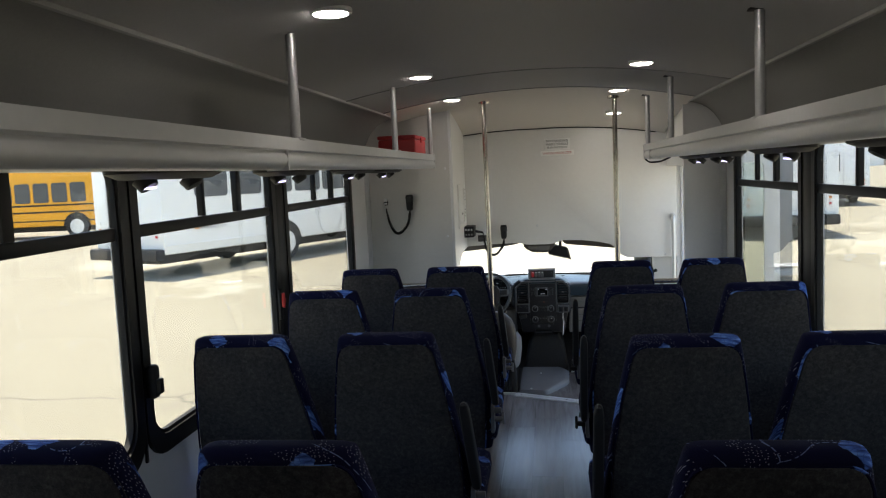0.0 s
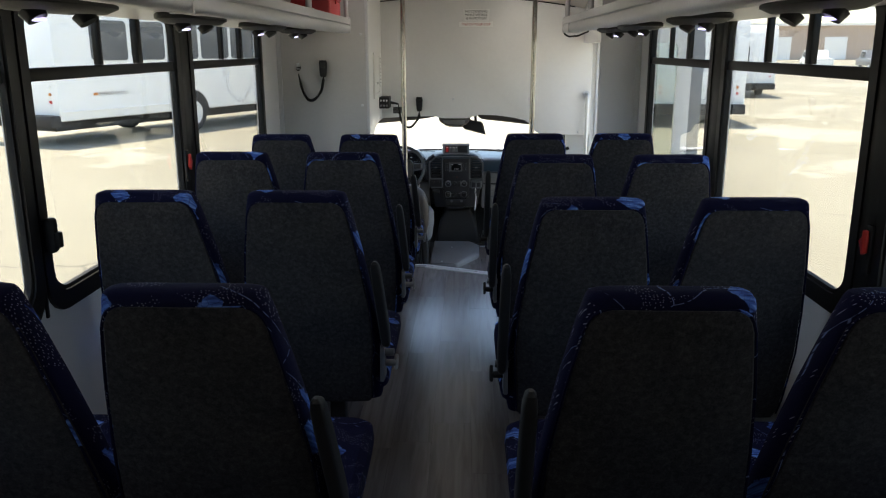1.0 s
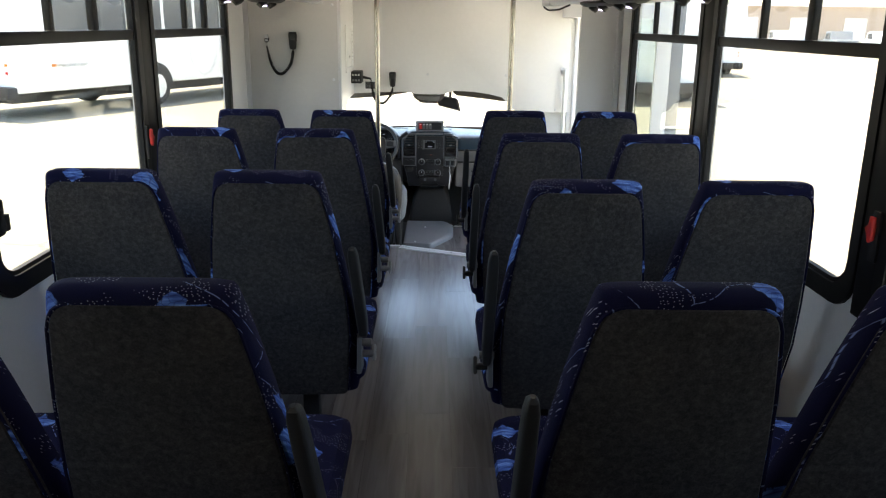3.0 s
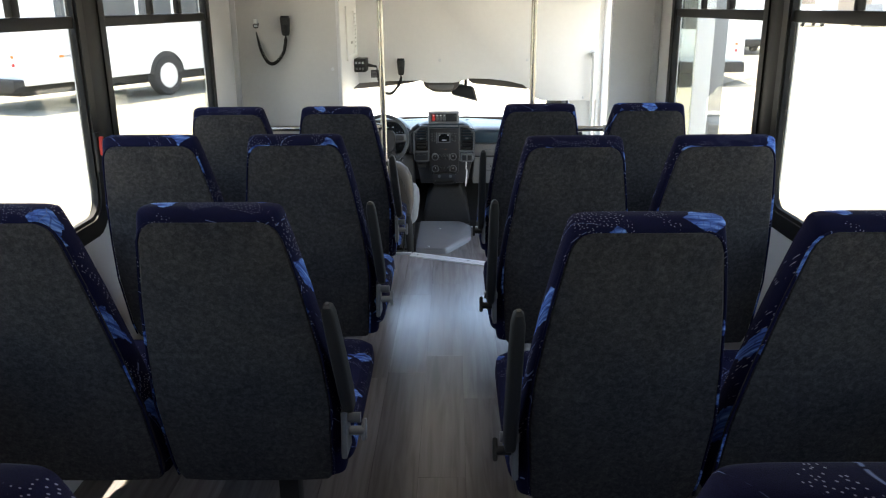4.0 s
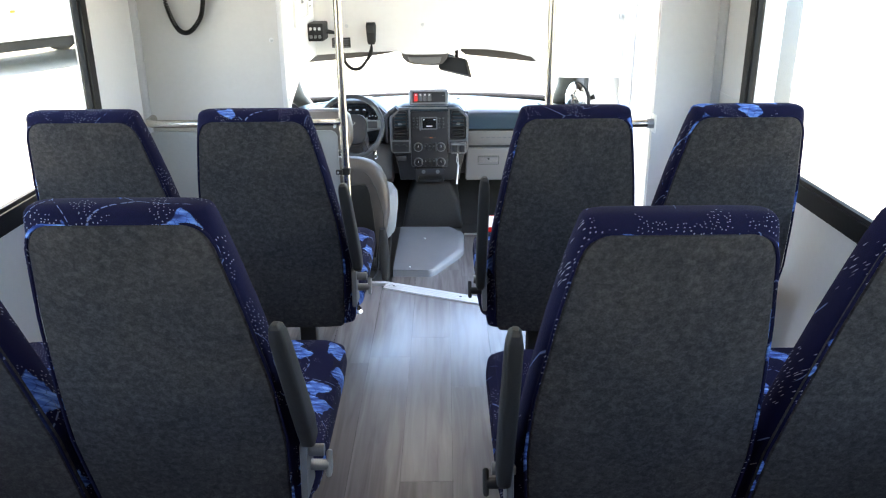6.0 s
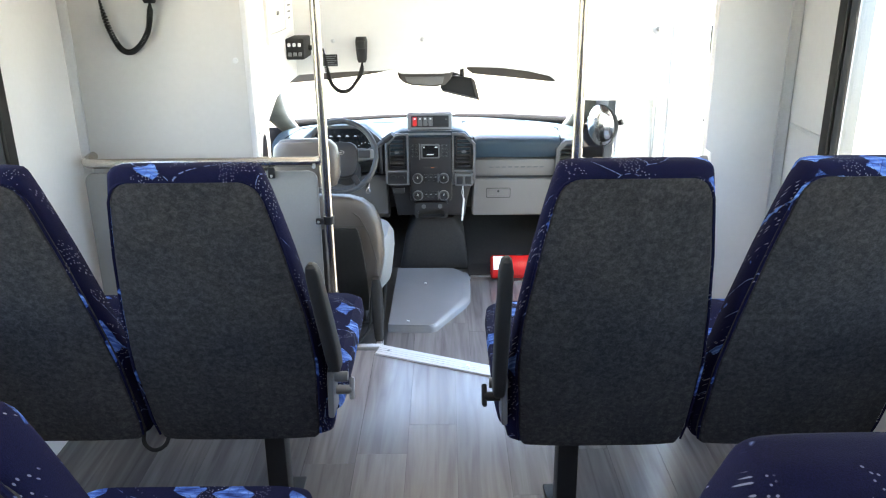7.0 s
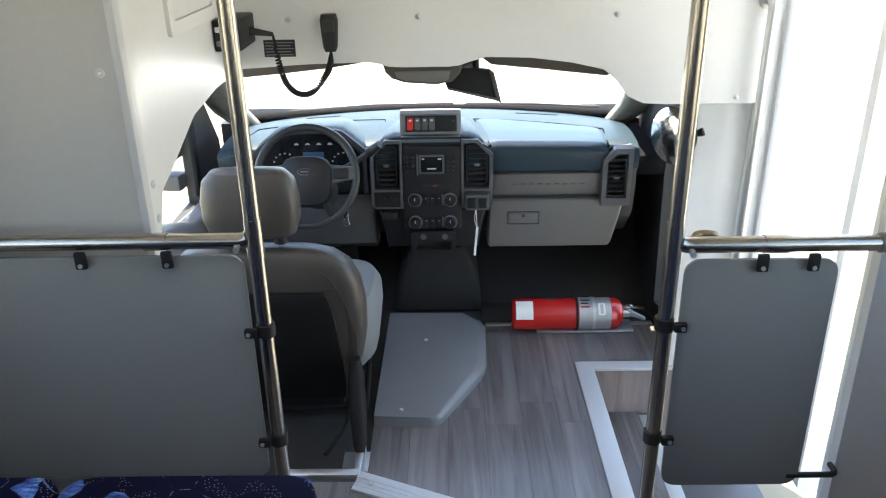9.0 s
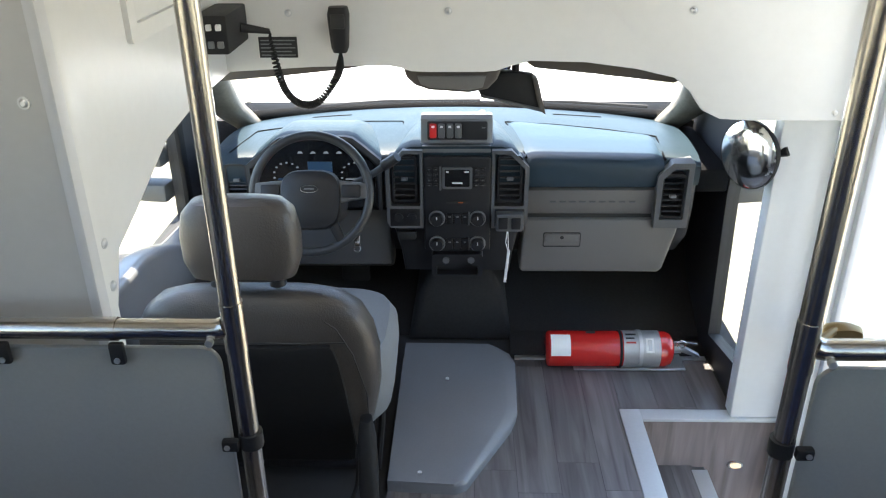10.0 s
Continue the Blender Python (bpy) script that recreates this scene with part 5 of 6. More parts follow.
for z in (0.405, 0.318):
    for sx in (-0.148, -0.020):
        k = part("knob", rod((sx, 5.898, z), (sx, 5.876, z), 0.021, 22, 0.018), "stack", radio, "round control knob")
        part("knob_ring", loft([[(sx + r * math.cos(a * math.tau / 24), y, z + r * math.sin(a * math.tau / 24)) for a in range(24)] for r, y in ((0.026, 5.899), (0.026, 5.893), (0.022, 5.892))], caps=False), "bezel", k)
        part("pointer", box(sx - 0.0015, sx + 0.0015, 5.873, 5.877, z + 0.004, z + 0.014), "inkw", k)
    for sx in (-0.108, -0.084, -0.060):
        part("button", box(sx - 0.010, sx + 0.010, 5.892, 5.900, z - 0.018, z + 0.018, 0.002), "stack", radio)
        part("button_mark", box(sx - 0.004, sx + 0.004, 5.8905, 5.8925, z + 0.005, z + 0.009), "bezel", radio)
    part("button", box(-0.050, -0.044, 5.890, 5.900, z - 0.022, z + 0.022, 0.002), "dashmid", radio)
for sx in (-0.268, -0.226):
    part("socket", rod((sx, 5.935, 0.410), (sx, 5.888, 0.410), 0.014, 18), "stack", cs)
part("coin_tray", box(-0.275, -0.215, 5.905, 5.93, 0.325, 0.355, 0.006), "ink", cs)
low = part("lower_tray", frame_ring(round_rect(-0.165, -0.002, 0.205, 0.285, 0.012), round_rect(-0.150, -0.017, 0.212, 0.245, 0.006), "y", 5.885, 5.935), "stack", cs)
part("tray_back", box(-0.155, -0.012, 5.922, 5.93, 0.205, 0.25), "ink", low)
for sx in (-0.120, -0.040):
    part("socket", rod((sx, 5.895, 0.265), (sx, 5.881, 0.265), 0.011, 16), "dashmid", low)
bc = part("brake_controller", box(0.036, 0.122, 5.865, 5.905, 0.372, 0.432, 0.006), "dashmid", cs, "small grey switch box with two rockers")
for sx in (0.058, 0.098):
    part("rocker", box(sx - 0.015, sx + 0.015, 5.859, 5.868, 0.383, 0.421, 0.003), "stack", bc)
# instrument hood
HOOD = [(-0.735, 0.43), (-0.735, 0.575), (-0.655, 0.642), (-0.628, 0.662), (-0.605, 0.668), (-0.425, 0.668), (-0.400, 0.662), (-0.375, 0.642), (-0.318, 0.592), (-0.318, 0.43)]
slim = lambda k, dz: [(-0.528 + (x + 0.528) * k, z + (dz if z > 0.5 else 0)) for x, z in HOOD]
part("instrument_hood", loft([[(x, yy, z) for x, z in slim(k, dz)] for yy, k, dz in ((5.925, 0.985, -0.004), (5.932, 1.0, 0.0), (6.00, 1.02, 0.003), (6.08, 1.04, -0.006), (6.16, 1.07, -0.022), (6.22, 1.10, -0.048))]), "dash", db, "slate instrument cowl")
part("hood_mouth", prism(slim(0.93, -0.012), "y", 5.9215, 5.9235), "ink", db)
part("hood_lip", frame_ring(slim(1.0, 0.001), slim(0.945, -0.010), "y", 5.905, 5.925), "cabtrim", db)
ic = part("instrument_panel", prism(slim(0.90, -0.018), "y", 5.9185, 5.9205), "screen", db, "dark instrument cluster with lit gauges")
for gx, gz, gr_ in ((-0.610, 0.540, 0.042), (-0.400, 0.540, 0.042)):
    for k in range(11):
        a = radians(215 - 25 * k)
        part("gauge_mark", box(gx + gr_ * math.cos(a) - 0.003, gx + gr_ * math.cos(a) + 0.003, 5.915, 5.918, gz + gr_ * math.sin(a) - 0.002, gz + gr_ * math.sin(a) + 0.002), "gaugered" if k > 8 else "gauge", ic)
    part("needle", box(gx - 0.03, gx + 0.004, 5.913, 5.916, gz - 0.012, gz - 0.009), "lcd" if gx < -0.5 else "gauge", ic)
for k in range(4):
    part("small_gauge", prism([(-0.575 + 0.040 * k, 0.612), (-0.557 + 0.040 * k, 0.612), (-0.562 + 0.040 * k, 0.618), (-0.570 + 0.040 * k, 0.618)], "y", 5.915, 5.918), "gauge", ic)
part("display", box(-0.545, -0.470, 5.915, 5.918, 0.515, 0.585), "lcd", ic)
part("tell_tales", box(-0.57, -0.465, 5.915, 5.918, 0.492, 0.499), "gaugered", ic)
# switch pod on top
sp = thing("switch_pod", "grey dash-top switch pod with a red switch", "switch panel")
part("pod", prism([(5.918, 0.608), (5.914, 0.618), (5.916, 0.636), (5.930, 0.642), (5.943, 0.712), (5.956, 0.722), (6.02, 0.712), (6.06, 0.62)], "x", -0.196, 0.024, 0.007), "bezel", sp)
part("fascia", box(-0.176, 0.008, 5.929, 5.942, 0.650, 0.707, 0.005, turn=Matrix.Rotation(radians(-10), 4, "X")), "stack", sp)
for k, mtl in enumerate(("swred", "dashmid", "dashmid", "dashmid")):
    part("rocker_switch", box(-0.168 + 0.0255 * k, -0.147 + 0.0255 * k, 5.924, 5.938, 0.657, 0.701, 0.004, turn=Matrix.Rotation(radians(-10), 4, "X")), mtl, sp, "red rocker switch" if k == 0 else "")
    part("switch_mark", box(-0.162 + 0.0255 * k, -0.153 + 0.0255 * k, 5.9235, 5.932, 0.690, 0.696), "inkw", sp)
part("indicator", box(-0.010, 0.000, 5.928, 5.934, 0.687, 0.690), "dashmid", sp)
part("dash_shroud", loft([[(x * k - 0.085 * (1 - k), y, z + dz) for x, z in ((-0.315, 0.52), (-0.308, 0.572), (-0.262, 0.626), (-0.225, 0.640), (0.054, 0.640), (0.092, 0.626), (0.138, 0.572), (0.145, 0.52))] for y, k, dz in ((5.915, 0.985, -0.006), (5.924, 1.0, 0.0), (6.05, 0.90, 0.006), (6.20, 0.80, -0.004), (6.30, 0.76, -0.022))]), "dash", db)

# ---------------------------------------------------------------- steering wheel
TILT_W = Matrix.Translation((-0.500, 5.715, 0.560)) @ Matrix.Rotation(radians(-24), 4, "X")
sw = thing("steering_wheel", "black four-spoke truck steering wheel", "steering wheel")
sw.matrix_world = TILT_W
ring = [(0.167 * math.cos(k * math.tau / 48), 0, 0.167 * math.sin(k * math.tau / 48)) for k in range(48)]
bm = bmesh.new()
rings = []
for p in ring:
    d = Vector(p).normalized()
    rings.append([bm.verts.new(Vector(p) + 0.0130 * (math.cos(a * math.tau / 12) * d + math.sin(a * math.tau / 12) * Vector((0, 1.1, 0)))) for a in range(12)])
for k in range(48):
    for a in range(12):
        bm.faces.new((rings[k][a], rings[k][(a + 1) % 12], rings[(k + 1) % 48][(a + 1) % 12], rings[(k + 1) % 48][a]))
part("rim", bm, "wheelgrip", sw)
part("hub", loft([[(u, y, -0.012 + v * (1.0 if v > 0 else 1.15)) for u, v in oval(w, h, 28, 3.4)] for y, w, h in ((0.035, 0.14, 0.15), (-0.005, 0.175, 0.160), (-0.026, 0.165, 0.150), (-0.034, 0.12, 0.11))]), "stack", sw)
part("emblem", loft([[(u, y, 0.012 + v) for u, v in oval(w, h, 20, 2)] for y, w, h in ((-0.030, 0.052, 0.022), (-0.037, 0.048, 0.019))]), "stack", sw, "small oval emblem")
part("emblem_rim", tube([(0.025 * math.cos(a * math.tau / 28), -0.034, 0.012 + 0.0105 * math.sin(a * math.tau / 28)) for a in range(29)], 0.0011, 6), "chrome", sw, "thin bright oval rim")
part("emblem_bar", box(-0.014, 0.014, -0.0385, -0.0365, 0.0105, 0.0135, 0.0008), "bezel", sw)
for sx in (-1, 1):
    part("spoke", prism([(sx * 0.06, 0.040), (sx * 0.160, 0.030), (sx * 0.162, -0.012), (sx * 0.06, -0.030)], "y", -0.014, 0.014, 0.006), "dashmid", sw)
    part("spoke", prism([(sx * 0.028, -0.05), (sx * 0.058, -0.04), (sx * 0.098, -0.128), (sx * 0.076, -0.146)], "y", -0.010, 0.014, 0.006), "stack", sw)
    part("switch_pad", box(sx * 0.115 - 0.028, sx * 0.115 + 0.028, -0.022, -0.010, -0.012, 0.026, 0.006), "stack", sw)
part("column", rod((0, 0.02, -0.01), (0, 0.26, -0.02), 0.055, 24, 0.075), "cabtrim", sw)
gs = part("gear_lever", tube(rounded([(0.05, 0.08, 0.0), (0.17, 0.06, 0.06), (0.235, 0.02, 0.10)], 0.06), 0.011, 10), "cabtrim", sw)
part("lever_grip", rod((0.205, 0.04, 0.083), (0.245, 0.012, 0.106), 0.017, 14, 0.014), "stack", gs)
key = part("key", box(0.118, 0.136, 0.03, 0.038, -0.150, -0.120, 0.003), "chrome", sw)
part("key_ring", tube([(0.127 + 0.010 * math.cos(a * math.tau / 12), 0.034, -0.158 + 0.010 * math.sin(a * math.tau / 12)) for a in range(13)], 0.0015, 6), "chrome", key)
tag = thing("hanging_tag", "small white card tag on a string from the dash", "tag")
part("string", tube([(0.072, 5.872, 0.372), (0.068, 5.868, 0.335), (0.078, 5.868, 0.300), (0.074, 5.870, 0.372)], 0.0014, 6), "label", tag)
part("card", box(0.069, 0.078, 5.864, 5.867, 0.195, 0.310, 0.001, 1, turn=Matrix.Rotation(radians(5), 4, "Y")), "label", tag)

# ---------------------------------------------------------------- driver's seat
DX = -0.570
ds = thing("captain_chair", "grey vinyl and cloth high-back driver's seat with headrest", "driver seat")
sl = []
for w, d, y, z in ((0.44, 0.12, 5.345, -0.010), (0.50, 0.15, 5.335, 0.03), (0.555, 0.165, 5.318, 0.12), (0.590, 0.170, 5.300, 0.22), (0.592, 0.160, 5.285, 0.31), (0.570, 0.145, 5.270, 0.39), (0.520, 0.130, 5.260, 0.450), (0.44, 0.105, 5.255, 0.484), (0.34, 0.07, 5.252, 0.502), (0.22, 0.035, 5.250, 0.508)):
    sl.append([(DX + u, y + v, z) for u, v in oval(w, d, 32, 4.2)])
bk = part("backrest", loft(sl), "vinyl", ds)
part("map_pocket", loft([[(DX + u, y + v, z) for u, v in oval(w, 0.02, 24, 6)] for w, y, z in ((0.44, 5.275, -0.02), (0.455, 5.257, 0.04), (0.450, 5.234, 0.13), (0.435, 5.212, 0.24), (0.415, 5.199, 0.33), (0.395, 5.192, 0.372), (0.38, 5.194, 0.380))]), "rubber", bk, "dark map pocket panel")
for sx in (-1, 1):
    part("seam", tube([(DX + sx * 0.262, 5.262, 0.06), (DX + sx * 0.266, 5.228, 0.22), (DX + sx * 0.240, 5.206, 0.35), (DX + sx * 0.205, 5.199, 0.425), (DX + sx * 0.15, 5.202, 0.465), (DX + sx * 0.08, 5.205, 0.478), (DX, 5.205, 0.480)], 0.0018, 6), "stitch", bk)
part("seam", tube([(DX - 0.225, 5.202, 0.385), (DX - 0.1, 5.196, 0.386), (DX + 0.1, 5.196, 0.386), (DX + 0.225, 5.202, 0.385)], 0.0016, 6), "stitch", bk)
part("headrest", loft([[(DX + u, 5.235 + v, z - 0.020) for u, v in oval(w, d, 28, 3.2)] for w, d, z in ((0.19, 0.06, 0.566), (0.240, 0.10, 0.578), (0.268, 0.125, 0.618), (0.270, 0.125, 0.68), (0.250, 0.11, 0.732), (0.205, 0.08, 0.756), (0.11, 0.03, 0.764))]), "vinyl", ds)
for sx in (-0.07, 0.07):
    p = part("headrest_post", rod((DX + sx, 5.245, 0.50), (DX + sx, 5.240, 0.58), 0.007, 12), "chrome", ds)
    part("collar", rod((DX + sx, 5.246, 0.520), (DX + sx, 5.245, 0.538), 0.020, 16, 0.016), "plastic", p)
part("cushion", loft([[(DX + 0.03 + u, 5.48 + v, z) for u, v in oval(w, d, 32, 4)] for w, d, z in ((0.50, 0.36, 0.04), (0.56, 0.41, 0.08), (0.585, 0.43, 0.18), (0.580, 0.42, 0.245), (0.54, 0.39, 0.278), (0.42, 0.30, 0.290))]), "seatcloth", ds, "pale grey cloth seat cushion")
part("base", box(DX - 0.20, DX + 0.20, 5.36, 5.64, CAB, 0.10, 0.02), "carpet", ds)
belt = part("belt_buckle", box(DX + 0.275, DX + 0.297, 5.37, 5.40, 0.16, 0.26, 0.006), "plastic", ds, "black belt buckle on a strap")
part("strap", tube(rounded([(DX + 0.285, 5.385, 0.17), (DX + 0.285, 5.37, 0.05), (DX + 0.27, 5.32, -0.10)], 0.05), 0.010, 8), "rubber", belt)

ba = thing("belt_anchor", "black plastic belt anchor with a metal foot beside the driver's seat", "belt anchor")
part("cover", loft([[(-0.300 + u + dx, y + v, z) for u, v in oval(w, d, 16, 3)] for w, d, y, z, dx in ((0.020, 0.05, 5.060, -0.075, 0.012), (0.040, 0.07, 5.085, -0.050, 0.008), (0.050, 0.08, 5.14, 0.03, 0.0), (0.046, 0.07, 5.19, 0.11, -0.006), (0.030, 0.04, 5.22, 0.15, -0.010))]), "rubber", ba)
part("foot", box(-0.345, -0.268, 5.03, 5.12, CAB + 0.001, CAB + 0.006, 0.002), "alu", ba, "bright metal foot plate")
part("strap", tube(rounded([(-0.31, 5.20, 0.13), (-0.335, 5.25, 0.05), (-0.345, 5.22, -0.09), (-0.40, 5.10, -0.108)], 0.04), 0.006, 8), "rubber", ba)

# ---------------------------------------------------------------- engine cover, strips, extinguisher
hp = thing("engine_cover", "grey moulded cover plate over the cab floor", "floor cover")
outl = [(-0.268, 5.255), (-0.085, 5.243), (-0.055, 5.26), (0.078, 5.506), (0.101, 5.573), (0.111, 5.835), (0.098, 5.888), (0.050, 5.935), (-0.262, 5.940)]
mid_x, mid_y = -0.12, 5.58
ring_ = lambda k, z: [(mid_x + (x - mid_x) * (k if x > mid_x else 0.985 + 0.015 * k), y, z) for x, y in outl]
part("cover_plate", loft([ring_(1.0, CAB), ring_(1.0, -0.104), ring_(0.992, -0.097), ring_(0.975, -0.092), ring_(0.86, -0.084), ring_(0.83, -0.082)]), "hump", hp)
for px, py in ((-0.182, 5.285), (-0.115, 5.725)):
    part("screw", rod((px, py, -0.084), (px, py, -0.078), 0.006, 12), "strip", hp)
bm = prism([(-0.285, 4.812), (-0.265, 4.882), (0.46, 4.566), (0.44, 4.500)], "z", -0.004, 0.007, 0.002)
strip_ = solid("floor_edge_strip", bm, "strip", "pale aluminium nosing strip across the aisle floor", "trim", "structure")
for k in range(3):
    part("screw", rod((-0.235 + 0.30 * k, 4.826 - 0.128 * k, 0.006), (-0.235 + 0.30 * k, 4.826 - 0.128 * k, 0.0095), 0.006, 10), "chrome", strip_)
for k in range(3):
    part("rib", prism([(-0.280 + 0.004 * k, 4.828 + 0.014 * k), (-0.279 + 0.004 * k, 4.831 + 0.014 * k), (0.447 + 0.004 * k, 4.517 + 0.014 * k), (0.446 + 0.004 * k, 4.514 + 0.014 * k)], "z", 0.006, 0.0082), "alu", strip_)
solid("floor_edge_strip_driver", box(-0.47, -0.275, 4.868, 4.895, -0.10, 0.005, 0.002), "alu", "thin aluminium floor edging behind the driver", "trim", "structure")
solid("floor_riser_post", box(-0.300, -0.278, 4.90, 5.11, CAB, -0.060, 0.003), "alu", "aluminium edging on the floor step", "trim", "structure")
for nm, b in (("well_strip_side", (WELL[0] - 0.022, WELL[0] + 0.040, 4.86, WELL[3] + 0.02)), ("well_strip_front", (WELL[0] + 0.040, 0.90, WELL[3] - 0.030, WELL[3] + 0.02))):
    solid(nm, box(*b, CAB - 0.006, CAB + 0.005, 0.002), "strip", "pale aluminium nosing round the step well", "trim", "structure")
solid("step_strip", box(0.655, 0.705, WELL[1], WELL[3] - 0.02, -0.328, -0.318, 0.002), "strip", "pale aluminium step nosing", "trim", "structure")
solid("cab_floor_strip", box(0.112, 0.76, 5.895, 5.915, CAB - 0.002, CAB + 0.006, 0.002), "alu", "thin aluminium strip at the cab mat", "trim", "structure")

fe = thing("fire_extinguisher", "red fire extinguisher lying in a floor bracket", "fire extinguisher")
EX, EY, EZ, ER = 0.205, 5.86, CAB + 0.070, 0.060
prof = [(0.004, 0.046), (0.008, 0.055), (0.014, ER), (0.395, ER), (0.412, 0.054), (0.422, 0.040), (0.427, 0.020)]
bm = loft([[(EX + px, EY + r * math.cos(a * math.tau / 32), EZ + r * math.sin(a * math.tau / 32)) for a in range(32)] for px, r in prof])
cyl = part("cylinder", bm, "red", fe)
for x0, x1, mt, nm in ((0.243, 0.251, "rubber", "strap"), (0.255, 0.375, "silverlabel", "instruction_label"), (0.305, 0.317, "alu", "strap")):
    dr = 0.0035 if nm == "strap" else 0.001
    part(nm, loft([[(EX + px, EY + (ER + dr) * math.cos(a * math.tau / 32), EZ + (ER + dr) * math.sin(a * math.tau / 32)) for a in range(32)] for px in (x0, x1)], caps=nm == "strap"), mt, cyl)
bm = bmesh.new()
vs = [[bm.verts.new((EX + px, EY + (ER + 0.001) * math.cos(radians(a)), EZ + (ER + 0.001) * math.sin(radians(a)))) for a in range(100, 176, 12)] for px in (0.018, 0.082)]
for k in range(len(vs[0]) - 1):
    bm.faces.new((vs[0][k], vs[0][k + 1], vs[1][k + 1], vs[1][k]))
part("paper_label", bm, "label", cyl, "torn white paper label")
bm = bmesh.new()
vs = [[bm.verts.new((EX + px, EY + (ER + 0.002) * math.cos(radians(a)), EZ + (ER + 0.002) * math.sin(radians(a)))) for a in range(115, 160, 11)] for px in (0.326, 0.352)]
for k in range(len(vs[0]) - 1):
    bm.faces.new((vs[0][k], vs[0][k + 1], vs[1][k + 1], vs[1][k]))
part("label_bars", bm, "label", cyl)
for x0, x1, a0, a1, mt in ((0.135, 0.165, 82, 96, "ink"), (0.262, 0.296, 96, 104, "ink"), (0.262, 0.290, 112, 118, "ink"), (0.262, 0.294, 126, 132, "redink"), (0.333, 0.345, 120, 154, "silverlabel")):
    bm = bmesh.new()
    vs = [[bm.verts.new((EX + px, EY + (ER + 0.003) * math.cos(radians(a0 + (a1 - a0) * j / 4)), EZ + (ER + 0.003) * math.sin(radians(a0 + (a1 - a0) * j / 4)))) for j in range(5)] for px in (x0, x1)]
    for j in range(4):
        bm.faces.new((vs[0][j], vs[0][j + 1], vs[1][j + 1], vs[1][j]))
    part("label_bar", bm, mt, cyl)
part("valve", rod((EX + 0.422, EY, EZ), (EX + 0.452, EY, EZ), 0.015, 16), "alu", fe)
part("handle", prism([(EX + 0.425, EZ - 0.01), (EX + 0.445, EZ + 0.02), (EX + 0.515, EZ - 0.02), (EX + 0.515, EZ - 0.03), (EX + 0.445, EZ - 0.005)], "y", EY - 0.010, EY + 0.010, 0.002), "alu", fe)
part("handle", prism([(EX + 0.425, EZ + 0.012), (EX + 0.425, EZ + 0.036), (EX + 0.505, EZ + 0.026), (EX + 0.505, EZ + 0.018), (EX + 0.445, EZ + 0.022)], "y", EY - 0.009, EY + 0.009, 0.002), "chrome", fe)
part("pin_ring", tube([(EX + 0.447 + 0.014 * math.cos(a * math.tau / 16), EY - 0.02, EZ + 0.030 + 0.014 * math.sin(a * math.tau / 16)) for a in range(17)], 0.0017, 6), "chrome", fe)
part("bracket", box(EX + 0.10, EX + 0.47, EY - 0.03, EY + 0.06, CAB + 0.002, CAB + 0.010, 0.002), "alu", fe)

# ---------------------------------------------------------------- overhead: visor console, monitor, radio, microphone
oc = thing("overhead_console", "taupe overhead console below the bulkhead", "console")
part("body", prism([(-0.215, 0.975), (-0.205, 0.940), (-0.185, 0.921), (-0.150, 0.909), (-0.054, 0.902), (-0.008, 0.911), (0.015, 0.935), (0.030, 0.975)], "y", 5.515, 5.72, 0.010, 3), "visor", oc)
part("lamp_panel", prism([(-0.178, 0.946), (-0.170, 0.926), (-0.145, 0.917), (-0.054, 0.911), (-0.020, 0.918), (-0.012, 0.946)], "y", 5.508, 5.516, 0.003), "dashgrey", oc, "grey map-light panel")
mn = thing("monitor", "black rear-view monitor tilted below the bulkhead", "monitor")
part("housing", prism([(-0.030, 0.889), (0.001, 0.934), (0.060, 0.934), (0.108, 0.926), (0.130, 0.836), (-0.022, 0.872)], "y", 5.60, 5.635, 0.005), "plastic", mn)
part("side_shell", prism([(0.104, 0.926), (0.121, 0.914), (0.128, 0.890), (0.144, 0.826), (0.128, 0.836)], "y", 5.592, 5.645, 0.004), "visor", mn, "taupe side of the case")
part("lower_edge", prism([(-0.024, 0.878), (-0.022, 0.871), (0.132, 0.833), (0.134, 0.841)], "y", 5.594, 5.60, 0.001, 1), "dashmid", mn)
part("bracket", tube(rounded([(0.065, 5.62, 0.91), (0.065, 5.62, 0.975), (0.065, 5.68, 1.0)], 0.02), 0.010, 8), "plastic", mn)
for poly in ([(-0.72, 0.911), (-0.649, 0.918), (-0.525, 0.928), (-0.395, 0.941), (-0.294, 0.955), (-0.215, 0.972), (-0.215, 1.042), (-0.72, 1.042)], [(0.085, 0.965), (0.110, 0.947), (0.259, 0.931), (0.459, 0.908), (0.475, 0.915), (0.485, 1.042), (0.085, 1.042)]):
    solid("sun_visor", prism(poly, "y", 5.585, 5.608, 0.006, 3), "visor", "taupe padded sun visor folded up behind the bulkhead", "sun visor")
rv = thing("rear_view_mirror", "interior mirror on the windscreen", "mirror")
part("housing", loft([[(-0.055 + u, y, 0.895 + v) for u, v in oval(w, h, 20, 3)] for y, w, h in ((5.84, 0.24, 0.055), (5.855, 0.25, 0.065), (5.885, 0.18, 0.035))]), "plastic", rv)
part("mirror_glass", loft([[(-0.055 + u, y, 0.895 + v) for u, v in oval(0.232, 0.050, 20, 3)] for y in (5.838, 5.8395)]), "mirror", rv)
part("stem", tube([(-0.055, 5.87, 0.90), (-0.055, 5.93, 1.0)], 0.010, 8), "plastic", rv)

rb = thing("radio_box", "black public-address amplifier box on the side panel", "amplifier")
part("case", box(-0.626, -0.556, 5.272, 5.44, 1.048, 1.128, 0.005), "plastic", rb)
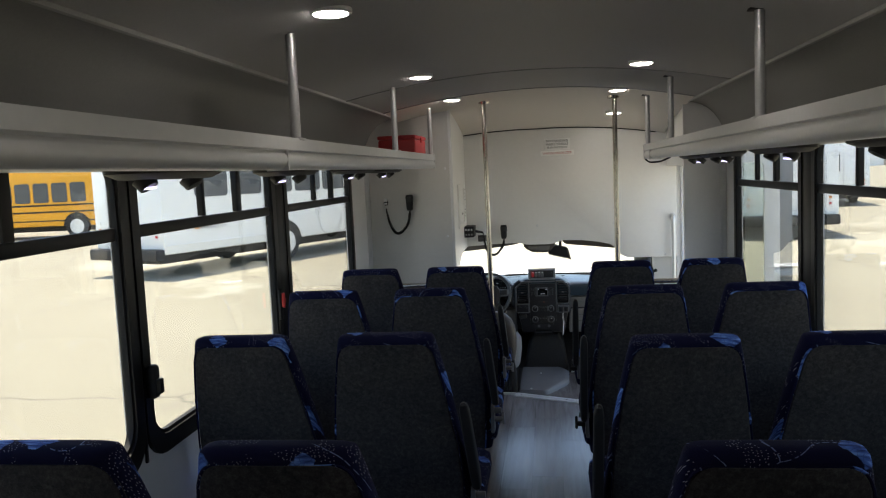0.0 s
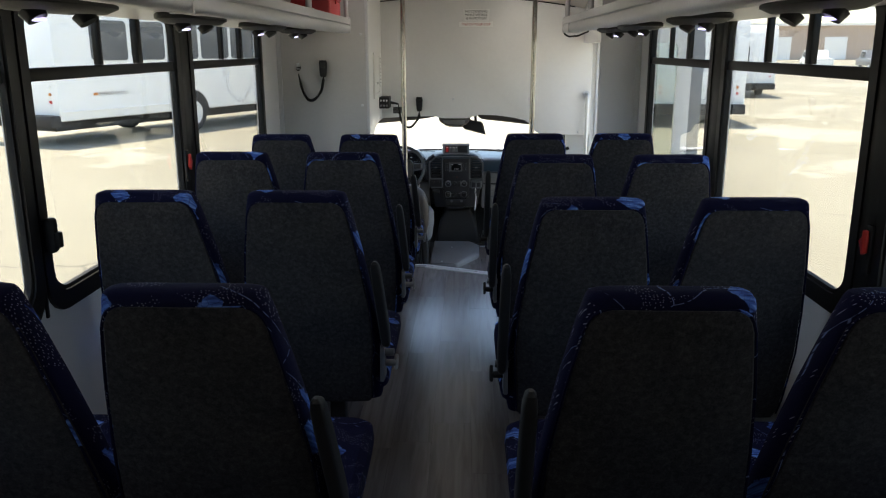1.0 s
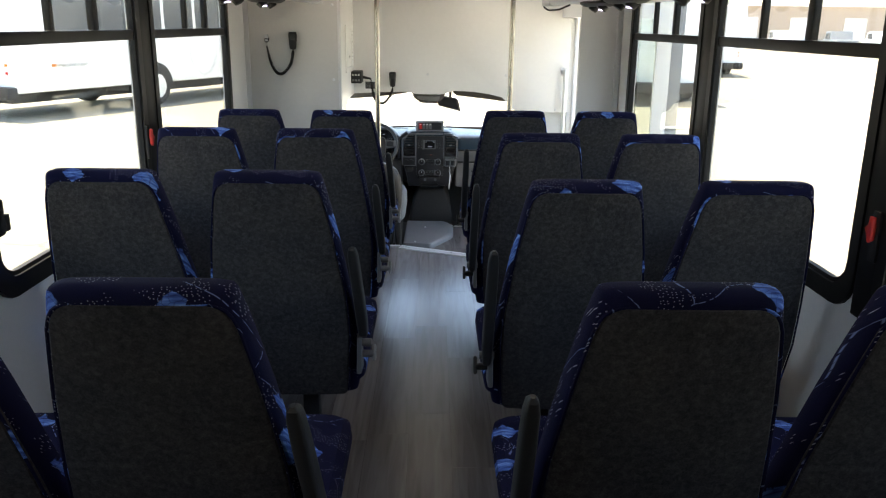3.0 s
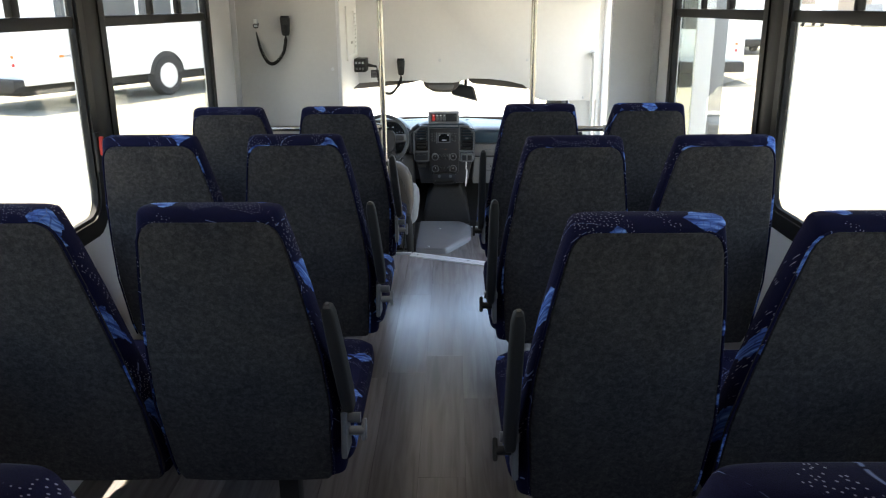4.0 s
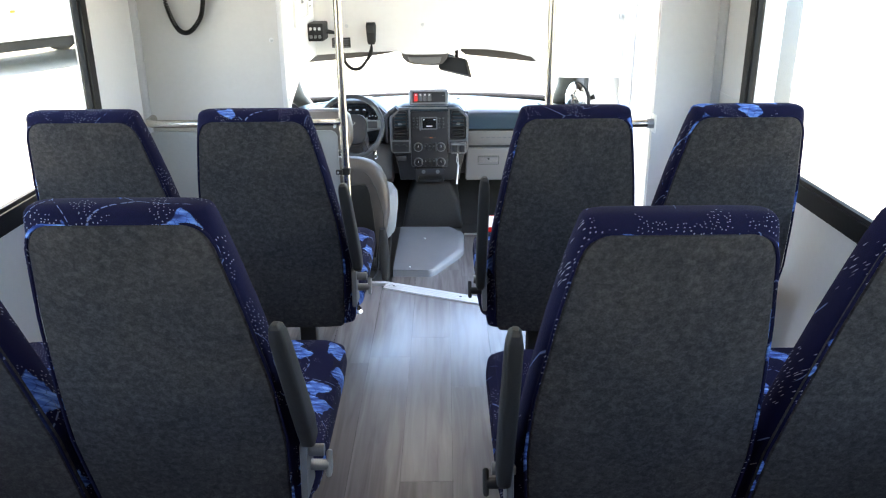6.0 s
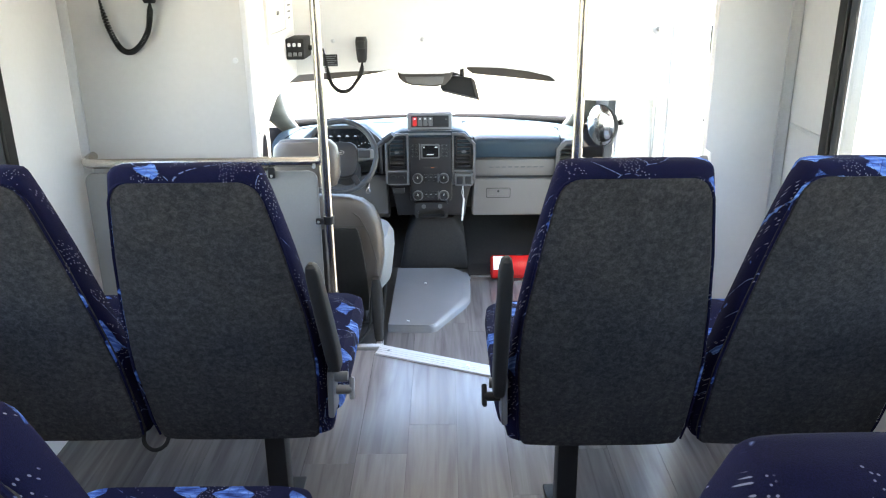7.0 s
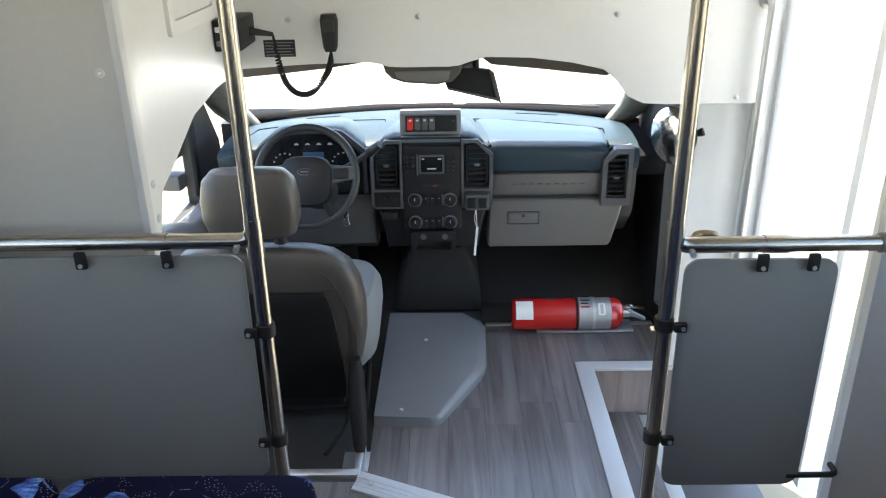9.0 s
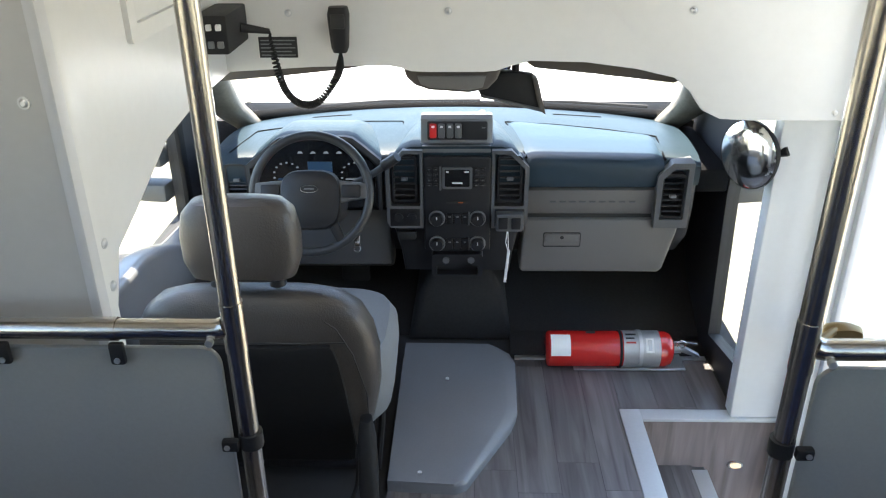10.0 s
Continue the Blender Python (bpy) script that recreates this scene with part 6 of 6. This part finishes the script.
for k in range(3):
    part("control", box(-0.618 + 0.020 * k, -0.605 + 0.020 * k, 5.265, 5.273, 1.062, 1.076, 0.002), "bezel", rb)
    part("terminal", box(-0.618 + 0.020 * k, -0.607 + 0.020 * k, 5.263, 5.273, 1.098, 1.111, 0.002), "inkw", rb)
plug = part("plug", rod((-0.557, 5.38, 1.085), (-0.500, 5.405, 1.072), 0.011, 14, 0.006), "plastic", rb)


def coil(points, r, wire, turns, name, parent, smooth_ends=0.12):
    """Curly cord: a helix round a curved line."""
    pts = [Vector(p) for p in points]
    fine = []
    n = len(pts)

    def at(u):
        f = u * (n - 1)
        i = min(int(f), n - 2)
        w = f - i
        p0, p1, p2, p3 = pts[max(i - 1, 0)], pts[i], pts[i + 1], pts[min(i + 2, n - 1)]
        return 0.5 * (2 * p1 + (p2 - p0) * w + (2 * p0 - 5 * p1 + 4 * p2 - p3) * w * w + (3 * p1 - p0 - 3 * p2 + p3) * w ** 3)

    steps = turns * 9
    for k in range(steps + 1):
        u = k / steps
        c = at(u)
        d = (at(min(1, u + 0.01)) - at(max(0, u - 0.01))).normalized()
        a = d.orthogonal().normalized()
        a = (Vector((0, 1, 0)) - d * d.y).normalized() if abs(d.y) < 0.95 else a
        b = d.cross(a)
        rr = r * min(1, u / smooth_ends, (1 - u) / smooth_ends)
        ang = k * math.tau / 9
        fine.append(c + rr * (math.cos(ang) * a + math.sin(ang) * b))
    return part(name, tube(fine, wire, 5), "rubber", parent)


def microphone(x, y, z, cord_to, low, name_label):
    m = thing("hand_microphone", name_label, "microphone")
    part("body", loft([[(x + u, y - 0.030 + v, zz) for u, v in oval(w, d, 20, 3.5)] for w, d, zz in ((0.030, 0.026, z - 0.052), (0.040, 0.034, z - 0.040), (0.046, 0.038, z), (0.050, 0.040, z + 0.034), (0.042, 0.030, z + 0.050))]), "plastic", m)
    part("grille", box(x - 0.016, x + 0.016, y - 0.053, y - 0.046, z + 0.004, z + 0.036, 0.003), "ink", m)
    part("hook", box(x - 0.012, x + 0.012, y - 0.014, y - 0.0005, z - 0.016, z + 0.024, 0.003), "chrome", m)
    coil([(x, y - 0.030, z - 0.052), (x - 0.004, y - 0.03, z - 0.085), *low, cord_to], 0.0070, 0.0029, 64, "curly_cord", m)
    return m


microphone(-0.350, FRONT, 1.068, (-0.500, 5.405, 1.072), [(-0.365, 5.43, 0.955), (-0.405, 5.42, 0.908), (-0.445, 5.415, 0.905), (-0.475, 5.41, 0.935), (-0.490, 5.405, 0.99)], "black hand microphone with curly cord on the bulkhead")
hm = microphone(-0.905, PANEL, 1.342, (-1.065, PANEL - 0.015, 1.31), [(-0.925, PANEL - 0.03, 1.20), (-0.970, PANEL - 0.03, 1.150), (-1.01, PANEL - 0.03, 1.155), (-1.045, PANEL - 0.02, 1.22)], "black hand microphone with curly cord on the grey panel")
part("cord_socket", rod((-1.065, PANEL, 1.35), (-1.065, PANEL - 0.018, 1.34), 0.014, 14), "plastic", hm)
part("cord_clip", box(-1.075, -1.055, PANEL - 0.022, PANEL, 1.335, 1.375, 0.003), "alu", hm)

nt = thing("notice_plate", "black plate with rows of small white writing", "sign")
part("plate", box(-0.545, -0.455, FRONT - 0.003, FRONT, 0.998, 1.046, 0.001, 1), "ink", nt)
for k in range(5):
    part("writing_bar", box(-0.540, -0.460 - 0.008 * (k % 2), FRONT - 0.0042, FRONT - 0.0030, 1.0367 - 0.0085 * k, 1.0393 - 0.0085 * k), "bezel", nt)

sg = thing("warning_sign", "white sign with black lettering on the bulkhead", "sign")
FACE = Matrix.Translation((0.062, FRONT - 0.0045, 1.695)) @ Matrix.Rotation(radians(90), 4, "X")
part("plate", box(-0.030, 0.155, FRONT - 0.003, FRONT, 1.655, 1.735, 0.001, 1), "label", sg)
for k, words in enumerate(("NO STANDING", "WHILE VEHICLE", "IS IN MOTION")):
    lettering("lettering", words, 0.023, Matrix.Translation((0, 0, 0.024 - 0.024 * k)) @ FACE, "ink", sg)
sg2 = thing("step_sign", "white sign with red lettering on the bulkhead", "sign")
part("plate", box(-0.060, 0.180, FRONT - 0.003, FRONT, 1.612, 1.648, 0.001, 1), "label", sg2)
lettering("lettering", "WATCH YOUR STEP", 0.023, Matrix.Translation((-0.002, 0, -0.065)) @ FACE, "redink", sg2)

hatch = thing("access_hatch", "white framed access hatch in the side panel", "hatch")
part("frame", frame_ring(round_rect(4.935, 5.30, 1.135, 1.44, 0.012), round_rect(4.965, 5.27, 1.165, 1.41, 0.008), "x", -0.6275, -0.617), "white", hatch)
part("door", box(-0.6275, -0.620, 4.969, 5.266, 1.169, 1.406, 0.003), "white", hatch)
part("latch", box(-0.620, -0.612, 5.10, 5.13, 1.225, 1.24, 0.002), "chrome", hatch)
ls = thing("instruction_label", "narrow white instruction label on the side panel", "label")
part("plate", box(-0.626, -0.6245, 5.33, 5.45, 1.15, 1.43), "label", ls)
for k in range(9):
    part("writing_bar", box(-0.6243, -0.6236, 5.35, 5.42 - 0.01 * (k % 3), 1.39 - 0.024 * k, 1.396 - 0.024 * k), "dashmid", ls)


def screw(x, y, z, way):
    w = Vector(way)
    s = thing("panel_screw", "small chrome dome-headed panel screw", "screw", "panel screws", at=(x, y, z))
    part("washer", rod(Vector((0, 0, 0)), w * 0.002, 0.009, 14), "alu", s)
    part("head", rod(w * 0.002, w * 0.005, 0.0065, 14, 0.0035), "alu", s)


for x, y, z in ((-0.102, FRONT, 1.103), (0.456, FRONT, 1.101), (-0.47, FRONT, 1.10), (0.82, FRONT, 0.862)):
    screw(x, y, z, (0, -1, 0))
for z in (1.113, 1.55):
    screw(-0.668, PANEL, z, (0, -1, 0))
for y, z in ((4.665 + 0.05, 0.875), (4.715, 0.80)):
    screw(-0.627, y, z, (1, 0, 0))

cm = thing("convex_mirror", "round convex mirror by the cab door post", "mirror", at=(0.684, 5.615, 0.712))
cm.rotation_euler = (0, 0, radians(-60))
cm.scale = (1.08, 1.08, 1.08)
part("back", loft([[(r * math.cos(a * math.tau / 32), y, r * math.sin(a * math.tau / 32)) for a in range(32)] for r, y in ((0.03, 0.04), (0.07, 0.028), (0.086, 0.004), (0.086, -0.004))]), "plastic", cm)
part("mirror_glass", loft([[(r * math.cos(a * math.tau / 32), y, r * math.sin(a * math.tau / 32)) for a in range(32)] for r, y in ((0.083, -0.004), (0.075, -0.008), (0.055, -0.0135), (0.03, -0.017), (0.008, -0.0185))]), "mirror", cm)
part("arm", tube([(0.02, 0.03, 0), (0.07, 0.05, 0.02)], 0.012, 10), "plastic", cm)

# red box on the left rack and small red window tools
fa = thing("first_aid_box", "red plastic first-aid box on the luggage rack", "first-aid box")
part("case", box(-0.96, -0.745, 4.00, 4.38, 1.592, 1.722, 0.012, 3), "redbox", fa)
part("lid", box(-0.963, -0.742, 3.997, 4.383, 1.722, 1.745, 0.008, 2), "redbox", fa)
part("latch", box(-0.744, -0.736, 4.17, 4.21, 1.705, 1.735, 0.003), "redbox", fa)


def window_latch(x, y, z, side):
    s = -side
    l = thing("emergency_latch", "red emergency release handle on the window frame", "window latch", "emergency latches", at=(x, y, z))
    l.scale = (1.0, 1.25, 1.25)
    part("plate", box(min(0, s * 0.012), max(0, s * 0.012), -0.014, 0.014, -0.065, 0.04, 0.004), "plastic", l)
    part("handle", prism([(-0.006, -0.020), (0.004, -0.026), (0.012, -0.008), (0.020, 0.002), (0.008, 0.012), (0.006, 0.028), (-0.004, 0.028), (-0.008, 0.006)], "x", min(s * 0.012, s * 0.026), max(s * 0.012, s * 0.026), 0.004), "hammer", l, "red pull handle")
    return l


window_latch(XL + 0.010, 2.853, 1.0, -1)
window_latch(XR - 0.008, 1.60, 0.965, 1)


def side_latch(x, y, z, side):
    s = -side
    l = thing("window_catch", "black window catch on the frame", "window latch", "window catches", at=(x, y, z))
    part("body", box(min(0, s * 0.03), max(0, s * 0.03), -0.02, 0.02, -0.05, 0.05, 0.012, 3), "plastic", l)
    part("lever", box(min(s * 0.028, s * 0.044), max(s * 0.028, s * 0.044), -0.012, 0.012, -0.035, 0.01, 0.005), "plastic", l)


for yy in (1.690, 3.02):
    side_latch(XL + 0.012, yy, 0.955, -1)

# ---------------------------------------------------------------- outside: lot, parked vehicles, distance
bm = bmesh.new()
bmesh.ops.create_grid(bm, x_segments=2, y_segments=2, size=1500)
bmesh.ops.translate(bm, vec=(0, 0, GROUND), verts=bm.verts)
solid("ground", bm, "lot", "pale sunlit concrete parking lot", "ground", "structure")


def wheel(parent, x, y, r, w, rim_mat="rim"):
    """A wheel whose axle runs along y, in its thing's own axes."""
    t = part("wheel", loft([[(x + rr * math.cos(a * math.tau / 28), y + yy, r + rr * math.sin(a * math.tau / 28)) for a in range(28)] for rr, yy in ((r * 0.6, -w / 2), (r * 0.93, -w / 2), (r, -w / 2 + 0.04), (r, w / 2 - 0.04), (r * 0.93, w / 2), (r * 0.6, w / 2))]), "tyre", parent, "black tyre")
    for s in (-1, 1):
        part("rim", loft([[(x + rr * math.cos(a * math.tau / 24), y + s * yy, r + rr * math.sin(a * math.tau / 24)) for a in range(24)] for rr, yy in ((r * 0.62, w / 2 + 0.002), (r * 0.56, w / 2 + 0.004), (r * 0.45, w / 2 - 0.05), (r * 0.2, w / 2 - 0.04), (r * 0.05, w / 2 - 0.03))]), rim_mat, t)
    return t


def parked_bus(name, label, body_mat, length, at, turn, floor, roof, wins, stripes=(), rear_wheel=3.0, r=0.46, nose=1.6, words=False, sill=1.05):
    """A parked bus: own x runs from tail to nose, y across, z up from the ground."""
    b = thing(name, label, "bus", "parked buses", at=at)
    W = 2.44
    z0, z1 = floor, roof
    prof = [(0.0, z0), (-0.02, z0 + 0.3), (-0.02, z1 - 0.35), (0.12, z1 - 0.08), (0.4, z1), (length - nose - 0.5, z1), (length - nose, z1 - 0.35), (length - nose + 0.15, z1 - 1.1), (length - 0.1, z1 - 1.35), (length, z0 + 0.5), (length, z0)]
    part("body", prism(prof, "y", -W / 2, W / 2, 0.06, 2), body_mat, b)
    part("underbody", box(0.3, length - 0.3, -W / 2 + 0.55, W / 2 - 0.55, 0.30, z0 + 0.02), "under", b)
    part("rear_bumper", box(-0.24, 0.04, -W / 2 + 0.02, W / 2 - 0.02, z0 - 0.12, z0 + 0.14, 0.04), "plastic", b, "black rear bumper")
    for s in (-1, 1):
        for (a, c) in wins:
            w_ = part("window", prism(round_rect(a, c, z0 + sill, z0 + sill + 0.87, 0.10), "y", min(s * W / 2 - s * 0.01, s * W / 2 + s * 0.014), max(s * W / 2 - s * 0.01, s * W / 2 + s * 0.014)), "busglass", b)
        for za, zb in stripes:
            part("stripe", box(0.05, length - 1.6, min(s * W / 2, s * (W / 2 + 0.012)), max(s * W / 2, s * (W / 2 + 0.012)), za, zb), "ink", b)
        for xw in (rear_wheel, length - 1.0):
            part("wheel_arch", prism([(xw + (r + 0.10) * math.cos(radians(a)), max(z0 - 0.02, r + (r + 0.10) * math.sin(radians(a)))) for a in range(-20, 201, 11)], "y", min(s * (W / 2 - 0.3), s * (W / 2 + 0.01)), max(s * (W / 2 - 0.3), s * (W / 2 + 0.01))), "under", b)
            wheel(b, xw, s * (W / 2 - 0.10), r, 0.26)
        part("marker_light", box(0.9, 1.02, min(s * W / 2, s * (W / 2 + 0.02)), max(s * W / 2, s * (W / 2 + 0.02)), z0 + 0.52, z0 + 0.58, 0.008), "amber", b)
        part("rub_rail", box(0.05, rear_wheel - 0.7, min(s * W / 2, s * (W / 2 + 0.02)), max(s * W / 2, s * (W / 2 + 0.02)), z0 + 0.18, z0 + 0.22, 0.006), body_mat, b)
    part("rear_window", prism(round_rect(-0.10, 0.42, z0 + sill - 0.1, z0 + sill + 0.62, 0.08), "x", -0.034, -0.012), "busglass", b)
    part("rear_door_seam", frame_ring(round_rect(-0.22, 0.54, z0 + 0.25, z1 - 0.45, 0.08), round_rect(-0.212, 0.532, z0 + 0.258, z1 - 0.458, 0.075), "x", -0.030, -0.012), "dashgrey", b)
    for s in (-1, 1):
        for k, mt in enumerate(("taillight", "amber", "label")):
            part("tail_lamp", rod((-0.045, s * 1.0, z0 + 0.42 + 0.16 * k), (-0.015, s * 1.0, z0 + 0.42 + 0.16 * k), 0.035, 16), mt, b)
    if words:
        lettering("lettering", "EMERGENCY EXIT", 0.105, Matrix.Translation((1.47, -W / 2 - 0.008, z0 + 0.54)) @ Matrix.Rotation(radians(90), 4, "X"), "ink", b)
    b.matrix_world = Matrix.Translation(at) @ Matrix.Rotation(turn, 4, "Z")
    return b


HEAD = math.atan2(0.914, 0.405)
wins_a = [(0.95 + 1.16 * k, 1.99 + 1.16 * k) for k in range(5)]
mid_l = Vector((-8.62, 16.42, GROUND)) + Vector((-0.914, 0.405, 0)) * 1.22
parked_bus("shuttle_bus", "white shuttle bus parked on the concrete lot", "buswhite", 11.6, tuple(mid_l), HEAD, 0.55, 3.25, [(0.95 + 1.16 * k, 1.99 + 1.16 * k) for k in range(7)], rear_wheel=4.0, r=0.48, words=True, sill=1.27)
parked_bus("school_bus", "yellow school bus with black stripes parked far off", "busyellow", 10.0, (-28.2, 33.0, GROUND), radians(4), 0.55, 3.1, [(0.4 + 0.85 * k, 1.1 + 0.85 * k) for k in range(9)], [(1.15, 1.22), (1.45, 1.52), (0.75, 0.82)], rear_wheel=7.4, r=0.52)
parked_bus("shuttle_bus", "white shuttle bus parked close to the entrance side", "buswhite", 8.6, (6.2, 21.3, GROUND), radians(86), 0.48, 3.0, wins_a[:5], rear_wheel=2.6, r=0.44)
parked_bus("shuttle_bus", "white shuttle bus parked further along the lot", "buswhite", 8.6, (11.9, 34.5, GROUND), radians(82), 0.48, 3.0, wins_a[:5], rear_wheel=2.6, r=0.44)


def parked_truck(label, paint, x, y, turn, scale=1.0):
    c = thing("parked_truck", label, "truck", "distant trucks")
    part("body", prism([(0, 0.5), (0, 1.05), (0.9, 1.15), (1.5, 1.85), (2.9, 1.9), (3.2, 1.15), (5.0, 1.10), (5.0, 0.5)], "y", -0.95, 0.95, 0.06), paint, c)
    part("windscreen", prism([(0.95, 1.20), (1.47, 1.80), (1.50, 1.80), (1.02, 1.18)], "y", -0.80, 0.80), "busglass", c)
    for s in (-1, 1):
        part("side_glass", prism([(1.30, 1.20), (1.65, 1.75), (2.75, 1.75), (2.95, 1.20)], "y", min(s * 0.94, s * 0.965), max(s * 0.94, s * 0.965)), "busglass", c)
        for xw in (0.95, 4.1):
            wheel(c, xw, s * 0.84, 0.40, 0.24)
        part("headlamp", box(-0.02, 0.03, min(s * 0.6, s * 0.88), max(s * 0.6, s * 0.88), 0.82, 0.98, 0.01), "label", c)
    part("grille", box(-0.03, 0.02, -0.55, 0.55, 0.68, 1.0, 0.02), "plastic", c)
    c.matrix_world = Matrix.Translation((x, y, GROUND)) @ Matrix.Rotation(turn, 4, "Z")


for x, y, pm, l in ((38, 78, "cargrey", "grey pickup truck parked far across the lot"), (33.5, 80, "buswhite", "white pickup truck parked far across the lot"), (43, 80, "buswhite", "white pickup truck parked far across the lot"), (24.5, 70, "carblue", "blue pickup truck parked far across the lot"), (48, 82, "cargrey", "grey pickup truck parked far across the lot")):
    parked_truck(l, pm, x, y, radians(-100))
wh = thing("warehouse", "long pale brown building beyond the lot", "building")
part("wall", box(10, 90, 150, 165, GROUND, GROUND + 6.0), "brick", wh)
part("roof", box(9.5, 90.5, 149.5, 165.5, GROUND + 6.0, GROUND + 6.4), "buswhite", wh)
for k in range(7):
    part("loading_door", box(15 + 10 * k, 19 + 10 * k, 149.9, 150.05, GROUND, GROUND + 4), "buswhite", wh)
hd = thing("hood", "white truck hood in front of the windscreen", "hood")
part("panel", prism([(6.50, 0.40), (6.50, 0.52), (6.9, 0.56), (7.6, 0.50), (7.75, 0.40), (7.75, 0.0), (6.50, 0.0)], "x", -0.95, 0.80, 0.05, 3), "buswhite", hd)
part("cowl_grille", box(-0.93, 0.76, 6.545, 6.68, 0.50, 0.568, 0.01), "cowl", hd)
part("wiper", tube([(-0.70, 6.53, 0.585), (-0.35, 6.57, 0.598), (0.0, 6.56, 0.602)], 0.008, 8), "plastic", hd)
part("wiper", tube([(0.05, 6.57, 0.598), (0.35, 6.555, 0.596), (0.62, 6.52, 0.588)], 0.008, 8), "plastic", hd)

# ---------------------------------------------------------------- floor boards, laid last
GAP = 0.0004


def inside(x0, x1, y0, y1, poly):
    """Clip a board to a convex outline."""
    pts = [Vector((x0, y0)), Vector((x1, y0)), Vector((x1, y1)), Vector((x0, y1))]
    n = len(poly)
    for i in range(n):
        a, b = Vector(poly[i]), Vector(poly[(i + 1) % n])
        d = b - a

        def keep(p):
            return d.x * (p.y - a.y) - d.y * (p.x - a.x)

        out = []
        for j in range(len(pts)):
            p, q = pts[j], pts[(j + 1) % len(pts)]
            kp, kq = keep(p), keep(q)
            if kp >= 0:
                out.append(p)
            if kp * kq < 0:
                out.append(p + (q - p) * (kp / (kp - kq)))
        pts = out
        if len(pts) < 3:
            return None
    return pts


def lay_boards(parent, poly, z, width, length, seed):
    rnd = random.Random(seed)
    xs = [p[0] for p in poly]
    ys_ = [p[1] for p in poly]
    x, k = min(xs), 0
    while x < max(xs):
        y = min(ys_) - length * rnd.random()
        while y < max(ys_):
            pts = inside(x + GAP, x + width - GAP, y + GAP, y + length - GAP, poly)
            if pts and len(pts) > 2:
                part("plank", prism([(p.x, p.y) for p in pts], "z", z - 0.006, z), "plank", parent, smooth=False)
                k += 1
            y += length
        x += width
    return k


floor_ob, cab_ob = bpy.data.objects["floor"], bpy.data.objects["floor_cab"]
lay_boards(floor_ob, [(XL, BACK), (XR, BACK), (XR, 4.257), (-0.275, 4.845), (XL, 4.865)], 0.0, 0.152, 0.92, 3)
lay_boards(floor_ob, [(0.44, 4.532), (XR, 4.262), (XR, RIGHT_PANEL), (0.46, RIGHT_PANEL - 0.02)], 0.0, 0.152, 0.92, 4)
lay_boards(cab_ob, [(-0.27, 4.90), (WELL[0] - 0.015, 4.62), (WELL[0] - 0.015, 5.90), (-0.27, 5.90)], CAB, 0.118, 0.60, 5)
lay_boards(cab_ob, [(WELL[0] - 0.015, WELL[3] + 0.015), (0.765, WELL[3] + 0.015), (0.765, 5.90), (WELL[0] - 0.015, 5.90)], CAB, 0.118, 0.60, 8)
lay_boards(bpy.data.objects["step"], [(WELL[0], WELL[1]), (0.66, WELL[1]), (0.66, WELL[3]), (WELL[0], WELL[3])], -0.319, 0.152, 0.92, 9)
